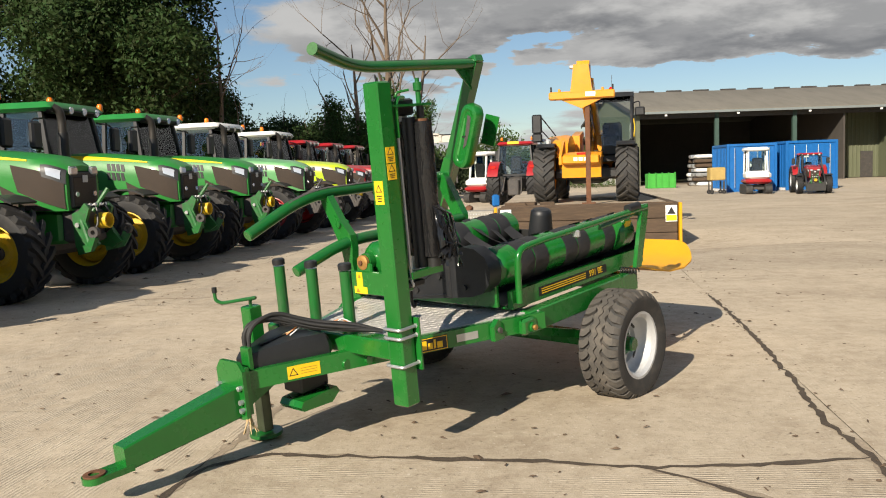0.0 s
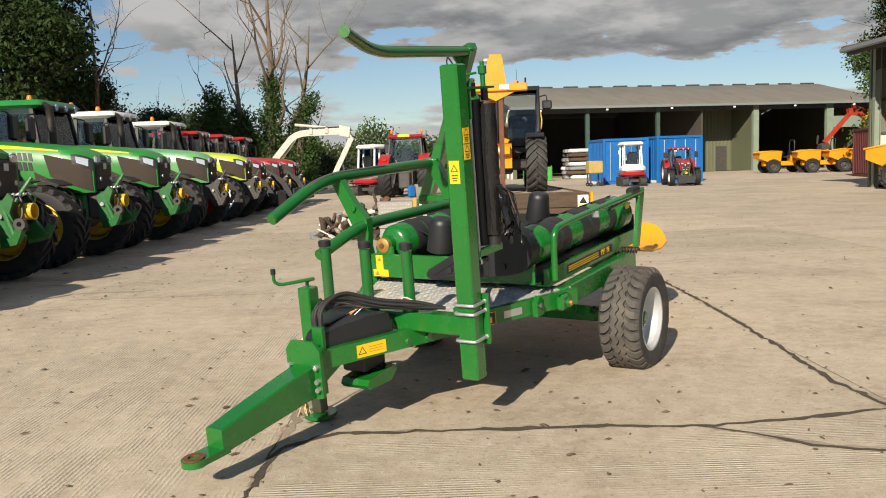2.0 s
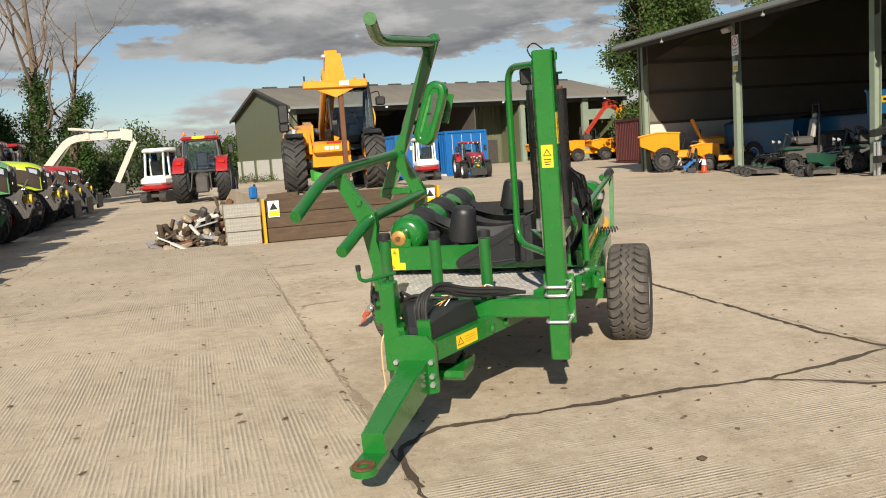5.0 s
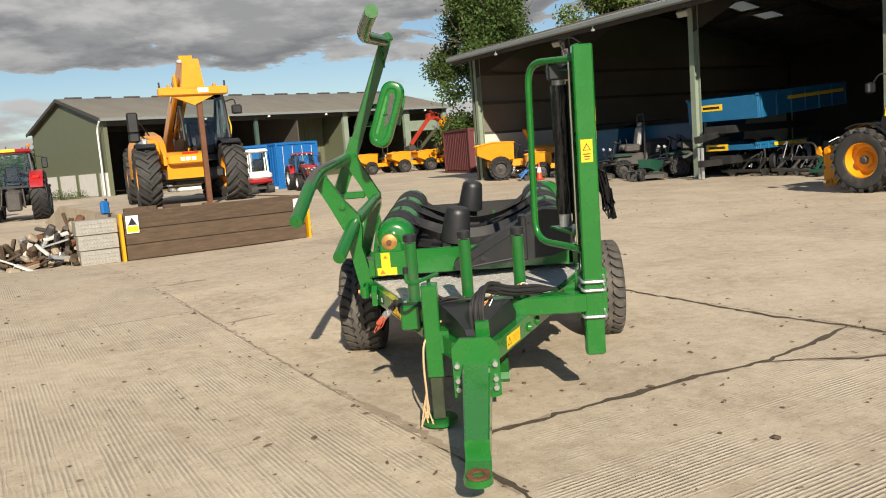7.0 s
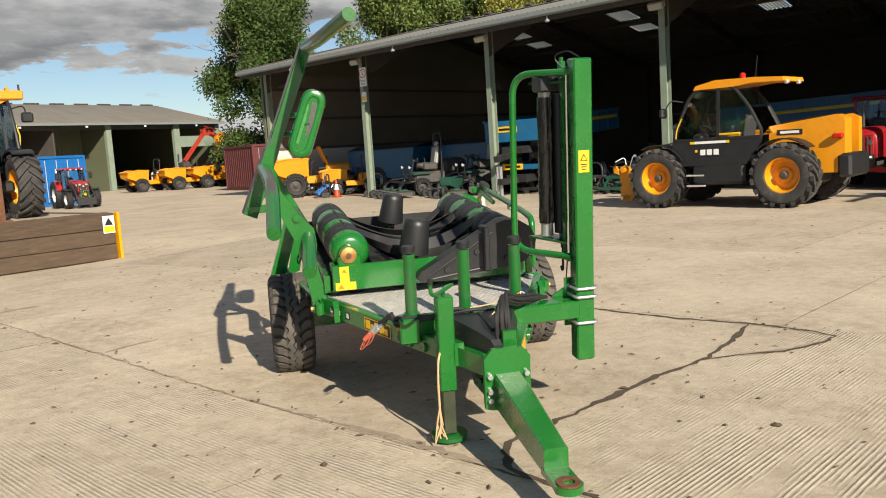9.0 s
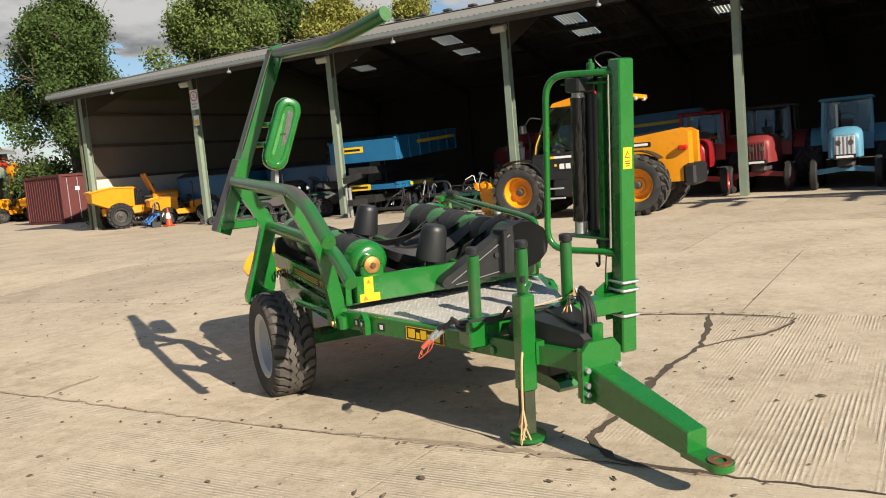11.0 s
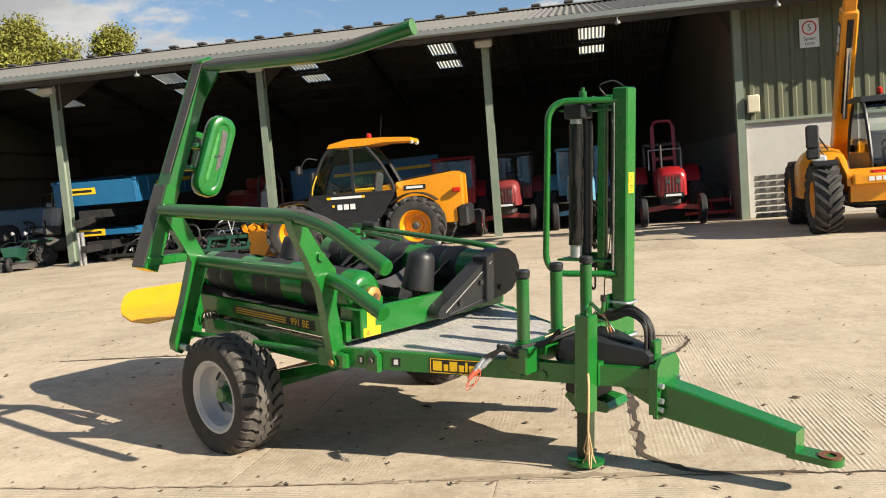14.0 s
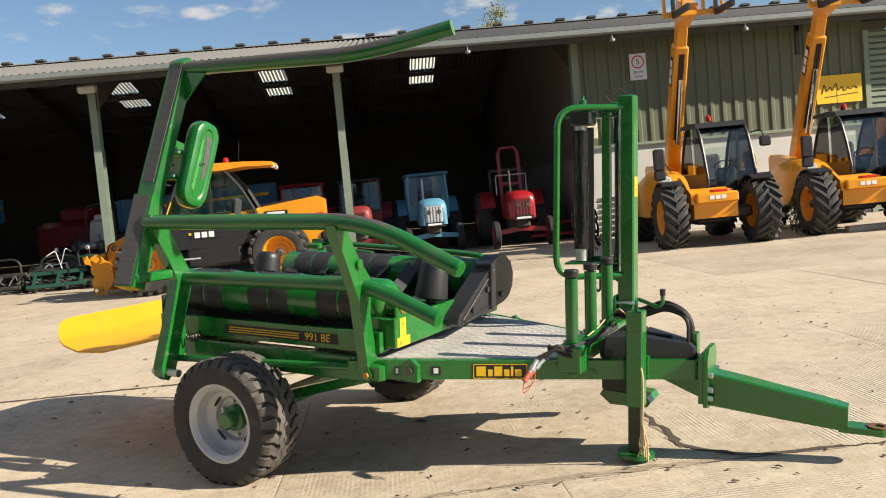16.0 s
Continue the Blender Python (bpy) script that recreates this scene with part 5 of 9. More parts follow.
for i in range(2):
    p0 = Vector((1.72 - 0.03 * i, -0.475 - 0.02 * i, 0.405))
    d = Vector((-0.12 + 0.05 * i, -0.15, -0.16 - 0.02 * i)) * 0.62
    h = part("coupling_hose", M().sweep(bend([(1.82, -0.42, 0.43), (1.775, -0.45, 0.475 - 0.02 * i), p0, p0 + d * 0.1], 0.05), 0.011, 8), RUBBER_CLEAN, wr)
    part("coupling", M().cyl(p0 + d * 0.05, p0 + d * 0.58, 0.011, seg=10), GALV, h)
    part("coupling_collar", M().cyl(p0 + d * 0.30, p0 + d * 0.45, 0.015, seg=10), GALV, h)
    part("dust_cap", M().cyl(p0 + d * 0.58, p0 + d * 0.92, 0.014, seg=10), CAPRED, h)
    part("cap_leash", M().sweep(bend([p0 + d * 0.5, p0 + d * 0.8 + Vector((0.035, 0, -0.03)), p0 + d * 1.30 + Vector((0.02, 0, -0.02)), p0 + d * 0.95], 0.03), 0.0025, 6), CAPRED, h)
for i in range(4):
    part("loose_wire", M().sweep(bend([(2.0, 0.02 * i, 0.26), (1.96, 0.10, 0.10 - 0.02 * i), (1.9, 0.12 - 0.03 * i, 0.14), (1.93, 0.05, 0.25)], 0.05), 0.005, 6), RUBBER_CLEAN, wr)
for i, (wire, z) in enumerate(((ROPE, 0.50), (pbr("orange wire sheath", (0.62, 0.20, 0.04), 0.5), 0.53), (STICKER_W, 0.515))):
    part("loose_wire", M().sweep(bend([(2.10, 0.02 + 0.03 * i, 0.49), (2.02, 0.12, z + 0.03), (1.93, 0.17 + 0.04 * i, z), (1.88, 0.26, z + 0.02 * i), (1.80, 0.30 + 0.03 * i, 0.48)], 0.05), 0.0035, 6), wire, wr)
part("twine", M().sweep(bend([(1.85, -0.2, 0.475), (1.83, 0.05, 0.475), (1.80, 0.3, 0.49)], 0.1), 0.004, 6), ROPE, wr)

# --- turntable with rollers and belts
tt = new("turntable")
tt.parent = wr
tt["label"] = "roller table with green rollers and sagging black belts"
part("front_plate", M().box((0.935, -0.03, 0.505), (0.03, 1.28, 0.165), bev=0.006), GREEN, tt)
part("front_plate_end", M().box((0.855, -0.655, 0.505), (0.16, 0.03, 0.16), bev=0.006), GREEN, tt)
for y in (-0.70, 0.66):
    part("side_channel", M().prism([(y - 0.02, 0.405), (y + 0.02, 0.405), (y + 0.02, 0.515), (y - 0.02, 0.515)], "x", -0.74, 0.88), GREEN, tt)
    part("side_flange", M().box((0.07, y + (0.03 if y < 0 else -0.03), 0.408), (1.62, 0.09, 0.010)), GREEN, tt)
part("rear_plate", M().box((-0.745, -0.02, 0.52), (0.02, 1.36, 0.21), bev=0.004), BLACK_STEEL, tt)
for y in (-0.3, 0.0, 0.3):
    part("under_bar", M().box((0.08, y, 0.45), (1.6, 0.07, 0.05)), BLACK_STEEL, tt)
# added black sheet: stops sun between the belts, so the ground shadow stays solid
part("bed_plate", M().box((0.06, -0.02, 0.418), (1.58, 1.26, 0.008)), BLACK_STEEL, tt)
for y in (-0.14, 0.14):
    part("bed_tube", M().cyl((-0.72, y, 0.53), (0.89, y, 0.53), 0.022, seg=10), GREEN, tt)


def roller(y, z, x0, x1, label):
    R = 0.127
    ro = part("roller", M().lathe([(0.001, x0), (R - 0.03, x0), (R, x0 + 0.03), (R, x1 - 0.05), (R - 0.02, x1 - 0.015), (R - 0.05, x1), (0.001, x1)], (0, y, z), "x", 40), GREEN, tt, label)
    x = x0 + 0.14
    while x < x1 - 0.2:
        for k in range(2):
            a = x + k * 0.155
            part("belt_band", M().lathe([(R - 0.002, a), (R + 0.006, a + 0.006), (R + 0.007, a + 0.13), (R - 0.002, a + 0.146)], (0, y, z), "x", 40), BELT, ro)
        x += 0.50
    return ro


ra = roller(-0.535, 0.650, -0.72, 0.862, "green roller banded with black belts")
rb = roller(0.515, 0.650, -0.72, 0.90, "green roller banded with black belts")
br = part("bearing", M().lathe([(0.001, 0.918), (0.046, 0.918), (0.052, 0.923), (0.052, 0.945), (0.030, 0.956), (0.001, 0.956)], (0, -0.56, 0.648), "x", 20), BRASS, tt, "rusty orange bearing cap")
part("bearing_bolt", M().cyl((0.956, -0.56, 0.648), (0.966, -0.56, 0.648), 0.018, seg=8), RUST, br)
part("bearing_tube", M().cyl((0.80, -0.56, 0.648), (0.917, -0.56, 0.648), 0.060, seg=18), GREEN, tt)
part("bearing_housing", M().box((0.925, -0.555, 0.60), (0.03, 0.15, 0.09), bev=0.01), GREEN, tt)
r = random.Random(2)
for i, x in enumerate((-0.58, -0.43, -0.24, -0.08, 0.08, 0.28, 0.43, 0.59)):
    wide, sag, x2 = r.uniform(0.075, 0.10), r.uniform(0.14, 0.25), x + r.uniform(-0.10, 0.13)
    rings = []
    for k in range(25):
        u = k / 24
        y = -0.535 + 1.05 * u
        z = 0.650 + 0.135 - sag * 4 * u * (1 - u) * (1 + 0.25 * math.sin(3 * u))
        tw = (0.6 + 0.1 * i) * math.sin(math.pi * u) * (1 if i % 3 else -0.8)
        c, s_ = math.cos(tw) * wide / 2, math.sin(tw) * wide / 2
        xc = x + (x2 - x) * u + 0.07
        rings.append([(xc - c, y, z - s_), (xc + c, y, z + s_), (xc + c, y, z + s_ + 0.005), (xc - c, y, z - s_ + 0.005)])
    part("belt", M().loft(rings), BELT, tt, "sagging black rubber belt")
for (x, y, r0) in ((0.862, -0.13, 0.098), (-0.475, -0.05, 0.098)):
    g = M().lathe([(0.06, 0.60), (r0, 0.615), (r0, 0.635), (0.082, 0.80), (0.076, 0.825), (0.062, 0.838), (0.001, 0.842)], (x, y, 0), "z", 28)
    part("guide_cone", g, BLACK, tt, "black plastic guide cone").matrix_basis = Matrix.Translation((x, y, 0.6)) @ pose(0, 0, 0, -9, 4, 0) @ Matrix.Translation((-x, -y, -0.6))
    part("cone_post", M().cyl((x, y, 0.42), (x, y, 0.62), 0.03, seg=10), BLACK_STEEL, tt)
# black chain guard across the front corner
out = [(-0.105, 0.445), (-0.135, 0.465), (-0.14, 0.49), (-0.12, 0.515), (0.38, 0.79), (0.45, 0.81), (0.54, 0.80), (0.62, 0.75), (0.655, 0.67), (0.64, 0.59), (0.58, 0.53), (0.50, 0.505), (0.30, 0.485)]
cg = part("chain_guard", M().prism(out, "x", 0.935, 1.045), BLACK, tt, "black moulded chain guard")
part("guard_rib", M().sweep([(1.047, -0.08, 0.48), (1.047, 0.30, 0.70), (1.047, 0.36, 0.735)], 0.006, 6), BLACK, cg)
part("guard_rib", M().sweep([(1.047, -0.05, 0.465), (1.047, 0.3, 0.51)], 0.006, 6), BLACK, cg)
part("guard_band", M().box((1.0, 0.315, 0.63), (0.11, 0.05, 0.29), (0, 0, 0), bev=0.008), BLACK, cg)
for y, z in ((0.05, 0.52), (0.25, 0.62), (0.45, 0.56)):
    part("guard_bolt", M().cyl((1.045, y, z), (1.06, y, z), 0.018, seg=8), BLACK_STEEL, cg)
# yellow T-shaped sticker
st = part("lubrication_sticker", M().prism([(-0.655, 0.428), (-0.525, 0.428), (-0.525, 0.478), (-0.565, 0.478), (-0.565, 0.580), (-0.625, 0.580), (-0.625, 0.478), (-0.655, 0.478)], "x", 0.9505, 0.9522), STICKER, tt, "yellow stepped warning sticker")
part("print_bar", M().prism([(-0.64, 0.437), (-0.60, 0.437), (-0.62, 0.468)], "x", 0.952, 0.953), PRINT, st)
part("print_bar", M().prism([(-0.61, 0.54), (-0.58, 0.54), (-0.595, 0.565)], "x", 0.952, 0.953), PRINT, st)
# striped model strips on both sides
for y, base in ((-0.7205, RIGHT), (0.6805, LEFT)):
    s = part("model_strip", M().box((0, 0, 0), (0.82, 0.058, 0.0016)), INK, tt, "black strip with yellow lines and model number")
    s.matrix_basis = Matrix.Translation((0.20, y, 0.458)) @ base
    for k in (0.013, -0.001, -0.015):
        part("stripe", M().box((-0.12, k, 0.0012), (0.52, 0.006, 0.001)), STICKER, s)
    words("991 BE", 0.062, pose(0.27, -0.001, 0.0012), STICKER, s)
# tubular rail on the left
rail = part("side_rail", M().sweep(bend([(0.84, 0.70, 0.44), (0.84, 0.70, 0.60), (0.83, 0.705, 0.765), (0.60, 0.715, 0.785), (-0.60, 0.76, 0.825), (-0.66, 0.765, 0.83)], 0.16, 6), 0.021, 12), GREEN, tt)
part("rail_post", M().prism([(-0.54, 0.41), (-0.46, 0.41), (-0.60, 0.85), (-0.68, 0.85), (-0.68, 0.80)], "y", 0.745, 0.775), GREEN, rail)
part("rail_bracket", M().box((-0.62, 0.72, 0.80), (0.12, 0.10, 0.05), bev=0.01), GREEN, rail)
part("rail_buffer", M().cyl((-0.42, 0.752, 0.845), (-0.56, 0.757, 0.85), 0.03, seg=12), BLACK, rail)
part("rail_lamp", M().box((0.24, 0.745, 0.77), (0.03, 0.05, 0.05), bev=0.008), GALV, rail)
part("cut_cylinder", M().cyl((-0.1, 0.71, 0.76), (-0.5, 0.73, 0.79), 0.018, seg=10), GREEN_WORN, rail)
part("cutter_guard", M().lathe([(0.001, -0.62), (0.09, -0.62), (0.125, -0.58), (0.125, -0.45), (0.10, -0.42), (0.001, -0.42)], (0, 0.585, 0.66), "x", 24), GREEN, tt)
part("cutter_label", M().box((-0.50, 0.70, 0.72), (0.07, 0.012, 0.06), (-20, 0, 0)), STICKER, tt)

# --- bale lifting arm on the right
arm = new("lifting_arm")
arm.parent = wr
arm["label"] = "green tubular bale lifting arm with scuffed paint"
TB = 0.0415
part("upper_tube", M().sweep(bend([(-0.47, -1.02, 1.108), (1.02, -0.995, 1.128), (1.525, -1.02, 0.920)], 0.28, 8), TB, 18), GREEN_WORN, arm)
part("lower_tube", M().sweep(bend([(-0.42, -0.805, 0.765), (0.88, -0.79, 0.780), (1.300, -0.833, 0.640)], 0.22, 8), TB, 18), GREEN_WORN, arm)
for c, p_ in (((1.525, -1.02, 0.920), (1.535, -1.0205, 0.916)), ((1.30, -0.833, 0.640), (1.31, -0.834, 0.6365))):
    part("tube_end", M().cyl(c, p_, TB * 0.97, TB * 0.9, seg=18), GREEN, arm)
# worn streaks on the top of the upper tube
g = M()
line = bend([(0.25, -0.998, 1.118), (1.02, -0.995, 1.128), (1.50, -1.018, 0.930)], 0.28, 8)
rings = []
for p_ in line:
    rings.append([(p_[0] + 0.0, p_[1] + (TB + 0.0012) * math.sin(a), p_[2] + (TB + 0.0012) * math.cos(a)) for a in (-0.75, -0.4, 0, 0.35, 0.6)])
v = [q for rr in rings for q in rr]
g._add(v, [(i * 5 + j, i * 5 + j + 1, (i + 1) * 5 + j + 1, (i + 1) * 5 + j) for i in range(len(rings) - 1) for j in range(4)])
part("scuffed_strip", g, SCUFF, arm, "bare scuffed metal along the tube")


def slab_plate(pts, x0, x1):
    return M().prism(pts, "x", x0, x1)


# rear frame: leg, knee and upright
part("rear_leg", slab_plate([(-1.025, 0.215), (-0.985, 0.185), (-0.925, 0.24), (-0.86, 0.45), (-0.775, 0.70), (-0.775, 0.80), (-0.83, 0.90), (-0.955, 1.14), (-1.045, 1.15), (-1.06, 1.10), (-0.93, 0.88), (-0.875, 0.76), (-0.945, 0.52), (-1.03, 0.27)], -0.485, -0.415), GREEN, arm)
part("rear_leg_flange", slab_plate([(-0.90, 0.24), (-0.80, 0.28), (-0.775, 0.42), (-0.80, 0.62), (-0.84, 0.52)], -0.49, -0.475), GREEN, arm)
part("leg_pin", M().cyl((-0.53, -0.985, 0.235), (-0.33, -0.985, 0.235), 0.022, seg=12), GALV, arm)
part("upright", M().sweep([(-0.505, -1.145, 0.755), (-0.54, -0.905, 1.32), (-0.552, -0.62, 2.02)], 0.05, square=(0.115, 0.085)), GREEN_WORN, arm)
part("upright_sleeve", M().sweep([(-0.503, -1.152, 0.745), (-0.540, -0.94, 1.25)], 0.05, square=(0.130, 0.100)), GREEN, arm)
part("upright_tab", M().box((-0.45, -1.03, 0.80), (0.06, 0.26, 0.055), bev=0.006), GREEN, arm)
part("scuffed_strip", M().sweep([(-0.541, -0.946, 1.337), (-0.552, -0.6615, 2.034)], 0.05, square=(0.100, 0.005)), SCUFF, arm)
part("scuffed_strip", M().sweep([(-0.504, -1.196, 0.774), (-0.539, -0.989, 1.262)], 0.05, square=(0.108, 0.005)), SCUFF, arm)
part("top_bar", M().sweep(bend([(-0.555, -0.625, 2.005), (0.76, -0.635, 1.985), (1.235, -0.497, 2.092)], 0.30, 8), TB, 18), GREEN_WORN, arm)
line = bend([(-0.54, -0.625, 2.005), (0.76, -0.635, 1.985), (1.20, -0.507, 2.083)], 0.30, 8)
rings = [[(p_[0], p_[1] + (TB + 0.0012) * math.sin(a), p_[2] + (TB + 0.0012) * math.cos(a)) for a in (-1.5, -1.1, -0.7, -0.3, 0.1, 0.45)] for p_ in line]
g = M()
g._add([q for rr in rings for q in rr], [(i * 6 + j, i * 6 + j + 1, (i + 1) * 6 + j + 1, (i + 1) * 6 + j) for i in range(len(rings) - 1) for j in range(5)])
part("scuffed_strip", g, SCUFF, arm, "bare scuffed metal along the bar")
part("bar_end_ring", M().lathe([(0.030, 0), (TB + 0.001, 0), (TB + 0.001, 0.006), (0.001, 0.007), (0.001, 0)], axis="x", seg=18), pbr("dull rubbed green end", (0.06, 0.16, 0.06), 0.85, var=0.3, scale=30), arm).matrix_basis = Matrix.Translation((1.235, -0.497, 2.092)) @ pose(0, 0, 0, 0, -12.3, 16.2)
part("bar_gusset", M().prism([(-0.51, 1.80), (-0.51, 1.98), (-0.33, 1.965)], "y", -0.66, -0.645), GREEN, arm)
part("bar_foot", M().box((-0.55, -0.62, 2.03), (0.11, 0.09, 0.07), (20, 0, 0), bev=0.01), GREEN_WORN, arm)
# front frame
part("front_leg", slab_plate([(-0.775, 0.265), (-0.71, 0.265), (-0.70, 0.33), (-0.76, 0.62), (-0.745, 0.72), (-0.755, 0.82), (-0.85, 0.93), (-0.965, 1.11), (-1.045, 1.11), (-1.03, 1.05), (-0.95, 0.90), (-0.865, 0.72), (-0.835, 0.55), (-0.80, 0.35)], 0.795, 0.855), GREEN, arm)
part("front_leg_boss", M().cyl((0.78, -0.86, 0.90), (0.872, -0.86, 0.90), 0.025, seg=12), GREEN, arm)
part("front_leg_pin", M().cyl((0.77, -0.745, 0.305), (0.875, -0.745, 0.305), 0.028, seg=14), GREEN_WORN, arm)
part("cross_tube", M().cyl((-0.45, -0.90, 0.30), (0.80, -0.76, 0.33), 0.02, seg=10), GREEN, arm)
# rounded pad and the drilled plate behind it
pts = []
for cy, cz, a0 in ((0.018, 0.175, 0), (-0.018, 0.175, 90), (-0.018, -0.175, 180), (0.018, -0.175, 270)):
    pts += [(cy + 0.078 * math.cos(radians(a0 + 15 * i)), cz + 0.095 * math.sin(radians(a0 + 15 * i))) for i in range(7)]
pm = Matrix.Translation((-0.43, -0.66, 1.43)) @ pose(0, 0, 0, -20.5, 0, 0) @ pose(0, 0, 0, 0, 0, -4)
pad = part("bale_pad", M().loft([[(d, a * k * k2, b * k) for a, b in pts] for k, k2, d in ((0.93, 0.93, -0.042), (0.985, 0.98, -0.034), (1.0, 1, -0.01), (0.985, 0.98, 0.028), (0.95, 0.92, 0.046), (0.87, 0.78, 0.054), (0.81, 0.64, 0.053), (0.77, 0.52, 0.044))]), GREEN, arm, "rounded green pad with a worn recessed face")
pad.matrix_basis = pm
part("scuff_patch", M().prism([(0.012, -0.10), (0.040, -0.06), (0.042, 0.06), (0.030, 0.17), (-0.010, 0.18), (0.006, 0.02)], "x", 0.043, 0.0465), SCUFF, pad)
part("scuff_patch", M().prism([(-0.040, -0.16), (-0.020, -0.17), (-0.016, 0.02), (-0.024, 0.15), (-0.038, 0.14)], "x", 0.043, 0.0465), pbr("rubbed pale green paint", (0.05, 0.23, 0.055), 0.35, var=0.3, scale=20), pad)
part("slot", M().box((0.046, 0.0, 0.0), (0.006, 0.045, 0.010), (25, 0, 0)), INK, pad)
part("pad_arm", M().sweep([(-0.56, -0.84, 1.50), (-0.49, -0.70, 1.50)], 0.02, 8), GREEN, arm)
part("pad_arm", M().sweep([(-0.56, -0.90, 1.36), (-0.49, -0.74, 1.36)], 0.02, 8), GREEN, arm)
bp = part("back_plate", M().box((-0.66, -0.61, 1.46), (0.012, 0.13, 0.25), (-16, 0, 10), bev=0.004), GREEN, arm)
for k in range(4):
    part("hole", M().cyl((-0.662, -0.645 + 0.005 * k, 1.38 + 0.052 * k), (-0.645, -0.645 + 0.005 * k, 1.38 + 0.052 * k), 0.008, seg=8), INK, bp)
# --- yellow damper sheet at the tail
prof = [(-0.52, 0.40), (-0.75, 0.355), (-1.00, 0.285), (-1.25, 0.225), (-1.50, 0.205), (-1.70, 0.250), (-1.84, 0.315), (-1.92, 0.355)]
rings = []
fine = [(Vector((xa, 0, za)).lerp(Vector((xb, 0, zb)), u)) for (xa, za), (xb, zb) in zip(prof, prof[1:]) for u in (0.0, 0.34, 0.67)] + [Vector((prof[-1][0], 0, prof[-1][1]))]
for p_ in fine:
    x, z = p_.x, p_.z
    past = max(0.0, (-1.64 - x) / 0.28)
    k = 0.10 * past + 0.16 * (1 - math.sqrt(max(0.0, 1 - min(1.0, past) ** 2)))
    rings.append([(x, -0.765 + k, z), (x, 0.635 - k, z), (x, 0.635 - k, z + 0.012), (x, -0.765 + k, z + 0.012)])
dm = part("damper_sheet", M().loft(rings), YELLOW, wr, "yellow sheet that catches falling bales")
part("damper_frame", M().box((-0.62, -0.06, 0.30), (0.10, 1.30, 0.06), bev=0.006), BLACK_STEEL, wr)
for s in (1, -1):
    pts = []
    for i in range(60):
        a = i * 0.7
        pts.append((-0.42 + 0.022 * math.cos(a), s * (0.66 + 0.0025 * i), 0.40 + 0.022 * math.sin(a)))
    part("tension_spring", M().sweep(pts, 0.005, 6), BLACK_STEEL, wr)
# ================ vehicles: local x ahead, y to the left, z up from the ground
CACHE = {}
SOOT = pbr("sooty exhaust steel", (0.05, 0.045, 0.04), 0.5, 0.4, var=0.3)
SEATCLOTH = pbr("dark grey seat cloth", (0.045, 0.045, 0.048), 0.9)


def cached(key, make, mat, smooth=35):
    if key not in CACHE:
        me = make().data(key[0], smooth)
        me.materials.append(mat)
        CACHE[key] = me
    return CACHE[key]


def ag_lugs(R, W, n, h):
    """Chevron bars of a farm tyre."""
    g, s = M(), W / 2
    for k in range(n):
        for side in (-1, 1):
            a0 = 2 * math.pi * (k + (0.5 if side > 0 else 0)) / n
            rings = []
            for i in range(4):
                u = i / 3
                y = side * s * (-0.08 + 1.08 * u)
                a = a0 - 0.36 * u * (20 / n)
                drop = 0.30 * R * 0.2 * max(0, u - 0.7)
                w0 = 0.16 * 2 * math.pi / n * (1 + 0.25 * u)
                lo, hi = R - h - 0.02 - 2 * drop, R - drop
                rings.append([(q * math.cos(a + d), y, q * math.sin(a + d)) for q, d in ((lo, -w0 * 1.25), (hi, -w0), (hi, w0), (lo, w0 * 1.25))])
            g.loft(rings)
    return g


def tyre_body(R, W, rim, h=0.045):
    s = W / 2
    return M().lathe([(rim, -s * 0.72), (rim + 0.02, -s * 0.86), (rim + (R - rim) * 0.5, -s), (R - h - 0.05, -s * 0.94), (R - h, -s * 0.6), (R - h, s * 0.6), (R - h - 0.05, s * 0.94),
                      (rim + (R - rim) * 0.5, s), (rim + 0.02, s * 0.86), (rim, s * 0.72)], seg=40)


def rim_body(rim, W):
    s = W / 2
    return M().lathe([(rim * 0.98, -s * 0.74), (rim * 1.02, -s * 0.78), (rim * 0.93, -s * 0.5), (rim * 0.93, s * 0.5), (rim * 1.03, s * 0.78), (rim * 0.98, s * 0.8), (rim * 0.90, s * 0.55), (rim * 0.86, s * 0.1),
                      (rim * 0.72, -s * 0.05), (rim * 0.50, s * 0.02), (rim * 0.42, s * 0.22), (rim * 0.22, s * 0.26), (0.001, s * 0.26)], seg=32)


def wheel(parent, c, R, W, rim, rim_mat, lugs=20, steer=0, rubber=None, ribbed_tyre=False, label=""):
    """A wheel whose face looks outwards; c[1] gives the side."""
    w = new("wheel")
    w.parent = parent
    w.matrix_basis = pose(*c, 0, 0, (0 if c[1] > 0 else 180) + steer)
    if label:
        w["label"] = label
    rb = rubber or RUBBER_CLEAN
    part("tyre", cached(("tyre", R, W, rim, rb.name), lambda: tyre_body(R, W, rim, 0.045 if not ribbed_tyre else 0.0), rb), rb, w)
    if not ribbed_tyre:
        part("tread", cached(("tread", R, W, lugs, rb.name), lambda: ag_lugs(R, W, lugs, 0.045 * R / 0.65), rb, 30), rb, w)
    part("rim", cached(("rim", rim, W, rim_mat.name), lambda: rim_body(rim, W), rim_mat), rim_mat, w)
    part("hub", cached(("hub", rim, W), lambda: M().lathe([(rim * 0.24, W * 0.1), (rim * 0.24, W * 0.22), (rim * 0.14, W * 0.27), (0.001, W * 0.27)], seg=16), DGREY), DGREY, w)
    return w


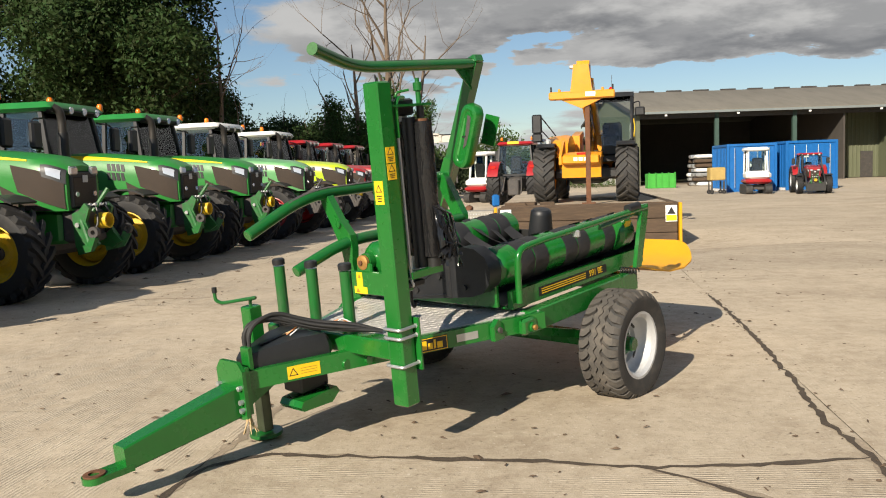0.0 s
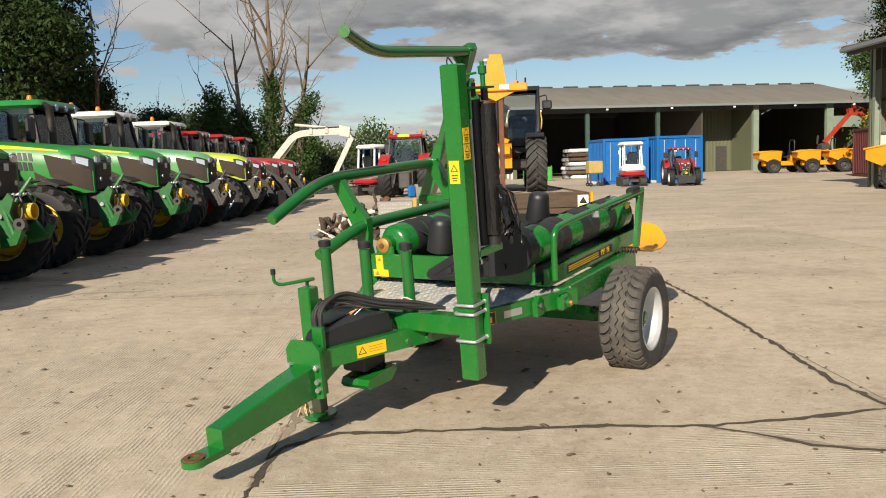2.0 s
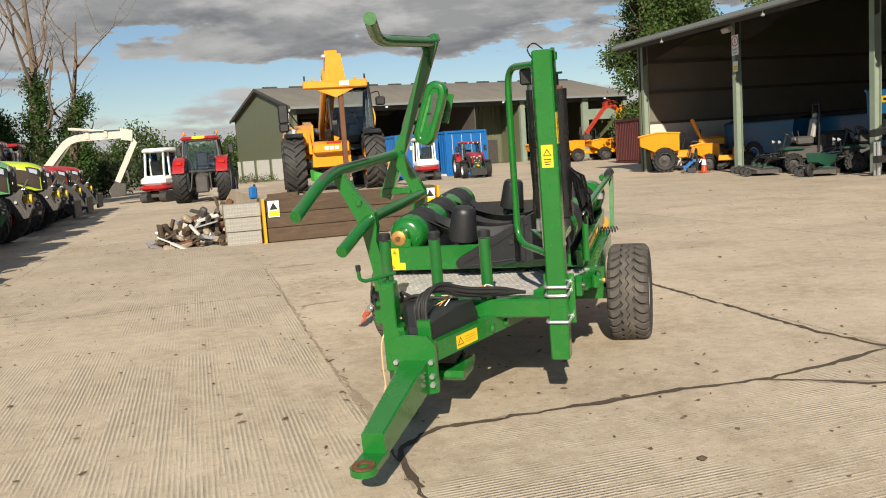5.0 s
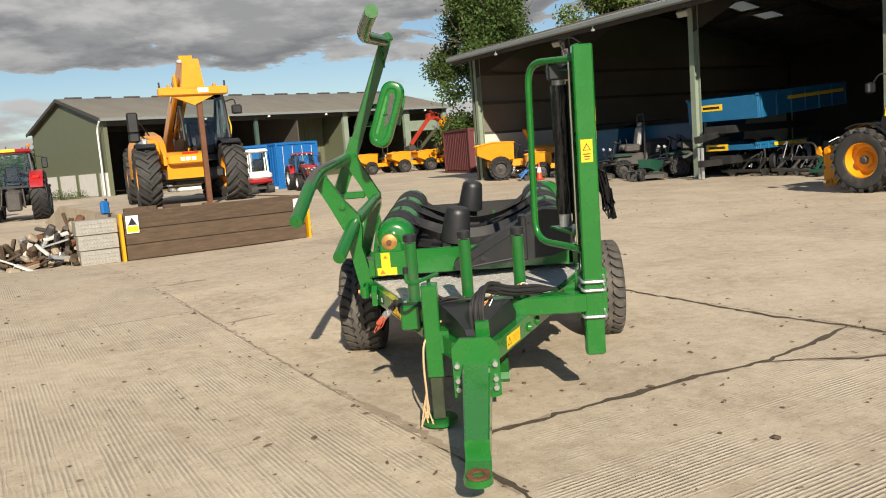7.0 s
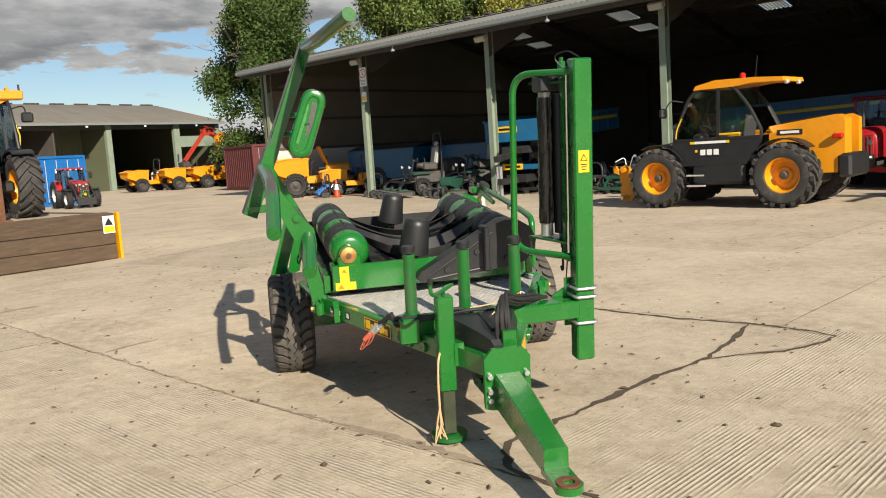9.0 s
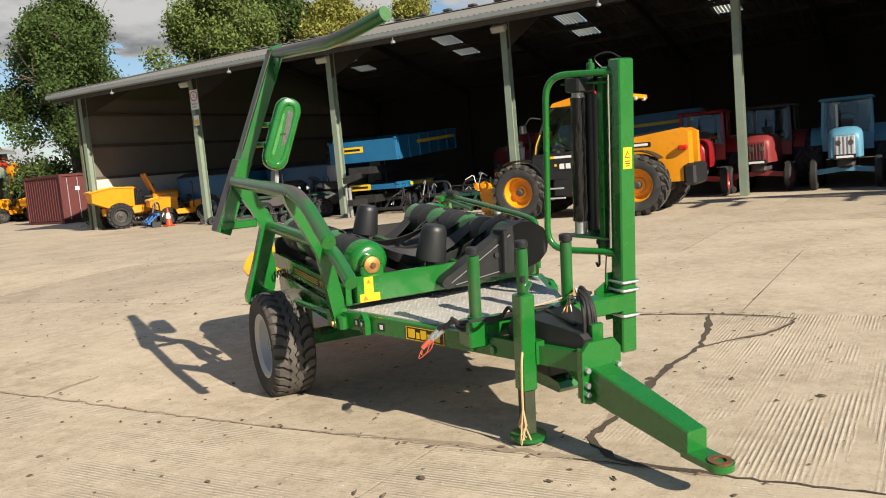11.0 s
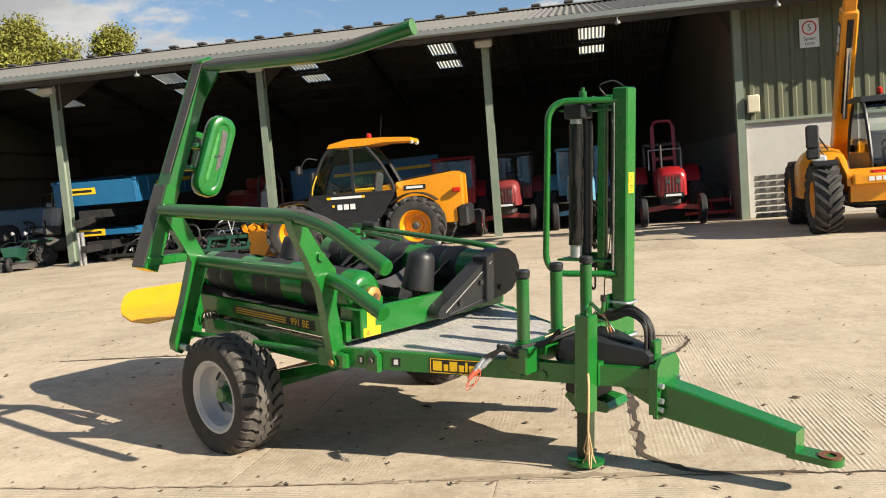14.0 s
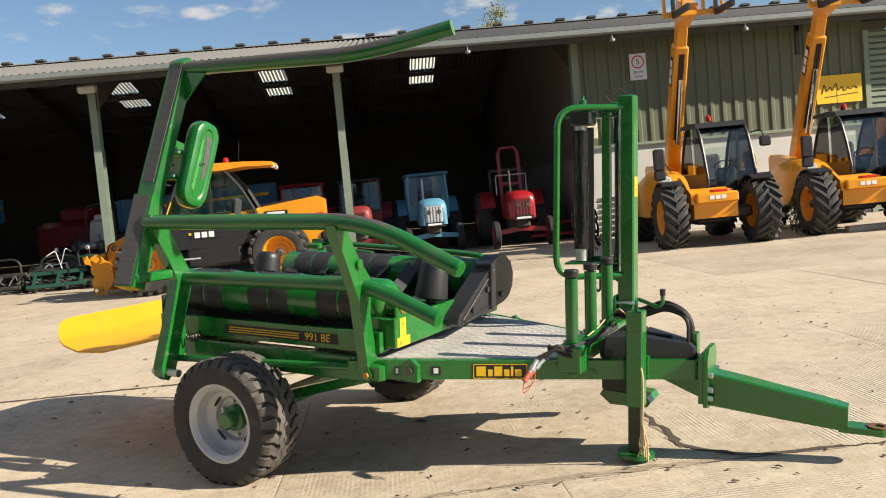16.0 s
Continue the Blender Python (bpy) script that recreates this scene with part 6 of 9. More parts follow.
def pane(parent, pts, name="pane"):
    """A sheet of cab glass through four corners."""
    p = [Vector(q) for q in pts]
    n = (p[1] - p[0]).cross(p[-1] - p[0]).normalized() * 0.004
    g = M().loft([[q - n for q in p], [q + n for q in p]])
    o = part(name, g, GLASS, parent, smooth=0)
    o.visible_shadow = False
    return o


def cab_box(parent, x0, x1, w, z0, z1, mat, roof_mat, rake=0.22, top=0.85, roof_over=0.10, roof_t=0.17):
    """Pillars, panes and roof of a cab; x1 is the front."""
    c = new("cab")
    c.parent = parent
    w2 = w * top
    fl, fr, rl, rr = (x1, w, z0), (x1, -w, z0), (x0, w, z0), (x0, -w, z0)
    tfl, tfr, trl, trr = (x1 - rake, w2, z1), (x1 - rake, -w2, z1), (x0 + 0.12, w2, z1), (x0 + 0.12, -w2, z1)
    xm = x0 + (x1 - x0) * 0.42
    for a, b in ((fl, tfl), (fr, tfr), (rl, trl), (rr, trr), ((xm, w, z0), (xm, w2, z1)), ((xm, -w, z0), (xm, -w2, z1))):
        part("pillar", M().sweep([a, b], 0.035, square=(0.07, 0.06)), mat, c)
    for a, b in ((fl, fr), (rl, rr), (fl, rl), (fr, rr)):
        part("sill", M().sweep([a, b], 0.03, square=(0.06, 0.08)), mat, c)
    pane(c, [fl, fr, tfr, tfl], "windscreen")
    pane(c, [rl, rr, trr, trl], "rear_window")
    for s in (1, -1):
        pane(c, [(x1, s * w, z0), (xm, s * w, z0), (xm, s * w2, z1), (x1 - rake, s * w2, z1)], "door_glass")
        pane(c, [(xm, s * w, z0), (x0, s * w, z0), (x0 + 0.12, s * w2, z1), (xm, s * w2, z1)], "side_glass")
    rx0, rx1 = x0 - 0.02, x1 - rake + roof_over + 0.12
    part("roof", M().box(((rx0 + rx1) / 2, 0, z1 + 0.005 + roof_t / 2), (rx1 - rx0, 2 * w2 + 0.20, roof_t), bev=0.05, taper=(0.96, 0.95)), roof_mat, c)
    # seat and wheel behind the glass
    xs = x0 + 0.42 * (x1 - x0)
    part("seat", M().box((xs, 0, z0 + 0.12), (0.5, 0.5, 0.14), bev=0.05), BLACK, c)
    part("seat_back", M().box((xs - 0.25, 0, z0 + 0.48), (0.14, 0.48, 0.62), (0, -8, 0), bev=0.06), BLACK, c)
    part("steering_wheel", M().lathe([(0.17, -0.012), (0.195, 0), (0.17, 0.012)], seg=20, axis="z", close=True), BLACK, c).matrix_basis = pose(xs + 0.55, 0, z0 + 0.42, 0, -35, 0)
    part("dash", M().box((xs + 0.62, 0, z0 + 0.2), (0.2, 0.35, 0.4), bev=0.05), BLACK, c)
    return c


def mirror(parent, c, arm_to, big=True):
    m = part("mirror", M().box(c, (0.10, 0.22, 0.42 if big else 0.2), bev=0.03), BLACK, parent)
    part("mirror_arm", M().sweep(bend([c, ((c[0] + arm_to[0]) / 2, c[1], c[2] + 0.25), arm_to], 0.1), 0.014, 6), BLACK, m)


def beacon(parent, c):
    part("beacon", M().lathe([(0.05, 0), (0.055, 0.02), (0.055, 0.10), (0.035, 0.14), (0.001, 0.145)], c, "z", 14), AMBER, parent)


def bonnet(parent, x0, x1, w, z0, zt0, zt1, mat, mesh_mat, stripe=None, bulge=0.06, lights=True):
    """A sloping bonnet from the cab to its nose, with side meshes, grille and headlights."""
    ln = x1 - x0
    prof = ((0.0, 0.95, 0.0), (0.18, 1.0, 0.22), (0.45, 1.0, 0.56), (0.64, 0.96, 0.78), (0.78, 0.84, 0.90), (0.88, 0.58, 0.965), (1.0, 0.0, 1.0))

    def at(u, v, s=1, off=0.0):
        """The point of the skin at u along the bonnet and v up its side."""
        nose = max(0.0, (u - 0.80) / 0.20)
        zt = zt0 + (zt1 - zt0) * u ** 1.6 - 0.10 * nose ** 2.2
        zb = z0 + 0.10 * (1 - u) ** 2
        ww = w * (1 - 0.07 * u - 0.20 * nose ** 2)
        for (va, ya, za), (vb, yb, zb_) in zip(prof, prof[1:]):
            if v <= vb + 1e-6:
                k = (v - va) / (vb - va)
                y, z = ya + (yb - ya) * k, za + (zb_ - za) * k
                break
        n = 1 + off / ww
        return (x0 + ln * u + off * nose, s * (ww * y + off * (1 if v < 0.7 else 0.6)), zb + (zt - zb) * z + off * (0.8 if v > 0.7 else 0.0))

    rings = []
    for i in range(13):
        u = i / 12
        half = [at(u, v) for v in (0, 0.18, 0.45, 0.64, 0.78, 0.88)]
        rings.append([(x, -y, z) for x, y, z in half] + [at(u, 1.0)] + half[::-1])
    b = part("bonnet", M().loft(rings), mat, parent)

    def patch(name, corners, s, m, off=0.008, label="", nu=8, nv=5, holder=None):
        """A thin panel laid on the skin between four (u, v) corners."""
        (ua, va), (ub, vb), (uc, vc), (ud, vd) = corners
        v, f = [], []
        for lift in (off, -0.01):
            for i in range(nu + 1):
                for j in range(nv + 1):
                    p, q = i / nu, j / nv
                    u = (ua + (ub - ua) * p) * (1 - q) + (ud + (uc - ud) * p) * q
                    t = (va + (vb - va) * p) * (1 - q) + (vd + (vc - vd) * p) * q
                    v.append(at(u, t, s, lift))
        o = (nu + 1) * (nv + 1)
        k = nv + 1
        for i in range(nu):
            for j in range(nv):
                q = (i * k + j, i * k + j + 1, (i + 1) * k + j + 1, (i + 1) * k + j)
                f.append(q)
        rim = [(i, 0) for i in range(nu + 1)] + [(nu, j) for j in range(1, nv + 1)] + [(i, nv) for i in range(nu - 1, -1, -1)] + [(0, j) for j in range(nv - 1, 0, -1)]
        idx = [i * k + j for i, j in rim]
        for a, c in zip(idx, idx[1:] + idx[:1]):
            f.append((a, c, c + o, a + o))
        g = M()
        g._add(v, f)
        return part(name, g, m, holder or b, label)

    for s in (1, -1):
        patch("side_mesh", ((0.68, 0.27), (0.985, 0.03), (0.985, 0.54), (0.63, 0.64)), s, mesh_mat, label="dusty cooling mesh")
        patch("side_mesh", ((0.58, 0.01), (0.90, 0.01), (0.71, 0.20), (0.55, 0.34)), s, mesh_mat)
        for k in range(4):
            u = 0.37 + 0.042 * k
            for v in (0.36, 0.52):
                patch("vent", ((u + 0.02, v), (u + 0.05, v), (u + 0.04, v + 0.13), (u + 0.01, v + 0.13)), s, BLACK, 0.009, nu=1, nv=1)
        if stripe:
            patch("stripe", ((0.0, 0.70), (0.74, 0.73), (0.74, 0.755), (0.0, 0.82)), s, stripe, 0.010, nv=3)
        if lights:
            patch("headlight_surround", ((0.855, 0.50), (0.995, 0.46), (0.995, 0.74), (0.84, 0.70)), s, BLACK, 0.010, nu=4, nv=3)
            patch("headlight", ((0.885, 0.54), (0.965, 0.52), (0.965, 0.69), (0.875, 0.66)), s, LAMP, 0.016, nu=4, nv=3)
    zn = zt1 - 0.11
    part("grille", M().box((x1 + 0.004, 0, z0 + 0.46 * (zn - z0)), (0.05, w * 1.20, (zn - z0) * 0.84), bev=0.02), BLACK, b)
    gm = part("grille_mesh", M().box((x1 + 0.026, 0, z0 + 0.42 * (zn - z0)), (0.02, w * 1.02, (zn - z0) * 0.66), bev=0.01), mesh_mat, b)
    part("badge", M().box((x1 + 0.04, 0, zn - 0.16), (0.012, 0.10, 0.09), bev=0.004), SILVER, b)
    for s in (1, -1):
        part("lamp", M().box((x1 + 0.016, s * w * 0.46, zn - 0.06), (0.05, w * 0.36, 0.11), bev=0.02), LAMP, b)
        part("lamp", M().cyl((x1 + 0.03, s * w * 0.40, z0 + 0.2), (x1 + 0.05, s * w * 0.40, z0 + 0.2), 0.032, seg=10), LAMP, b)
    return b


# linkage green: bonnet green with shade under the nose mixed in, plus dirt
LINKGREEN = pbr("dirty green paint darkened for shade", (0.014, 0.13, 0.025), 0.45, var=0.25, scale=12, dirt=(0.05, 0.045, 0.035), dirt_amount=0.6)
JYEL = pbr("yellow wheel paint", (0.66, 0.43, 0.01), 0.5, var=0.12, dirt=MUD, dirt_amount=0.5)


def tractor(m, label, mat, roof_mat, rim_mat, mesh_mat=None, stripe=None, linkage=None, scale=1.0, beacons=True, loader=False, fender_mat=None):
    """A modern four-wheel-drive tractor with its rear axle over the origin."""
    t = thing("tractor", m @ Matrix.Scale(scale, 4), label, "tractor", "parked tractors")
    mesh_mat = mesh_mat or MESHGREY
    fm = fender_mat or BLACK
    for s in (1, -1):
        wheel(t, (0, s * 0.86, 0.90), 0.90, 0.56, 0.48, rim_mat, 22)
        wheel(t, (2.6, s * 0.88, 0.60), 0.60, 0.37, 0.335, rim_mat, 20, steer=rs.uniform(-4, 4))
        # rear mudguard
        pts = [(-0.0 + 0.98 * math.cos(a), 0.90 + 0.98 * math.sin(a)) for a in [radians(20 + 14 * i) for i in range(11)]]
        pts2 = [(0.94 * math.cos(a), 0.90 + 0.94 * math.sin(a)) for a in [radians(20 + 14 * i) for i in range(11)]]
        part("rear_mudguard", M().prism(pts + pts2[::-1], "y", s * 0.62 if s > 0 else s * 1.08, s * 1.08 if s > 0 else s * 0.62), mat if fender_mat is None else fm, t)
        pts = [(2.6 + 0.70 * math.cos(a), 0.60 + 0.69 * math.sin(a)) for a in [radians(60 + 12 * i) for i in range(8)]]
        pts2 = [(2.6 + 0.675 * math.cos(a), 0.60 + 0.665 * math.sin(a)) for a in [radians(60 + 12 * i) for i in range(8)]]
        part("front_mudguard", M().prism(pts + pts2[::-1], "y", s * 0.66 if s > 0 else s * 1.10, s * 1.10 if s > 0 else s * 0.66), BLACK, t)
        part("step", M().box((0.98, s * 0.72, 0.55), (0.32, 0.3, 0.05), bev=0.01), BLACK, t)
        part("step", M().box((0.98, s * 0.70, 0.85), (0.32, 0.3, 0.05), bev=0.01), BLACK, t)
        part("fuel_tank", M().box((0.95, s * 0.58, 0.85), (0.75, 0.35, 0.6), bev=0.08), BLACK, t)
    part("transmission", M().box((0.5, 0, 0.88), (1.6, 0.55, 0.6), bev=0.06), DGREY, t)
    part("engine_frame", M().box((2.1, 0, 0.85), (1.7, 0.5, 0.42), bev=0.05), mat if mat is not LIME else DGREY, t)
    part("front_axle", M().box((2.6, 0, 0.62), (0.28, 1.4, 0.26), bev=0.06), DGREY, t)
    bonnet(t, 1.25, 3.12, 0.45, 1.06, 1.89, 1.72, mat, mesh_mat, stripe)
    part("bulkhead", M().box((1.22, 0, 1.35), (0.12, 1.0, 0.8), bev=0.03), BLACK, t)
    c = cab_box(t, -0.26, 1.26, 0.78, 1.28, 2.54, BLACK, roof_mat, roof_t=0.15)
    for k in range(4):
        part("work_lamp", M().cyl((1.22, -0.54 + 0.36 * k, 2.58), (1.262, -0.54 + 0.36 * k, 2.575), 0.058, seg=14), LAMP, c)
    part("lamp_bar", M().box((1.16, 0, 2.585), (0.18, 1.44, 0.15), bev=0.05), BLACK, c)
    ex = part("exhaust", M().sweep(bend([(1.30, -0.52, 1.35), (1.30, -0.52, 2.40), (1.30, -0.56, 2.55), (1.22, -0.62, 2.61)], 0.1), 0.065, 14), SOOT, t)
    part("exhaust_shield", M().cyl((1.30, -0.52, 1.5), (1.30, -0.52, 2.20), 0.09, seg=14), BLACK, ex)
    mirror(t, (1.22, -1.08, 2.15), (1.12, -0.72, 2.43))
    mirror(t, (1.22, 1.08, 2.15), (1.12, 0.72, 2.43))
    if beacons:
        beacon(t, (0.3, -0.66, 2.76)), beacon(t, (0.3, 0.66, 2.76))
        for s in (1, -1):
            part("beacon_stem", M().cyl((0.3, s * 0.66, 2.64), (0.3, s * 0.66, 2.77), 0.016, seg=6), BLACK, t)
    lm = linkage or LINKGREEN
    lk = new("front_linkage")
    lk.parent = t
    part("carrier", M().box((3.10, 0, 0.86), (0.30, 0.50, 0.42), bev=0.04), DGREY, lk)
    part("pto_guard", M().lathe([(0.001, 3.30), (0.09, 3.30), (0.10, 3.34), (0.10, 3.46), (0.085, 3.46), (0.085, 3.36), (0.001, 3.36)], (0, 0, 0.92), "x", 18), JYEL, lk, "yellow shaft guard")
    for y in (-0.17, -0.06, 0.05, 0.15):
        part("hose_coupling", M().cyl((3.26, y, 1.10), (3.33, y, 1.13), 0.022, seg=8), GALV, lk)
    part("plate_bolt", M().cyl((3.2, -0.30, 0.88), (3.2, -0.26, 0.88), 0.03, seg=8), GALV, lk)
    for s in (1, -1):
        part("lift_arm", M().sweep([(3.2, s * 0.28, 0.56), (3.40, s * 0.34, 0.60), (3.47, s * 0.36, 0.74)], 0.05, square=(0.06, 0.10)), lm, lk)
        part("hook", M().lathe([(0.03, -0.03), (0.07, -0.03), (0.07, 0.03), (0.03, 0.03)], (3.47, s * 0.36, 0.79), "y", 12, close=True), DGREY, lk)
        part("lift_ram", M().cyl((3.2, s * 0.22, 0.98), (3.38, s * 0.33, 0.64), 0.035, seg=10), lm, lk)
        part("hook_plate", M().prism([(3.14, 0.60), (3.34, 0.56), (3.46, 0.64), (3.36, 0.76), (3.30, 0.92), (3.36, 1.08), (3.30, 1.15), (3.22, 1.06), (3.12, 1.02)], "y", s * 0.24 - 0.025, s * 0.24 + 0.025), lm, lk)
        part("hose", M().sweep(bend([(3.15, s * 0.12, 1.05), (3.36, s * 0.10, 1.12), (3.40, s * 0.16, 0.85), (3.2, s * 0.2, 0.7)], 0.08), 0.014, 6), BLACK, lk)
    part("top_link", M().cyl((3.22, 0, 1.02), (3.40, 0.1, 1.32), 0.028, seg=8), lm, lk)
    part("weight_plate", M().box((3.24, 0, 0.72), (0.10, 0.40, 0.12), bev=0.03), DGREY, lk)
    # rear linkage
    rl = new("rear_linkage")
    rl.parent = t
    part("hitch_block", M().box((-0.55, 0, 0.75), (0.35, 0.5, 0.7), bev=0.05), DGREY, rl)
    for s in (1, -1):
        part("lower_link", M().sweep([(-0.5, s * 0.3, 0.6), (-1.15, s * 0.42, 0.55)], 0.04, square=(0.05, 0.09)), DGREY, rl)
        part("lift_rod", M().cyl((-0.65, s * 0.35, 1.2), (-0.95, s * 0.40, 0.6), 0.03, seg=8), DGREY, rl)
        part("tail_lamp", M().box((-0.72, s * 0.85, 1.62), (0.06, 0.26, 0.12), bev=0.02), REDLENS, rl)
    part("plate_bar", M().box((-0.50, 0, 2.64), (0.02, 0.5, 0.11)), STICKER, t)
    if loader:
        ld = new("loader")
        ld.parent = t
        for s in (1, -1):
            part("boom_arm", M().sweep(bend([(1.2, s * 0.56, 1.5), (2.3, s * 0.56, 1.62), (3.3, s * 0.56, 0.95), (3.6, s * 0.56, 0.35)], 0.3), 0.06, square=(0.09, 0.17)), BLACK_STEEL, ld)
            part("ram", M().cyl((1.3, s * 0.56, 1.0), (2.6, s * 0.56, 1.3), 0.04, seg=8), DGREY, ld)
        part("headstock", M().box((3.66, 0, 0.45), (0.08, 1.2, 0.5), bev=0.02), BLACK_STEEL, ld)
    return t


def heading(x, y, deg, z=0.0):
    return pose(x, y, z, 0, 0, deg)


ROW = -2.0
BIG = 1.08
hx, hy = math.cos(radians(ROW)), math.sin(radians(ROW))


def row_place(wx, wy):
    """The rear axle's place from the contact of the right front wheel."""
    return wx - 0.88 * BIG * hy - 2.6 * BIG * hx, wy + 0.88 * BIG * hx - 2.6 * BIG * hy


STRIPE = pbr("yellow bonnet stripe", (0.80, 0.56, 0.01), 0.4, var=0.05)
ROOFJ = pbr("green roof paint", (0.02, 0.20, 0.04), 0.4, var=0.1)
x, y = row_place(-6.03, 9.4)
first = tractor(heading(x, y, ROW), "bright green tractor with yellow stripe, dusty meshes and front linkage", JGREEN, ROOFJ, JYEL, stripe=STRIPE, scale=BIG)
for wx, wy in ((-6.15, 6.3), (-6.5, 3.2)):
    x, y = row_place(wx, wy)
    copy_thing(first, heading(x, y, ROW - 0.8))
x, y = row_place(-6.05, 12.55)
copy_thing(first, heading(x, y, ROW + 1.0))
x, y = row_place(-6.0, 15.65)
copy_thing(first, heading(x, y, ROW - 1.0))
x, y = row_place(-6.0, 19.2)
tractor(heading(x, y, ROW), "pale green tractor with a white roof and red wheels", PALEGREEN, WHITE, RED, linkage=DGREY, scale=1.08)
x, y = row_place(-5.9, 22.95)
tractor(heading(x, y, ROW), "lime green tractor with large dark bonnet meshes", LIME, WHITE, WHITE, linkage=DGREY, scale=1.06)
x, y = row_place(-5.9, 25.9)
tred = tractor(heading(x, y, ROW), "red tractor with a dark loader parked in the row", RED, RED, SILVER, loader=True, linkage=DGREY, beacons=False)
for wx, wy in ((-5.9, 29.0), (-5.9, 32.2)):
    x, y = row_place(wx, wy)
    copy_thing(tred, heading(x, y, ROW))
# red tractor seen from behind, near the ramp
tractor(heading(-1.20, 35.4, 82), "red tractor standing with its rear linkage towards the yard", RED, RED, SILVER, fender_mat=RED, linkage=DGREY, scale=0.99)


# ---------------- telescopic handlers
def telehandler(m, label, lift=8, reach=2.9, roof_mat=None, mark=True):
    """A telescopic handler with its rear axle over the origin; lift is the boom's angle."""
    t = thing("telehandler", m, label, "telehandler")
    R, W = 0.62, 0.46
    for s in (1, -1):
        for x in (0, 2.62):
            wheel(t, (x, s * 0.88, R), R, W, 0.33, ORANGE, 18, rubber=RUBBER)
            a0 = 62 if x else 45
            pts = [(x + 0.70 * math.cos(a), R + 0.70 * math.sin(a)) for a in [radians(a0 + 8 * i) for i in range(12)]]
            pts2 = [(x + 0.675 * math.cos(a), R + 0.675 * math.sin(a)) for a in [radians(a0 + 8 * i) for i in range(12)]]
            part("mudguard", M().prism(pts + pts2[::-1], "y", min(s * 0.66, s * 1.06), max(s * 0.66, s * 1.06)), BLACK, t)
    part("chassis", M().box((1.05, 0, 0.62), (3.0, 0.72, 0.42), bev=0.05), BLACK_STEEL, t)
    part("front_frame", M().prism([(2.2, 0.55), (2.95, 0.55), (2.98, 0.95), (2.7, 1.08), (2.2, 1.12)], "y", -0.50, 0.34), ORANGE, t)
    ff = part("front_nose", M().box((3.02, -0.08, 0.94), (0.22, 0.80, 0.20), bev=0.03), ORANGE, t)
    part("tow_block", M().box((2.98, -0.02, 1.06), (0.20, 0.30, 0.06), bev=0.015), REDLENS, ff)
    part("wing", M().prism([(2.15, 0.95), (3.02, 0.84), (3.02, 1.04), (2.75, 1.16), (2.40, 1.34), (2.15, 1.38)], "y", -0.56, -0.50), ORANGE, t)
    part("under_frame", M().box((2.80, -0.08, 0.74), (0.30, 0.62, 0.18), bev=0.03), BLACK_STEEL, t)
    if mark:
        mk = part("maker_mark", M().box((3.128, -0.08, 0.95), (0.010, 0.40, 0.11)), ORANGE, ff)
        for k in range(3):
            part("mark_block", M().box((3.136, -0.19 + 0.11 * k, 0.95), (0.006, 0.085, 0.075)), STICKER_W, mk)
    for x in (2.62, 0):
        part("axle", M().box((x, 0, R), (0.26, 1.4, 0.24), bev=0.05), BLACK_STEEL, t)
    # engine pod on the right, low side boxes on the left
    rings = []
    for x, z1, y1 in ((0.35, 1.30, -0.98), (0.6, 1.46, -1.06), (1.2, 1.55, -1.09), (1.7, 1.52, -1.08), (2.1, 1.42, -1.05), (2.35, 1.30, -1.02), (2.5, 1.12, -0.98)):
        rings.append([(x, y1, 0.6 if x < 1.9 else 1.0), (x, -0.42, 0.6 if x < 1.9 else 1.0), (x, -0.42, z1 - 0.03), (x, -0.56, z1), (x, y1 + 0.20, z1 - 0.03), (x, y1 + 0.08, z1 - 0.10), (x, y1 + 0.02, z1 - 0.20), (x, y1, z1 - 0.32)])
    part("engine_pod", M().loft(rings), ORANGE, t)
    part("side_tank", M().box((1.28, 0.78, 0.68), (1.1, 0.5, 0.42), bev=0.06), BLACK, t)
    st = part("step", M().box((1.75, 1.0, 0.45), (0.38, 0.08, 0.03)), SILVER, t)
    part("step", M().box((1.75, 1.0, 0.66), (0.38, 0.08, 0.03)), SILVER, t)
    part("rear_body", M().prism([(-0.95, 0.62), (-0.95, 1.62), (-0.80, 1.70), (0.45, 1.55), (0.45, 0.95), (-0.1, 0.95), (-0.35, 0.62)], "y", 0.12, 0.50), ORANGE, t)
    part("rear_body", M().prism([(-0.95, 0.62), (-0.95, 1.62), (-0.80, 1.70), (0.45, 1.55), (0.45, 0.95), (-0.1, 0.95), (-0.35, 0.62)], "y", -0.50, -0.30), ORANGE, t)
    rb_ = part("counterweight", M().box((-0.95, 0.0, 0.75), (0.25, 1.1, 0.45), bev=0.05), BLACK, t)
    part("rear_lamp", M().box((-0.85, 0.56, 1.30), (0.18, 0.12, 0.10), bev=0.02), REDLENS, rb_)
    nm = part("model_label", M().box((0.05, 0.506, 1.42), (0.48, 0.006, 0.10)), INK, t)
    part("label_bar", M().box((0.05, 0.511, 1.42), (0.36, 0.004, 0.05)), STICKER_W, nm)
    # cab on the left
    c = new("cab")
    c.parent = t
    y0, y1 = 0.02, 0.98
    prof = [(0.70, 0.98), (2.12, 0.98), (2.26, 1.22), (2.10, 1.72), (1.86, 2.22), (1.62, 2.40), (0.96, 2.40), (0.62, 1.95), (0.36, 1.42)]
    for yy in (y0, y1 - 0.0):
        part("cab_frame", M().sweep(bend([(px, yy, pz) for px, pz in prof + prof[:1]], 0.16, 4), 0.034, 8), BLACK, c)
    part("door_post", M().sweep([(1.28, y1, 0.98), (1.25, y1, 2.40)], 0.035, square=(0.06, 0.05)), BLACK, c)
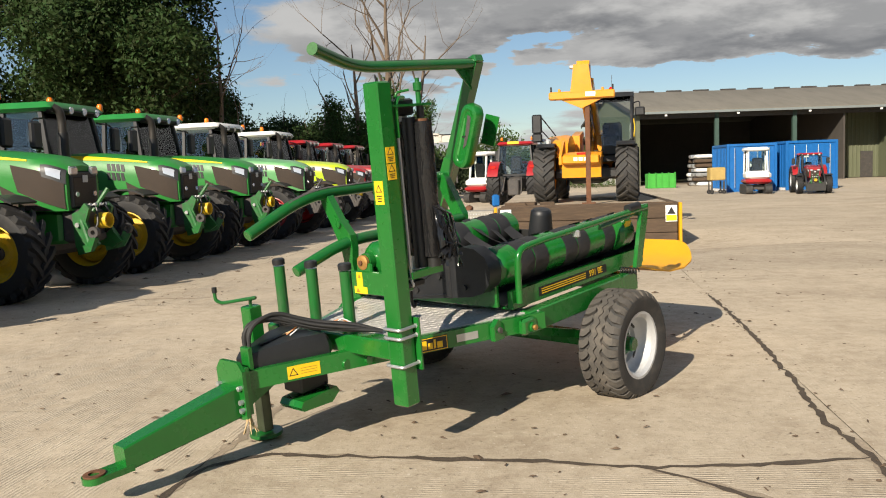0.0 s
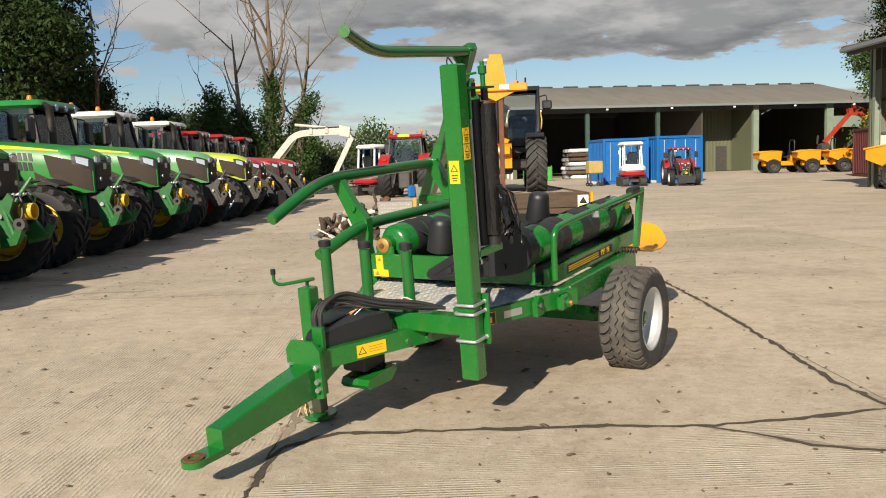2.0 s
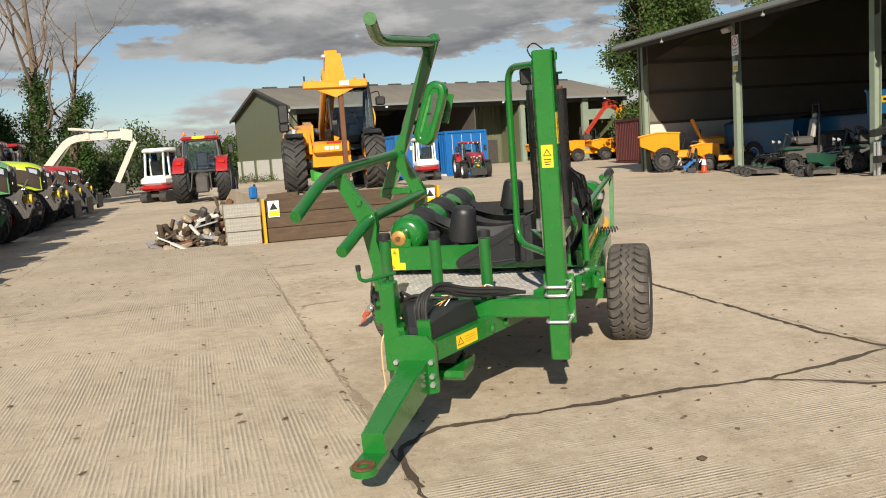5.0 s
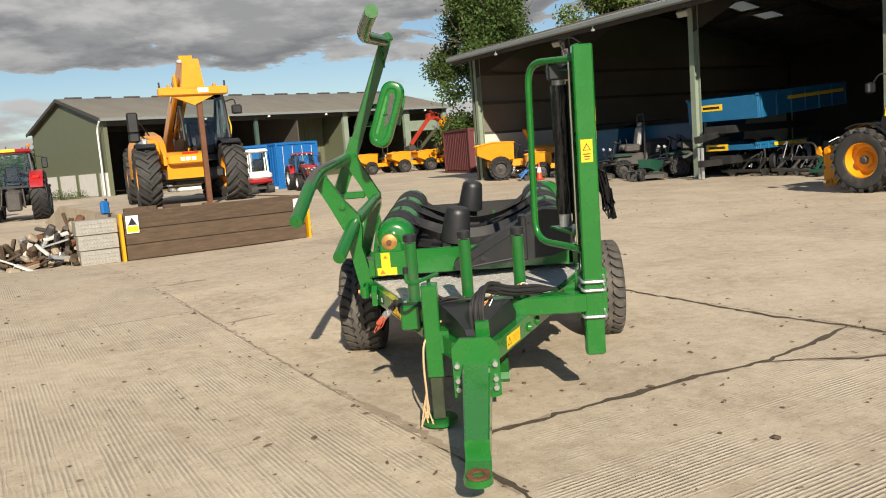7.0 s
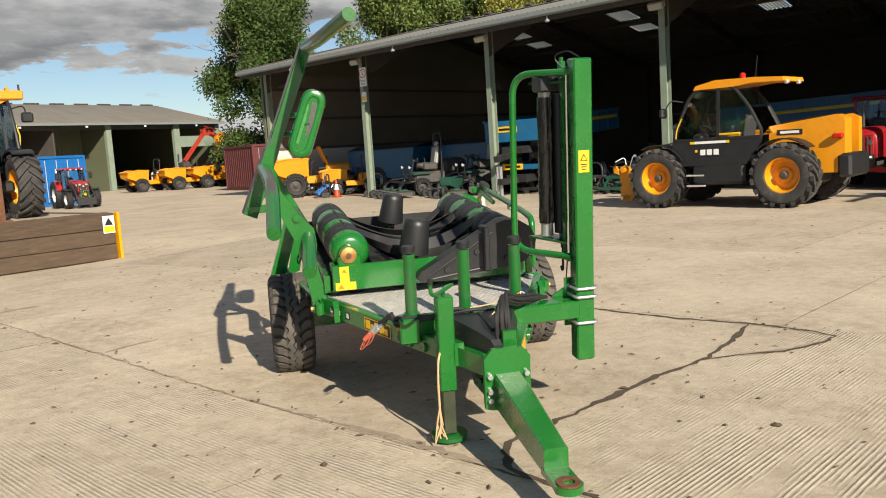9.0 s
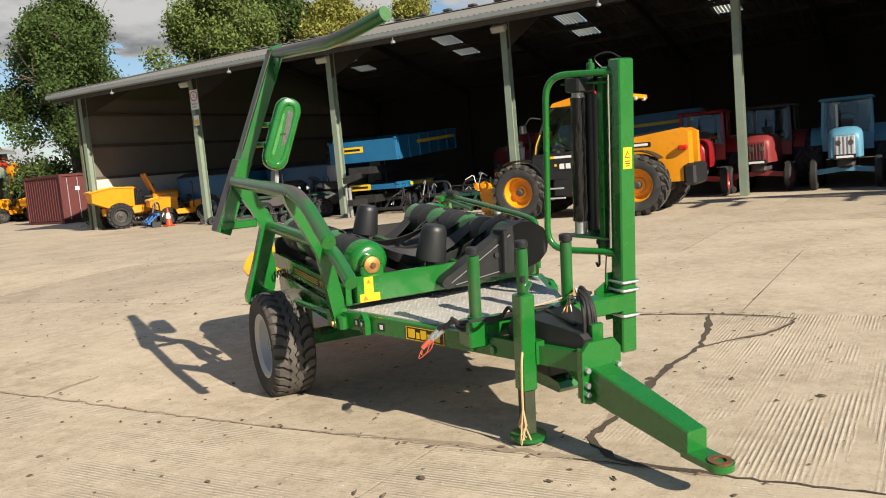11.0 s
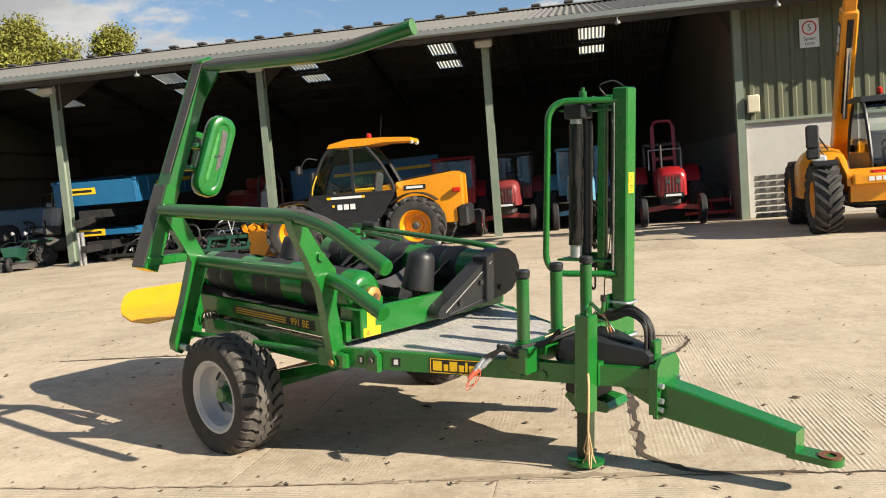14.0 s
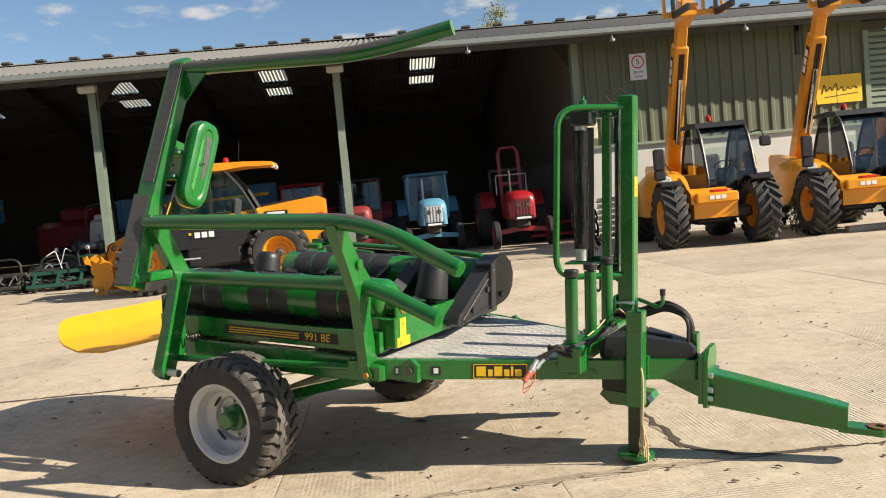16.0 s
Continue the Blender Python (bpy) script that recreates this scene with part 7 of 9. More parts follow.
    part("lower_door", M().prism([(0.70, 0.85), (2.14, 0.85), (2.26, 1.22), (2.20, 1.36), (0.40, 1.36), (0.42, 1.28)], "y", y1 - 0.05, y1 + 0.03), BLACK, c)
    part("cab_floor", M().box((1.35, 0.5, 0.95), (1.7, 0.9, 0.12)), BLACK, c)
    part("inner_side", M().prism([(0.60, 0.95), (2.2, 0.95), (2.2, 1.4), (0.5, 1.4)], "y", y0 - 0.02, y0 + 0.02), BLACK, c)
    part("rail", M().sweep([(0.42, y1 + 0.02, 1.38), (2.2, y1 + 0.02, 1.38)], 0.03, square=(0.04, 0.05)), BLACK, c)
    mk = part("maker_mark", M().box((1.42, y1 + 0.036, 1.12), (0.56, 0.006, 0.16)), INK, c)
    if mark:
        for k in range(3):
            part("mark_block", M().box((1.58 - 0.14 * k, y1 + 0.041, 1.12), (0.105, 0.005, 0.11)), STICKER_W, mk)
        part("mark_block", M().box((1.72, y1 + 0.041, 1.15), (0.05, 0.005, 0.05)), STICKER, mk)
        part("mark_block", M().box((1.42, y1 + 0.041, 1.315), (0.66, 0.005, 0.05)), STICKER_W, mk)
        part("mark_block", M().box((1.80, y1 + 0.042, 1.315), (0.10, 0.005, 0.05)), STICKER, mk)
        part("mark_block", M().box((1.06, y1 + 0.042, 1.315), (0.07, 0.005, 0.05)), STICKER, mk)
    for yy in (y0, y1 + 0.005):
        pane(c, [(2.18, yy, 1.40), (2.08, yy, 1.74), (1.84, yy, 2.22), (1.60, yy, 2.36), (1.29, yy, 2.36), (1.29, yy, 1.40)], "door_glass")
        pane(c, [(1.24, yy, 1.40), (1.24, yy, 2.36), (0.98, yy, 2.36), (0.64, yy, 1.93), (0.42, yy, 1.42)], "side_glass")
    pane(c, [(2.26, y0, 1.22), (2.26, y1, 1.22), (2.10, y1, 1.72), (2.10, y0, 1.72)], "windscreen")
    pane(c, [(2.10, y0, 1.72), (2.10, y1, 1.72), (1.86, y1, 2.22), (1.86, y0, 2.22)], "windscreen")
    pane(c, [(1.86, y0, 2.22), (1.86, y1, 2.22), (1.62, y1, 2.40), (1.62, y0, 2.40)], "roof_glass")
    pane(c, [(0.36, y0, 1.42), (0.36, y1, 1.42), (0.62, y1, 1.95), (0.62, y0, 1.95)], "rear_window")
    part("roof", M().prism([(1.75, 2.36), (1.70, 2.44), (1.30, 2.52), (0.50, 2.50), (-0.02, 2.46), (-0.04, 2.38), (0.55, 2.40), (0.95, 2.36)] if roof_mat is None else [(1.78, 2.34), (1.70, 2.44), (1.30, 2.47), (0.62, 2.45), (0.58, 2.38)], "y", y0 - 0.04, y1 + 0.04), roof_mat or ORANGE, c)
    for yy in (0.2, 0.8):
        part("work_lamp", M().box((-0.02, yy, 2.37), (0.08, 0.10, 0.09), bev=0.02), LAMP, c)
    part("beacon", M().lathe([(0.05, 0), (0.06, 0.02), (0.055, 0.10), (0.03, 0.13), (0.001, 0.13)], (0.95, 0.5, 2.51), "z", 12), REDLENS, c)
    part("aerial", M().cyl((0.7, 0.5, 2.5), (0.65, 0.5, 2.95), 0.006, seg=5), BLACK, c)
    part("seat", M().box((1.1, 0.5, 1.15), (0.5, 0.48, 0.14), bev=0.05), BLACK, c)
    part("seat_back", M().box((0.85, 0.5, 1.5), (0.14, 0.46, 0.62), (0, -10, 0), bev=0.06), SEATCLOTH, c)
    part("steering_wheel", M().lathe([(0.16, -0.012), (0.185, 0), (0.16, 0.012)], seg=20, axis="z", close=True), BLACK, c).matrix_basis = pose(1.72, 0.5, 1.55, 0, -35, 0)
    part("dash", M().box((1.85, 0.5, 1.25), (0.22, 0.4, 0.5), bev=0.05), BLACK, c)
    part("grab_handle", M().sweep(bend([(2.16, y1 + 0.04, 1.42), (2.12, y1 + 0.07, 1.6), (2.02, y1 + 0.04, 1.82)], 0.08), 0.014, 6), JYEL, c)
    part("door_handle", M().box((1.02, y1 + 0.04, 1.46), (0.42, 0.03, 0.05), bev=0.012), JYEL, c)
    mirror(t, (2.35, 1.16, 1.95), (2.0, 0.98, 2.15), False)
    mirror(t, (2.75, -1.05, 1.75), (2.2, -0.7, 1.5))
    mirror(t, (2.75, -1.05, 1.45), (2.4, -0.8, 1.4), False)
    part("head_lamp", M().box((2.5, -0.9, 1.35), (0.12, 0.24, 0.15), bev=0.04), LAMP, t)
    part("wiper", M().sweep([(2.25, 0.4, 1.3), (2.12, 0.55, 1.72)], 0.008, 5), BLACK, c)
    # boom, pivoted at the rear
    b = new("boom")
    b.parent = t
    b.matrix_basis = pose(-0.55, -0.20, 1.48, 0, -lift, 0)
    part("outer_boom", M().box((1.45, 0, 0.0), (3.3, 0.30, 0.36), bev=0.03), ORANGE, b)
    part("pivot", M().cyl((0, -0.3, 0), (0, 0.3, 0), 0.09, seg=16), DGREY, b)
    e = reach + 3.05
    part("inner_boom", M().box((e / 2 + 0.65, 0, 0.0), (e - 1.7, 0.22, 0.27), bev=0.02), ORANGE, b)
    part("boom_head", M().prism([(e - 0.35, 0.15), (e + 0.12, 0.02), (e + 0.2, -0.6), (e + 0.02, -0.72), (e - 0.18, -0.4), (e - 0.42, -0.14)], "y", -0.13, 0.13), ORANGE, b)
    part("boom_slot", M().box((1.95, 0, -0.183), (2.0, 0.12, 0.012)), BLACK, b)
    for k in (-0.03, 0.03):
        part("hose", M().cyl((1.0, k, -0.195), (2.95, k, -0.19), 0.012, seg=6), BLACK_STEEL, b)
    part("hose_tray", M().box((1.6, 0, 0.20), (2.8, 0.12, 0.05)), BLACK_STEEL, b)
    part("ram", M().cyl((0.9, 0, -0.3), (2.4, 0, -0.22), 0.05, seg=10), CHROME, b)
    for k in range(3):
        part("hose", M().sweep([(0.2, -0.06 + 0.06 * k, 0.23), (2.8, -0.06 + 0.06 * k, 0.23), (e - 0.3, -0.05 + 0.05 * k, 0.18)], 0.014, 6), BLACK, b)
    if mark:
        mk = part("maker_mark", M().box((2.2, 0.153, 0.02), (0.6, 0.006, 0.16)), INK, b)
        for k in range(3):
            part("mark_block", M().box((2.37 - 0.17 * k, 0.158, 0.02), (0.12, 0.004, 0.11)), STICKER_W, mk)
        mk = part("maker_mark", M().box((2.5, -0.153, 0.02), (0.66, 0.006, 0.18)), INK, b)
        for k in range(3):
            part("mark_block", M().box((2.68 - 0.19 * k, -0.158, 0.02), (0.15, 0.004, 0.13)), STICKER_W, mk)
    return t, b, e


def carriage(boom, e, lift, kind):
    """What hangs on the boom's head, set level."""
    c = new("carriage")
    c.parent = boom
    c.matrix_basis = pose(e + 0.1, 0, -0.62, 0, lift, 0)
    if kind == "low":
        for s in (1, -1):
            part("side_plate", M().prism([(-0.10, 0.05), (0.10, -0.22), (0.34, -0.22), (0.36, 0.10), (0.30, 0.16), (0.36, 0.24), (0.34, 0.56), (0.20, 0.62), (0.08, 0.48), (-0.06, 0.40)], "y", s * 0.44 - 0.03, s * 0.44 + 0.03), ORANGE, c)
            part("hook", M().prism([(0.30, 0.40), (0.42, 0.44), (0.46, 0.58), (0.38, 0.60), (0.34, 0.52)], "y", s * 0.56 - 0.03, s * 0.56 + 0.03), ORANGE, c)
            part("lock_pin", M().cyl((0.24, s * 0.36, -0.12), (0.24, s * 0.62, -0.12), 0.035, seg=10), CHROME, c)
        part("cross_tube", M().cyl((0.20, -0.60, 0.50), (0.20, 0.60, 0.50), 0.055, seg=14), ORANGE, c)
        part("cross_tube", M().cyl((0.20, -0.50, -0.12), (0.20, 0.50, -0.12), 0.05, seg=14), ORANGE, c)
        part("back_plate", M().box((0.06, 0, 0.16), (0.05, 0.84, 0.50), bev=0.01), ORANGE, c)
        part("boom_knuckle", M().prism([(-0.45, 0.30), (0.05, 0.30), (0.10, 0.62), (-0.10, 0.80), (-0.45, 0.78)], "y", -0.16, 0.16), ORANGE, c)
        part("crowd_ram", M().cyl((-0.35, 0, 0.62), (0.14, 0, 0.40), 0.05, seg=10), BLACK_STEEL, c)
        for k in (-0.1, 0.1):
            part("hose", M().sweep(bend([(-0.3, k, 0.72), (0.0, k * 1.6, 0.82), (0.12, k * 2, 0.55), (0.1, k * 2.4, 0.3)], 0.08), 0.014, 6), BLACK, c)
        part("beacon_lamp", M().box((-0.1, 0.3, 0.70), (0.10, 0.14, 0.10), bev=0.03), BLACK, c)
    elif kind == "forks":
        part("frame", M().box((0.12, 0, 0.35), (0.08, 1.25, 0.10), bev=0.01), ORANGE, c)
        part("frame", M().box((0.12, 0, -0.10), (0.08, 1.25, 0.10), bev=0.01), ORANGE, c)
        for y in (-0.58, -0.2, 0.2, 0.58):
            part("upright", M().box((0.12, y, 0.45), (0.07, 0.06, 1.15), bev=0.01), ORANGE, c)
        part("top_rail", M().box((0.12, 0, 1.0), (0.06, 1.25, 0.06), bev=0.01), ORANGE, c)
        for s in (1, -1):
            part("tine", M().sweep(bend([(0.2, s * 0.42, 0.6), (0.2, s * 0.42, -0.14), (1.25, s * 0.42, -0.18)], 0.05, 3), 0.03, square=(0.12, 0.05)), BLACK_STEEL, c)
    elif kind == "crossbar":
        part("crossbar", M().box((0.15, 0, 0.05), (0.22, 1.32, 0.16), bev=0.02), ORANGE, c)
        part("plate", M().prism([(-0.42, -0.03), (0.42, -0.03), (0.0, -0.22)], "x", 0.1, 0.2), ORANGE, c)
        part("white_label", M().box((0.265, 0.18, 0.06), (0.008, 0.2, 0.09)), STICKER_W, c)
        for y in (-0.62, 0.62):
            part("pin", M().cyl((0.15, y, 0.05), (0.15, y, 0.24), 0.018, seg=8), BLACK_STEEL, c)
        for y in (-0.45, -0.2, 0.42):
            part("hook", M().box((0.15, y, 0.15), (0.12, 0.05, 0.08), bev=0.01), ORANGE, c)
    return c


# handler parked before the open shed, boom low
LIFT = 3
t, b, e = telehandler(heading(13.15, 7.72, 91), "black and orange-yellow telescopic handler with its boom lowered", LIFT - 12, 1.1)
b.matrix_basis = pose(-0.55, -0.20, 1.48, 0, 6, 0)
carriage(b, e, -6, "low").matrix_basis = pose(e + 0.1, 0, -0.75, 0, -6, 0)
# two handlers in front of the white wall, booms raised
for x, y, d, lf in ((13.74, -1.15, 175, 61), (13.69, -4.15, 174, 60)):
    t, b, e = telehandler(heading(x, y, d), "orange-yellow telescopic handler with raised boom before a white wall", lf, 0.9, BLACK)
    b.location.y = 0.02
    carriage(b, e, lf, "forks")
# handler on the ramp, boom up and propped by a rusty post
t, b, e = telehandler(heading(1.70, 21.14, -95, 0.715), "orange-yellow telescopic handler on a ramp with a raised crossbar", 22, 0.95, BLACK)
cb = carriage(b, e, 22, "crossbar")
b.matrix_basis = pose(-0.35, 0.03, 1.42, 0, -22, 0)
cb.matrix_basis = pose(e + 0.14, 0, -0.85, 0, 22, 0)
part("head_plate", M().prism([(-0.22, 0.1), (0.22, 0.1), (0.15, 0.66), (-0.15, 0.66)], "x", 0.02, 0.26), ORANGE, cb)
part("head_lamp", M().box((0.15, -0.19, 0.62), (0.12, 0.1, 0.08), bev=0.02), LAMP, cb)
prop = thing("steel_prop", pose(1.49, 17.22, 0.72), "rusty brown steel prop standing on the ramp", "prop")
part("shaft", M().box((0, 0, 1.08), (0.10, 0.10, 2.14), bev=0.008), RUST, prop)
part("foot", M().box((0, 0, 0.02), (0.28, 0.22, 0.04), bev=0.006), RUST, prop)


# ---------------- old tractors in the shed
def old_tractor(m, label, mat, cab_mat=None, rim_mat=None, frame=False, slim=1.0):
    t = thing("vintage_tractor", m, label, "tractor")
    rim_mat = rim_mat or mat
    for s in (1, -1):
        wheel(t, (0, s * 0.76, 0.70), 0.70, 0.36, 0.36, rim_mat, 18)
        wheel(t, (1.95, s * 0.68, 0.36), 0.36, 0.17, 0.22, rim_mat, ribbed_tyre=True)
        pts = [(0.72 * math.cos(a), 0.70 + 0.75 * math.sin(a)) for a in [radians(25 + 15 * i) for i in range(10)]]
        pts2 = [(0.69 * math.cos(a), 0.70 + 0.72 * math.sin(a)) for a in [radians(25 + 15 * i) for i in range(10)]]
        part("mudguard", M().prism(pts + pts2[::-1], "y", min(s * 0.46, s * 0.84), max(s * 0.46, s * 0.84)), mat, t)
        part("headlamp", M().lathe([(0.001, 0.03), (0.055, 0.03), (0.065, 0.0), (0.05, -0.07), (0.001, -0.09)], (2.25, s * 0.12 * slim, 1.06), "x", 14), DGREY, t)
    part("gearbox", M().box((0.5, 0, 0.62), (1.4, 0.38, 0.44), bev=0.06), DGREY, t)
    part("engine", M().box((1.55, 0, 0.68), (1.1, 0.36, 0.4), bev=0.05), DGREY, t)
    part("front_axle", M().sweep([(1.95, -0.66, 0.40), (1.95, 0, 0.47), (1.95, 0.66, 0.40)], 0.05, square=(0.10, 0.12)), mat, t)
    rings = [[(x, -w, 0.72), (x, w, 0.72), (x, w, zt - 0.20), (x, w * 0.90, zt - 0.08), (x, w * 0.62, zt - 0.015), (x, 0, zt), (x, -w * 0.62, zt - 0.015), (x, -w * 0.90, zt - 0.08), (x, -w, zt - 0.20)] for x, w, zt in [(a_, b_ * slim, c_) for a_, b_, c_ in ((0.75, 0.31, 1.38), (1.2, 0.33, 1.42), (1.7, 0.34, 1.42), (2.08, 0.33, 1.38), (2.20, 0.30, 1.30), (2.24, 0.26, 1.22))]]
    b = part("bonnet", M().loft(rings), mat, t)
    part("grille", M().box((2.245, 0, 1.0), (0.03, 0.40 * slim, 0.44), bev=0.02), SILVER if cab_mat is LTBLUE else mat, b)
    for k in range(5):
        part("grille_bar", M().box((2.265, (-0.15 + 0.075 * k) * slim, 1.0), (0.02, 0.02, 0.40)), DGREY if cab_mat is not LTBLUE else SILVER, b)
    pl = part("number_plate", M().box((2.28, 0, 0.74), (0.012, 0.46, 0.11), bev=0.003), INK, t)
    part("plate_bar", M().box((2.288, 0, 0.74), (0.004, 0.36, 0.05)), STICKER_W, pl)
    part("exhaust", M().cyl((1.5, -0.18, 1.3), (1.5, -0.18, 1.95), 0.03, seg=8), SILVER if cab_mat is LTBLUE else DGREY, t)
    part("steering_wheel", M().lathe([(0.17, -0.012), (0.195, 0), (0.17, 0.012)], seg=18, axis="z", close=True), BLACK, t).matrix_basis = pose(0.62, 0, 1.42, 0, -30, 0)
    part("seat", M().box((0.05, 0, 1.05), (0.42, 0.44, 0.1), bev=0.04), BLACK, t)
    if cab_mat:
        cab_box(t, -0.42, 0.85, 0.55, 1.22, 2.05, cab_mat, cab_mat, rake=0.08, top=0.94, roof_t=0.07)
        part("lower_cab", M().prism([(0.5, 0.85), (0.86, 0.85), (0.86, 1.24), (0.5, 1.24)], "y", -0.56, 0.56), mat, t)
    if frame:
        for s in (1, -1):
            part("roll_bar", M().sweep([(-0.25, s * 0.45, 0.9), (-0.25, s * 0.45, 2.0)], 0.03, square=(0.07, 0.07)), DGREY, t)
            part("loader_mast", M().sweep([(0.55, s * 0.26, 0.8), (0.35, s * 0.26, 2.45)], 0.03, square=(0.10, 0.09)), REDDARK, t)
        part("roll_bar", M().box((-0.25, 0, 2.0), (0.07, 0.97, 0.07)), DGREY, t)
        part("mast_head", M().sweep(bend([(0.35, -0.26, 2.40), (0.33, -0.20, 2.58), (0.33, 0.20, 2.58), (0.35, 0.26, 2.40)], 0.06), 0.04, 8), REDDARK, t)
        part("mast_crossbar", M().box((0.46, 0, 1.62), (0.06, 0.52, 0.10), bev=0.01), REDDARK, t)
        part("windscreen_frame", M().sweep([(0.6, -0.4, 1.35), (0.6, -0.4, 1.85), (0.6, 0.4, 1.85), (0.6, 0.4, 1.35)], 0.02, 6), SILVER, t)
    return t


old_tractor(heading(17.75, 2.13, 180), "bright red vintage tractor with a tall loader mast", RED, frame=True)
old_tractor(heading(18.9, 4.35, 182), "light blue vintage tractor with a faded blue weather cab", LTBLUE, LTBLUE, DGREY, slim=1.08)
old_tractor(heading(19.2, 6.15, 178), "dull red vintage tractor with a grey frame cab", pbr("dull red paint", (0.22, 0.03, 0.03), 0.5, var=0.2), DGREY, slim=1.0)
old_tractor(heading(18.6, 7.75, 184), "red tractor with a white-roofed cab standing in the shed", RED, REDDARK)
# ================ other machines and stores round the yard
def box_vehicle_track(t, y, L, h=0.42, w=0.3):
    g = M()
    n = 24
    ring = []
    for i in range(n):
        a = 2 * math.pi * i / n
        ring.append(((L / 2 - h / 2) * (1 if math.cos(a) > 0 else -1) + h / 2 * math.cos(a), h / 2 + h / 2 * math.sin(a)))
    part("track", M().prism(ring, "y", y - w / 2, y + w / 2), RUBBER, t, "rubber track")
    for i in range(int(L / 0.12)):
        part("track_pad", M().box((-L / 2 + 0.1 + i * 0.12, y, h + 0.012), (0.07, w, 0.03)), RUBBER, t)


def mini_digger(m, label):
    t = thing("mini_digger", m, label, "digger")
    for y in (-0.42, 0.42):
        box_vehicle_track(t, y, 1.6)
    part("undercarriage", M().box((0, 0, 0.3), (0.9, 0.6, 0.2)), DGREY, t)
    part("skirt", M().box((-0.1, 0, 0.58), (1.35, 1.12, 0.22), bev=0.08), RED, t)
    part("body", M().box((-0.3, 0, 0.84), (0.95, 1.10, 0.42), bev=0.14), WHITE, t)
    c = cab_box(t, -0.5, 0.55, 0.42, 0.85, 1.95, WHITE, WHITE, rake=0.06, top=0.95)
    part("notice", M().box((0.55, 0.05, 1.35), (0.01, 0.22, 0.3)), STICKER_W, c)
    part("boom", M().sweep(bend([(0.6, -0.3, 0.7), (1.1, -0.3, 1.5), (1.7, -0.3, 1.0)], 0.2), 0.07, square=(0.12, 0.16)), WHITE, t)
    return t


mini_digger(heading(9.5, 40.0, 90), "small white and red tracked digger seen from behind")
mini_digger(heading(-2.95, 39.2, 60) @ Matrix.Scale(1.12, 4), "white and red digger cab standing behind a tractor")


def container(m, L, W, H, mat, label, ribs=True):
    t = thing("container", m, label, "container")
    part("body", M().box((0, 0, H / 2 + 0.06), (L, W, H - 0.12), bev=0.03), mat, t)
    for x in (-L / 2, L / 2):
        for y in (-W / 2, W / 2):
            part("corner_post", M().box((x, y, H / 2), (0.12, 0.12, H), bev=0.01), mat, t)
    for z in (0.07, H - 0.05):
        for y in (-W / 2, W / 2):
            part("rail", M().box((0, y, z), (L, 0.10, 0.12)), mat if z > 1 else STICKER_W if mat is BLUE else mat, t)
        for x in (-L / 2, L / 2):
            part("rail", M().box((x, 0, z), (0.10, W, 0.12)), mat, t)
    n = int(L / 0.28)
    for i in range(n):
        for y in (-W / 2, W / 2):
            part("rib", M().box((-L / 2 + 0.2 + i * (L - 0.4) / (n - 1), y, H / 2), (0.10, 0.05, H - 0.3), bev=0.01), mat, t)
    for k in range(4):
        part("lock_bar", M().cyl((-L / 2 - 0.06, -W * 0.36 + W * 0.24 * k, 0.2), (-L / 2 - 0.06, -W * 0.36 + W * 0.24 * k, H - 0.2), 0.02, seg=6), GALV, t)
    part("label", M().box((-L / 2 - 0.055, 0.3, H * 0.7), (0.01, 0.22, 0.2)), STICKER_W, t)
    return t


container(heading(9.85, 44.6, 94), 3.0, 2.3, 2.36, BLUE, "bright blue steel site store with white base rail")
container(heading(12.45, 45.4, 102), 4.0, 2.5, 2.42, BLUE, "bright blue steel site store with a small label")
container(heading(22.9, 41.5, 80), 4.0, 2.2, 2.45, MAROON, "rusty maroon shipping container")
tractor(heading(11.75, 39.9, -97), "small red tractor with a white-marked front loader", RED, RED, SILVER, loader=True, scale=0.66, beacons=False)


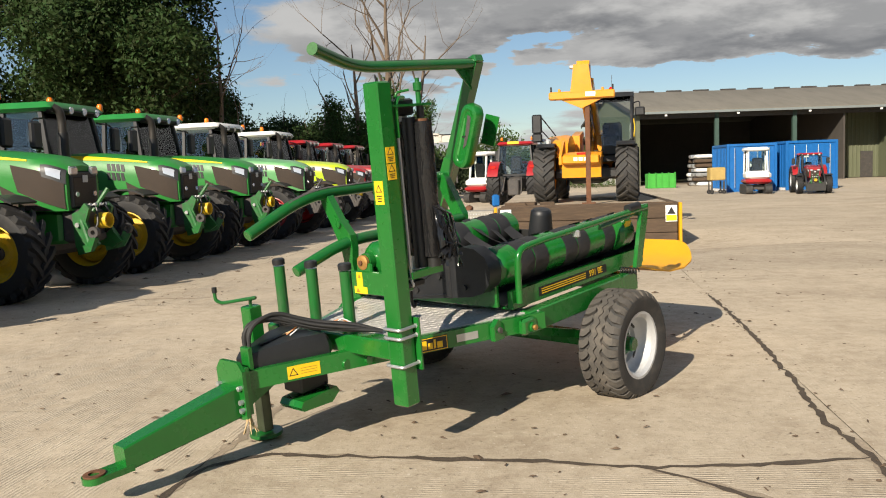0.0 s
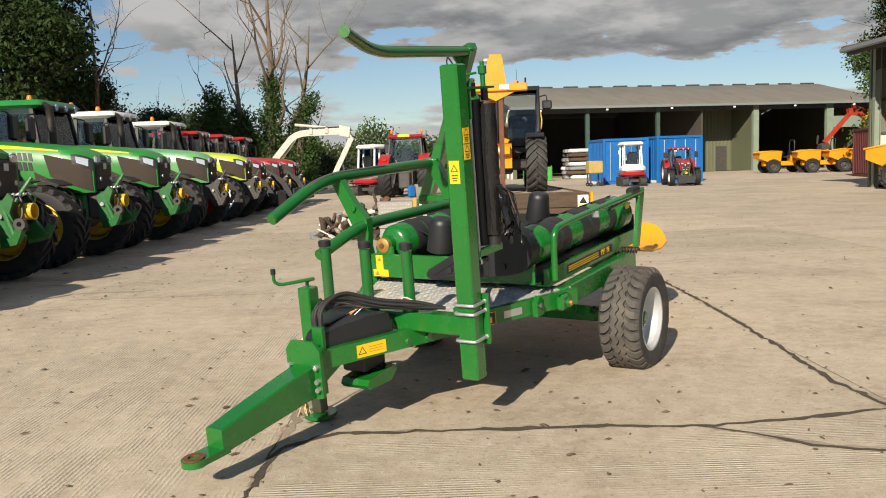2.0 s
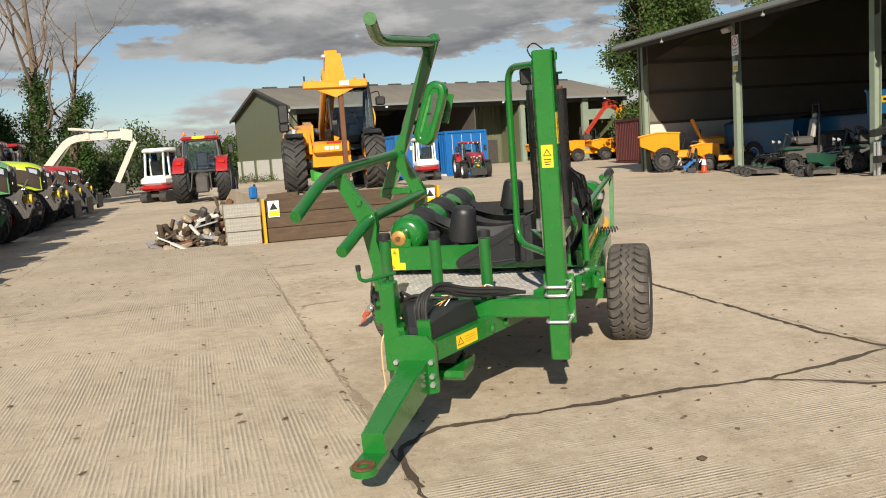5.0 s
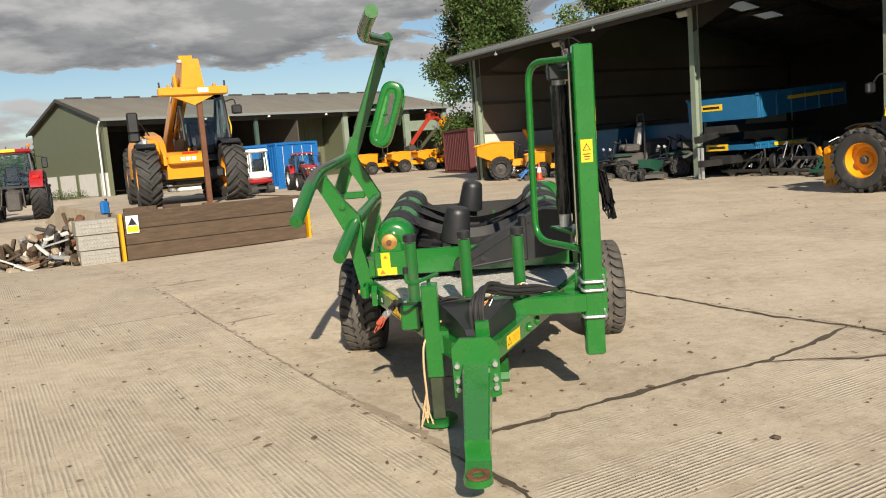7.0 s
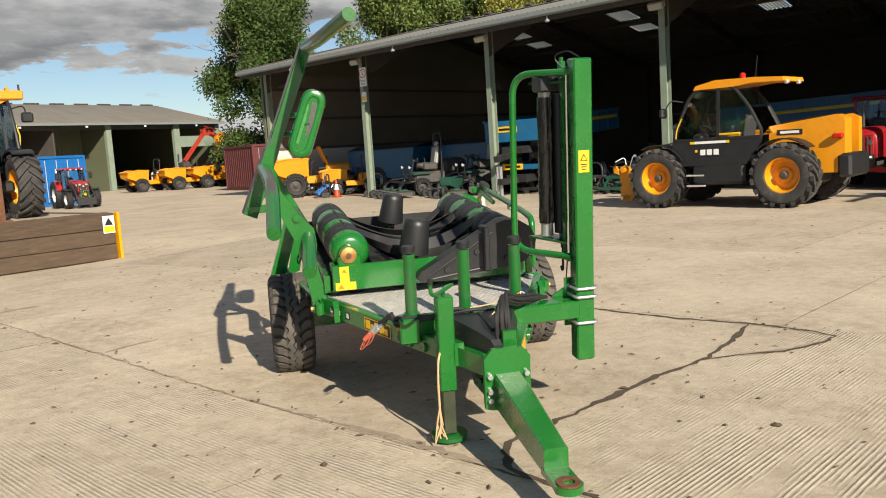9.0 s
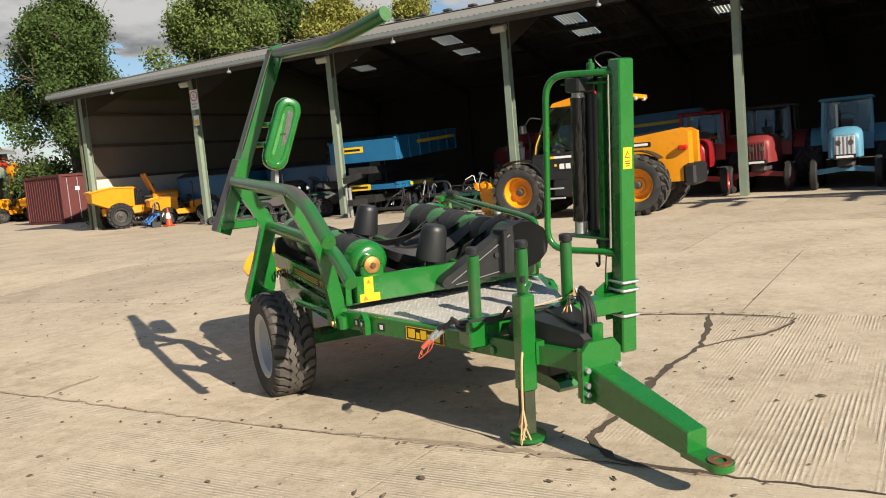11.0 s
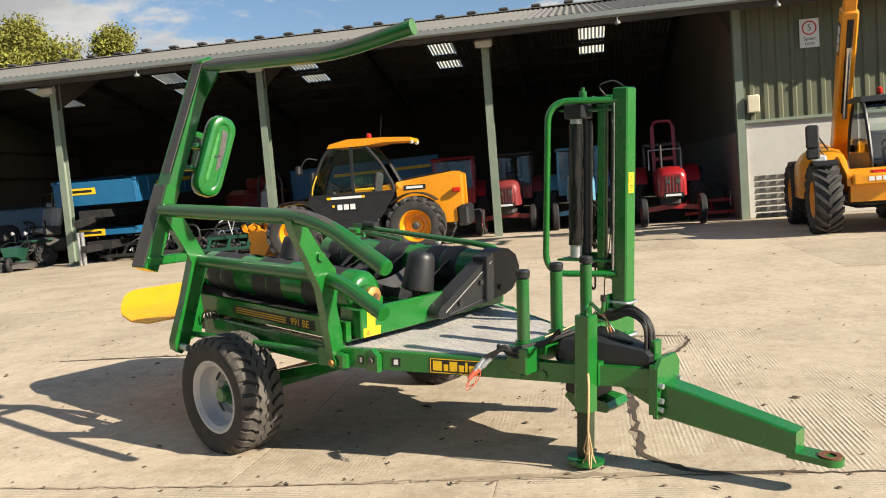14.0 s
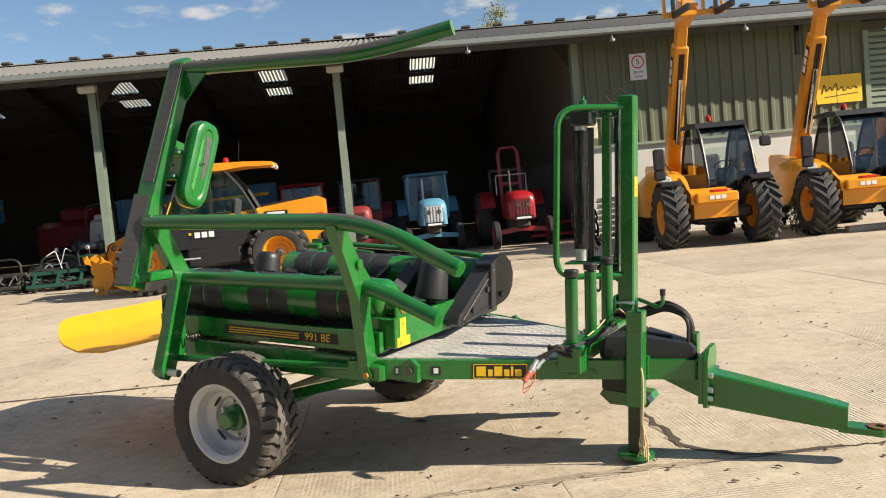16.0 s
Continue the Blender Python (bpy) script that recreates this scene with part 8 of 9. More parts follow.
def dumper(m, label, mat=ORANGE, sc=1.0, hoop=True):
    t = thing("site_dumper", m @ Matrix.Scale(sc, 4), label, "dumper", "site dumpers")
    for s in (1, -1):
        wheel(t, (0, s * 0.78, 0.46), 0.46, 0.34, 0.25, DGREY, 16)
        wheel(t, (-1.9, s * 0.78, 0.46), 0.46, 0.34, 0.25, DGREY, 16)
    part("chassis", M().box((-0.9, 0, 0.62), (2.7, 0.55, 0.3), bev=0.04), mat, t)
    hop = [[(x, -w, z0), (x, w, z0), (x, w * 1.22, z1), (x, -w * 1.22, z1)] for x, w, z0, z1 in ((-0.55, 0.62, 0.78, 1.42), (0.25, 0.68, 0.72, 1.46), (0.85, 0.55, 1.0, 1.34))]
    sk = part("skip", M().loft(hop), mat, t)
    part("skip_rim", M().sweep([(-0.56, -0.76, 1.42), (0.25, -0.84, 1.47), (0.9, -0.68, 1.35), (0.9, 0.68, 1.35), (0.25, 0.84, 1.47), (-0.56, 0.76, 1.42)], 0.03, 6, closed=True), mat, sk)
    part("engine_cover", M().box((-1.75, 0, 0.95), (0.95, 0.8, 0.5), bev=0.08), mat, t)
    part("seat", M().box((-1.15, 0, 1.05), (0.35, 0.45, 0.12), bev=0.04), BLACK, t)
    part("seat_back", M().box((-1.32, 0, 1.3), (0.1, 0.45, 0.42), bev=0.04), BLACK, t)
    part("column", M().cyl((-0.7, 0, 0.8), (-0.85, 0, 1.3), 0.03, seg=8), BLACK, t)
    part("steering_wheel", M().lathe([(0.16, -0.012), (0.185, 0), (0.16, 0.012)], seg=16, axis="z", close=True), BLACK, t).matrix_basis = pose(-0.87, 0, 1.32, 0, -30, 0)
    if not hoop:
        part("raised_cover", M().box((-1.25, 0, 1.45), (0.10, 0.62, 0.95), (0, 22, 0), bev=0.03), mat, t)
        return t
    part("roll_hoop", M().sweep(bend([(-1.45, -0.42, 0.8), (-1.5, -0.42, 2.15), (-1.5, 0.42, 2.15), (-1.45, 0.42, 0.8)], 0.18), 0.03, 8), BLACK, t)
    return t


d0 = dumper(heading(16.35, 29.2, 152), "orange-yellow site dumper with a big skip parked beside a shed", sc=1.05, hoop=False)
d1 = dumper(heading(22.2, 55.0, 178), "orange-yellow site dumper with a black roll hoop")
for x, y, a in ((24.2, 53.6, 172), (25.9, 53.0, 176), (27.8, 54.0, 168), (26.6, 49.5, 170)):
    copy_thing(d1, heading(x, y, a) @ Matrix.Scale(1.0, 4))
dumper(heading(17.3, 27.6, 150), "small orange-yellow dumper with its skip tipped", sc=0.7)


def excavator(m, label, mat, arm, cab=True):
    """A tracked excavator; arm is its boom and stick as (x, z)."""
    t = thing("excavator", m, label, "excavator")
    for y in (-0.9, 0.9):
        box_vehicle_track(t, y, 2.8, 0.7, 0.42)
    part("house", M().box((-0.4, 0, 1.2), (2.2, 2.1, 0.8), bev=0.15), mat, t)
    if cab:
        cab_box(t, -0.1, 0.9, 0.45, 1.1, 2.2, BLACK, mat, rake=0.08, top=0.95)
    b = new("boom")
    b.parent = t
    pts = [(x, -0.6, z) for x, z in arm]
    part("boom_beam", M().sweep(bend(pts[:3], 0.5, 4), 0.15, square=(0.24, 0.30)), mat, b)
    part("stick", M().sweep(pts[2:], 0.12, square=(0.20, 0.24)), mat, b)
    for i in (0.32, 0.64):
        q = Vector(pts[1]).lerp(Vector(pts[2]), i)
        part("bracket", M().box((q.x, q.y, q.z + 0.06), (0.16, 0.32, 0.30), bev=0.02), mat, b)
        part("clamp", M().box((q.x, q.y, q.z + 0.24), (0.10, 0.30, 0.05), bev=0.01), DGREY, b)
    for k in (0.10, -0.10):
        part("hose", M().sweep(bend([(p_[0], p_[1] + k, p_[2] + 0.22) for p_ in pts[:3]], 0.5, 4), 0.022, 6), BLACK, b)
    part("pivot_plate", M().prism([(arm[2][0] - 0.25, arm[2][1] + 0.30), (arm[2][0] + 0.28, arm[2][1] + 0.18), (arm[2][0] + 0.22, arm[2][1] - 0.30), (arm[2][0] - 0.25, arm[2][1] - 0.22)], "y", -0.76, -0.44), mat, b)
    part("ram", M().cyl((arm[1][0], -0.6, arm[1][1] + 0.42), (arm[-2][0], -0.6, arm[-2][1] + 0.40), 0.07, seg=8), mat, b)
    part("link", M().sweep([(arm[-1][0] + 0.45, -0.6, arm[-1][1] + 0.5), (arm[-1][0] + 0.5, -0.6, arm[-1][1] - 0.05)], 0.05, square=(0.08, 0.1)), DGREY, b)
    part("ram", M().cyl((pts[0][0] + 0.3, -0.6, arm[0][1] - 0.1), (pts[1][0], -0.6, arm[1][1] - 0.25), 0.06, seg=8), CHROME, b)
    e = arm[-1]
    part("bucket", M().prism([(e[0] - 0.1, e[1]), (e[0] + 0.35, e[1] - 0.1), (e[0] + 0.3, e[1] - 0.6), (e[0] - 0.3, e[1] - 0.65), (e[0] - 0.35, e[1] - 0.3)], "y", -0.9, -0.3), DGREY, b)
    return t


excavator(heading(-8.6, 40.8, 0), "white tracked excavator with its arm folded down", pbr("chalky white digger paint", (0.55, 0.52, 0.45), 0.6, var=0.15, dirt=(0.25, 0.2, 0.14), dirt_amount=0.5), [(0.4, 1.3), (1.9, 3.05), (4.3, 3.1), (4.6, 2.75), (3.7, 1.0)], cab=False)
excavator(heading(29.4, 55.0, 186), "red-orange tracked excavator with a raised arm", pbr("faded red digger paint", (0.36, 0.035, 0.016), 0.45, var=0.2), [(0.2, 1.5), (0.5, 3.6), (1.5, 3.9), (3.4, 1.9)])
excavator(heading(31.5, 55.0, 186), "yellow tracked excavator with a folded arm", ORANGE, [(0.4, 1.4), (1.4, 3.2), (2.6, 3.4), (2.9, 1.6)])


# ---------------- blue trailers, spreaders and mowers in the long shed
TRAILBLUE = pbr("blue trailer side paint", (0.010, 0.115, 0.25), 0.4, var=0.12, dirt=(0.12, 0.12, 0.11), dirt_amount=0.25)


def tipper(m, label, H=0.75, L=5.2, Wd=2.2, z0=1.25, tilt=0, R=0.5, bar=0.45):
    t = thing("tipping_trailer", m, label, "trailer")
    b = new("body")
    b.parent = t
    b.matrix_basis = pose(0, 0, z0, 0, -tilt, 0)
    part("floor", M().box((L / 2, 0, 0.04), (L, Wd, 0.08)), NAVY, b)
    for s in (1, -1):
        part("side", M().box((L / 2, s * Wd / 2, H / 2), (L, 0.06, H), bev=0.01), TRAILBLUE, b)
        part("stripe", M().box((L * 0.62, s * (Wd / 2 + 0.070), H * 0.68), (L * 0.66, 0.006, 0.10)), STICKER, b)
        part("top_rail", M().box((L / 2, s * Wd / 2, H), (L + 0.1, 0.10, 0.08), bev=0.01), TRAILBLUE, b)
        for k in range(7):
            part("rib", M().box((0.1 + k * (L - 0.2) / 6, s * (Wd / 2 + 0.04), H / 2), (0.08, 0.05, H), bev=0.01), TRAILBLUE, b)
    for x in (0, L):
        part("end_board", M().box((x, 0, H / 2), (0.06, Wd, H), bev=0.01), TRAILBLUE, b)
    lb = part("maker_label", M().box((-0.036, 0.35, H * 0.6), (0.006, 0.75, 0.18)), STICKER, b)
    part("label_bar", M().box((-0.041, 0.35, H * 0.6), (0.004, 0.55, 0.07)), INK, lb)
    part("chassis", M().box((L / 2 - 0.4, 0, z0 - 0.25), (L, 0.7, 0.22)), BLACK_STEEL, t)
    part("drawbar", M().sweep([(0.2, 0, z0 - 0.3), (-1.3, 0, bar)], 0.08, square=(0.16, 0.18)), BLACK_STEEL, t)
    part("jack", M().cyl((-1.0, 0.15, 0.02), (-1.0, 0.15, 0.9), 0.05, seg=8), GALV, t)
    for s in (1, -1):
        for x in (L * 0.55, L * 0.55 + 1.1):
            wheel(t, (x, s * (Wd / 2 - 0.25), R), R, 0.72 * R, 0.54 * R, SILVER, ribbed_tyre=True)
    return t


tipper(heading(16.6, 17.65, 8), "bright blue tipping trailer with a yellow stripe", H=0.66, L=4.9, Wd=2.3, z0=1.62, tilt=3, bar=1.12)
fl = tipper(heading(16.6, 17.5, 6), "low blue flatbed trailer with dark drawbar", H=0.16, L=2.5, Wd=1.9, z0=0.75, R=0.34)
tipper(heading(24.5, 14.5, -80), "blue tipping trailer standing deep in the shed", H=1.0, tilt=2)


def spreader(m, label, mat):
    t = thing("spreader", m, label, "spreader")
    part("tub", M().prism([(-1.5, 0.55), (1.5, 0.55), (1.75, 1.7), (-1.75, 1.7)], "y", -1.0, 1.0), mat, t)
    part("cover", M().loft([[(-1.75, y, 1.70 + z), (1.75, y, 1.70 + z), (1.75, y, 1.66 + z), (-1.75, y, 1.66 + z)] for y, z in ((-1.0, 0.0), (-0.5, 0.13), (0, 0.17), (0.5, 0.13), (1.0, 0))]), DGREY, t)
    for k in range(5):
        part("rib", M().box((-1.4 + 0.7 * k, -1.02, 1.1), (0.08, 0.05, 1.1)), mat, t)
    lb = part("label", M().box((0.2, -1.03, 1.45), (0.8, 0.01, 0.12)), STICKER_W, t)
    for s in (1, -1):
        wheel(t, (0.2, s * 0.9, 0.5), 0.5, 0.3, 0.26, SILVER, 16)
    part("drawbar", M().sweep([(-1.4, 0, 0.55), (-2.5, 0, 0.5)], 0.07, square=(0.14, 0.16)), BLACK_STEEL, t)
    return t


spreader(heading(19.4, 26.2, 96), "large blue muck spreader with a grey cover", NAVY)
spreader(heading(20.4, 22.6, 86), "blue feed wagon with white lettering bar", NAVY)
DKGREEN = pbr("dark green mower paint", (0.015, 0.07, 0.045), 0.4, var=0.15)
SEATGREY = pbr("grey vinyl seat", (0.35, 0.34, 0.32), 0.6)


def mower(m, label, seat=SEATGREY):
    t = thing("ride_on_mower", m, label, "mower", "ride-on mowers")
    for s in (1, -1):
        wheel(t, (0, s * 0.5, 0.25), 0.25, 0.22, 0.13, DGREY, 16)
        wheel(t, (-1.2, s * 0.45, 0.20), 0.20, 0.16, 0.11, DGREY, 14)
        part("roll_post", M().sweep(bend([(-0.62, s * 0.38, 0.5), (-0.66, s * 0.38, 1.5), (-0.66, s * 0.30, 1.72)], 0.1), 0.026, 8), BLACK, t)
        part("lamp", M().lathe([(0.001, 0.03), (0.04, 0.03), (0.05, 0), (0.001, -0.06)], (0.34, s * 0.40, 0.80), "x", 12), LAMP, t)
        part("lamp_stalk", M().sweep(bend([(0.22, s * 0.40, 0.42), (0.30, s * 0.40, 0.55), (0.30, s * 0.40, 0.80)], 0.06), 0.014, 6), BLACK, t)
        part("console", M().box((-0.30, s * 0.34, 0.80), (0.42, 0.13, 0.22), bev=0.04), DGREY, t)
        part("lever", M().cyl((-0.16, s * 0.34, 0.90), (-0.13, s * 0.34, 1.06), 0.012, seg=6), BLACK, t)
        part("footstep", M().box((0.12, s * 0.34, 0.40), (0.46, 0.26, 0.035), bev=0.01), DGREY, t)
        part("wing_arm", M().sweep([(0.22, s * 0.22, 0.36), (0.62, s * 0.80, 0.42), (0.80, s * 0.88, 0.26)], 0.03, square=(0.05, 0.06)), BLACK, t)
        part("wing_ram", M().cyl((0.18, s * 0.30, 0.50), (0.60, s * 0.76, 0.46), 0.02, seg=8), CHROME, t)
        part("hydraulic_hose", M().sweep(bend([(0.05, s * 0.2, 0.5), (0.40, s * 0.45, 0.62), (0.78, s * 0.86, 0.36)], 0.12), 0.013, 6), BLACK, t)
    part("roll_bar", M().cyl((-0.66, -0.30, 1.72), (-0.66, 0.30, 1.72), 0.026, seg=8), BLACK, t)
    part("body", M().box((-0.45, 0, 0.48), (1.25, 0.72, 0.36), bev=0.06), DGREY, t)
    hood = part("engine_hood", M().box((-1.05, 0, 0.76), (0.74, 0.80, 0.50), bev=0.1, taper=(0.92, 0.92)), DGREY, t)
    for k in range(5):
        part("louvre", M().box((-1.05, 0, 0.62 + 0.06 * k), (0.50, 0.80, 0.022)), BLACK, hood)
    part("fender", M().box((-0.02, 0, 0.60), (0.52, 0.86, 0.06), bev=0.025), DKGREEN, t)
    part("seat", M().box((-0.32, 0, 0.80), (0.46, 0.48, 0.13), (0, -6, 0), bev=0.05), seat, t)
    back = part("seat_back", M().box((-0.57, 0, 1.10), (0.13, 0.46, 0.54), (0, -10, 0), bev=0.05), seat, t)
    part("headrest", M().box((-0.635, 0, 1.42), (0.10, 0.27, 0.15), (0, -10, 0), bev=0.04), seat, back)
    part("column", M().cyl((0.2, 0, 0.5), (0.08, 0, 0.98), 0.03, seg=8), BLACK, t)
    part("steering_wheel", M().lathe([(0.14, -0.012), (0.165, 0), (0.14, 0.012)], seg=16, axis="z", close=True), BLACK, t).matrix_basis = pose(0.06, 0, 1.0, 0, -30, 0)
    for y in (-0.85, 0, 0.85):
        d = part("cutting_deck", M().loft([[(0.78 + a * 0.36, y + b * 0.40, z) for a, b in ((-1, -0.7), (-0.7, -1), (0.7, -1), (1, -0.7), (1, 0.7), (0.7, 1), (-0.7, 1), (-1, 0.7))] for z in (0.06, 0.15)] + [[(0.78 + a * 0.28, y + b * 0.32, 0.19) for a, b in ((-1, -0.7), (-0.7, -1), (0.7, -1), (1, -0.7), (1, 0.7), (0.7, 1), (-0.7, 1), (-1, 0.7))]]), DGREY, t)
        part("deck_motor", M().cyl((0.78, y, 0.18), (0.78, y, 0.29), 0.06, seg=10), BLACK_STEEL, d)
        part("belt_cover", M().box((0.74, y + 0.16, 0.205), (0.26, 0.20, 0.05), bev=0.015), DKGREEN, d)
        for e in (-0.34, 0.34):
            part("castor_arm", M().sweep([(0.95, y + e, 0.15), (1.22, y + e, 0.22)], 0.02, square=(0.035, 0.03)), DGREY, d)
            part("castor_fork", M().box((1.22, y + e, 0.155), (0.03, 0.075, 0.13), bev=0.008), BLACK, d)
            part("castor", M().lathe([(0.02, -0.03), (0.095, -0.03), (0.10, 0.0), (0.095, 0.03), (0.02, 0.03)], (1.25, y + e, 0.10), "y", 14, close=True), RUBBER_CLEAN, d)
    return t


mw = mower(heading(16.75, 22.35, 152) @ Matrix.Scale(1.22, 4), "dark green ride-on mower with triple cutting decks")
copy_thing(mw, heading(16.95, 19.95, 146))
copy_thing(mw, heading(18.6, 21.2, 165))
copy_thing(mw, heading(17.9, 13.6, 160))
wb = thing("wheelbarrow", heading(15.6, 19.6, 200), "green wheelbarrow standing on the concrete", "wheelbarrow")
part("tray", M().loft([[(x, -w, z0), (x, w, z0), (x, w * 1.35, z1), (x, -w * 1.35, z1)] for x, w, z0, z1 in ((-0.35, 0.18, 0.32, 0.58), (0.1, 0.22, 0.26, 0.6), (0.5, 0.16, 0.4, 0.66))]), DKGREEN, wb)
part("wheel", M().lathe([(0.05, -0.04), (0.18, -0.045), (0.2, 0), (0.18, 0.045), (0.05, 0.04)], (0.62, 0, 0.2), "y", 18), RUBBER_CLEAN, wb)
for s in (1, -1):
    part("handle", M().sweep([(0.62, s * 0.06, 0.2), (0.1, s * 0.2, 0.3), (-0.9, s * 0.28, 0.52)], 0.018, 6), BLACK_STEEL, wb)
    part("leg", M().sweep([(-0.3, s * 0.2, 0.4), (-0.38, s * 0.2, 0.02)], 0.018, 6), BLACK_STEEL, wb)
for x, y in ((16.1, 26.1),):
    cn = thing("traffic_cone", pose(x, y, 0), "orange and white traffic cone on the concrete", "cone")
    part("base", M().box((0, 0, 0.03), (0.32, 0.32, 0.06), bev=0.02), REDORANGE, cn)
    part("cone", M().cyl((0, 0, 0.05), (0, 0, 0.65), 0.12, 0.025, seg=16), REDORANGE, cn)
    part("sleeve", M().cyl((0, 0, 0.28), (0, 0, 0.48), 0.089, 0.056, seg=16), STICKER_W, cn)
# bits of implements along the shed front
r = random.Random(31)


def implement(x, y, a, mat, label, n=9):
    t = thing("implement", heading(x, y, a), label, "implement")
    part("main_bar", M().box((0, 0, 0.45), (1.3, 0.1, 0.1), bev=0.01), mat, t)
    part("foot_bar", M().box((0, 0.35, 0.16), (1.4, 0.09, 0.09), bev=0.01), mat, t)
    for k in (-0.55, 0.0, 0.55):
        part("strut", M().sweep([(k, 0, 0.45), (k, 0.35, 0.16)], 0.03, square=(0.06, 0.05)), mat, t)
    part("hoop", M().sweep(bend([(-0.45, -0.1, 0.06), (-0.45, -0.1, 0.85), (0.45, -0.1, 0.85), (0.45, -0.1, 0.06)], 0.25), 0.03, 8), BLACK_STEEL, t)
    for k in range(n):
        p0 = (r.uniform(-0.6, 0.6), r.uniform(-0.2, 0.4), r.uniform(0.15, 0.6))
        p1 = (p0[0] + r.uniform(-0.3, 0.3), p0[1] + r.uniform(-0.2, 0.2), p0[2] + r.uniform(-0.1, 0.35))
        part("hose", M().sweep(bend([p0, ((p0[0] + p1[0]) / 2, p0[1] - 0.1, p1[2] + 0.12), p1], 0.1), 0.014, 6), r.choice((BLACK, GALV, BLACK_STEEL)), t)
    for s in (-0.6, 0.6):
        part("leg", M().box((s, 0.1, 0.1), (0.07, 0.3, 0.2), bev=0.01), BLACK_STEEL, t)
    return t


implement(16.4, 13.7, 95, DKGREEN, "green and black implement frame with hoses and hoop")
implement(16.9, 15.3, 80, DGREY, "grey implement frame with a black hoop")
implement(16.2, 26.9, 60, BLUE, "blue implement frame with a coil of hose")
implement(17.2, 28.4, 100, DGREY, "dark implement frame against a shed post")
implement(16.9, 17.0, 90, BLACK_STEEL, "black steel implement frame beside a trailer")
implement(17.6, 1.0, 90, RED, "red implement frame beside a wall")
# dark machines deep in the shed
for x, y in ((27.5, 10.6), (28.5, 13.4), (27.8, 17.4)):
    t = thing("baler", heading(x, y, 90), "dark red machine standing deep in the shed", "baler")
    part("body", M().box((0, 0, 1.1), (2.2, 1.9, 1.4), bev=0.2), RED, t)
    part("hopper", M().box((-0.4, 0, 2.0), (1.2, 1.6, 0.5), bev=0.1), RED, t)
    for s in (1, -1):
        wheel(t, (0, s * 1.0, 0.45), 0.45, 0.3, 0.24, RED, 16)
# sheets stacked against the white wall
ZINC = pbr("pale weathered zinc", (0.42, 0.42, 0.40), 0.55, 0.3, var=0.2, scale=4, dirt=(0.20, 0.17, 0.13), dirt_amount=0.3)
sk = thing("sheet_stack", heading(15.55, -0.1, 90), "stack of pale corrugated sheets leaning on a wall", "sheets")
for k in range(7):
    part("sheet", M().loft([[(-0.42 + 0.12 * i, 0.05 * (i % 2), 0.05 + 0.145 * k) for i in range(8)] + [(0.42 - 0.12 * i, 0.03 + 0.05 * ((7 - i) % 2), 0.05 + 0.145 * k) for i in range(8)],
                            [(-0.40 + 0.115 * i, 0.10 + 0.05 * (i % 2), 0.17 + 0.145 * k) for i in range(8)] + [(0.40 - 0.115 * i, 0.13 + 0.05 * ((7 - i) % 2), 0.17 + 0.145 * k) for i in range(8)]]), ZINC, sk)
kb = thing("kerb", pose(10.9, -4.6, 0), "low concrete kerb edging the yard", "kerb", kind="structure")
for k in range(3):
    part("kerb_stone", M().box((0.2 + 0.02 * k, -0.95 * k + 0.6, 0.05), (0.16, 0.92, 0.13), bev=0.015), CONCRETE, kb)
# far shed contents
def stack(x, y):
    t = thing("board_stack", heading(x, y, 10), "stack of pale wrapped bundles in a shed doorway", "stack")
    for k in range(7):
        for j in range(3):
            part("package", M().box((r.uniform(-0.15, 0.15), -0.6 + 0.6 * j, 0.18 + 0.3 * k), (2.6, 0.55, 0.24), (0, 0, r.uniform(-4, 4)), bev=0.06), r.choice((WHITE, TIMBER, GALV)), t)
    return t


stack(10.3, 57.5).location.z = -0.05
cr = thing("crate", heading(6.7, 54.5, 5, 0), "bright green steel crate standing in the yard", "crate")
part("panel", M().box((0, 0, 0.46), (1.75, 1.1, 0.92), bev=0.02), pbr("bright green crate paint", (0.05, 0.34, 0.04), 0.5), cr)
for k in range(5):
    part("bar", M().box((-0.8 + 0.4 * k, -0.57, 0.5), (0.07, 0.05, 1.0)), pbr("green bar paint", (0.045, 0.30, 0.035), 0.5), cr)
ty = thing("trolley", heading(7.95, 41.2, 8), "dull yellow box trolley on small wheels", "trolley")
part("box", M().box((0, 0, 0.95), (0.72, 0.6, 0.62), bev=0.04), pbr("faded yellow box", (0.42, 0.30, 0.10), 0.6, var=0.2), ty)
for sx in (-0.28, 0.28):
    for sy in (-0.25, 0.25):
        part("leg", M().box((sx, sy, 0.35), (0.06, 0.06, 0.5)), DGREY, ty)
        part("castor", M().lathe([(0.03, -0.03), (0.1, -0.03), (0.1, 0.03), (0.03, 0.03)], (sx, sy, 0.1), "y", 12, close=True), RUBBER_CLEAN, ty)
ib = thing("bulk_tank", heading(27.3, 61.6, 8), "white bulk tank in a wire cage on a pallet", "tank")
part("tank", M().box((0, 0, 0.75), (1.1, 0.95, 1.05), bev=0.1), WHITE, ib)
part("pallet", M().box((0, 0, 0.1), (1.15, 1.0, 0.16)), TIMBER, ib)
for k in range(5):
    part("cage_bar", M().box((-0.5 + 0.25 * k, -0.5, 0.72), (0.025, 0.025, 1.1)), GALV, ib)

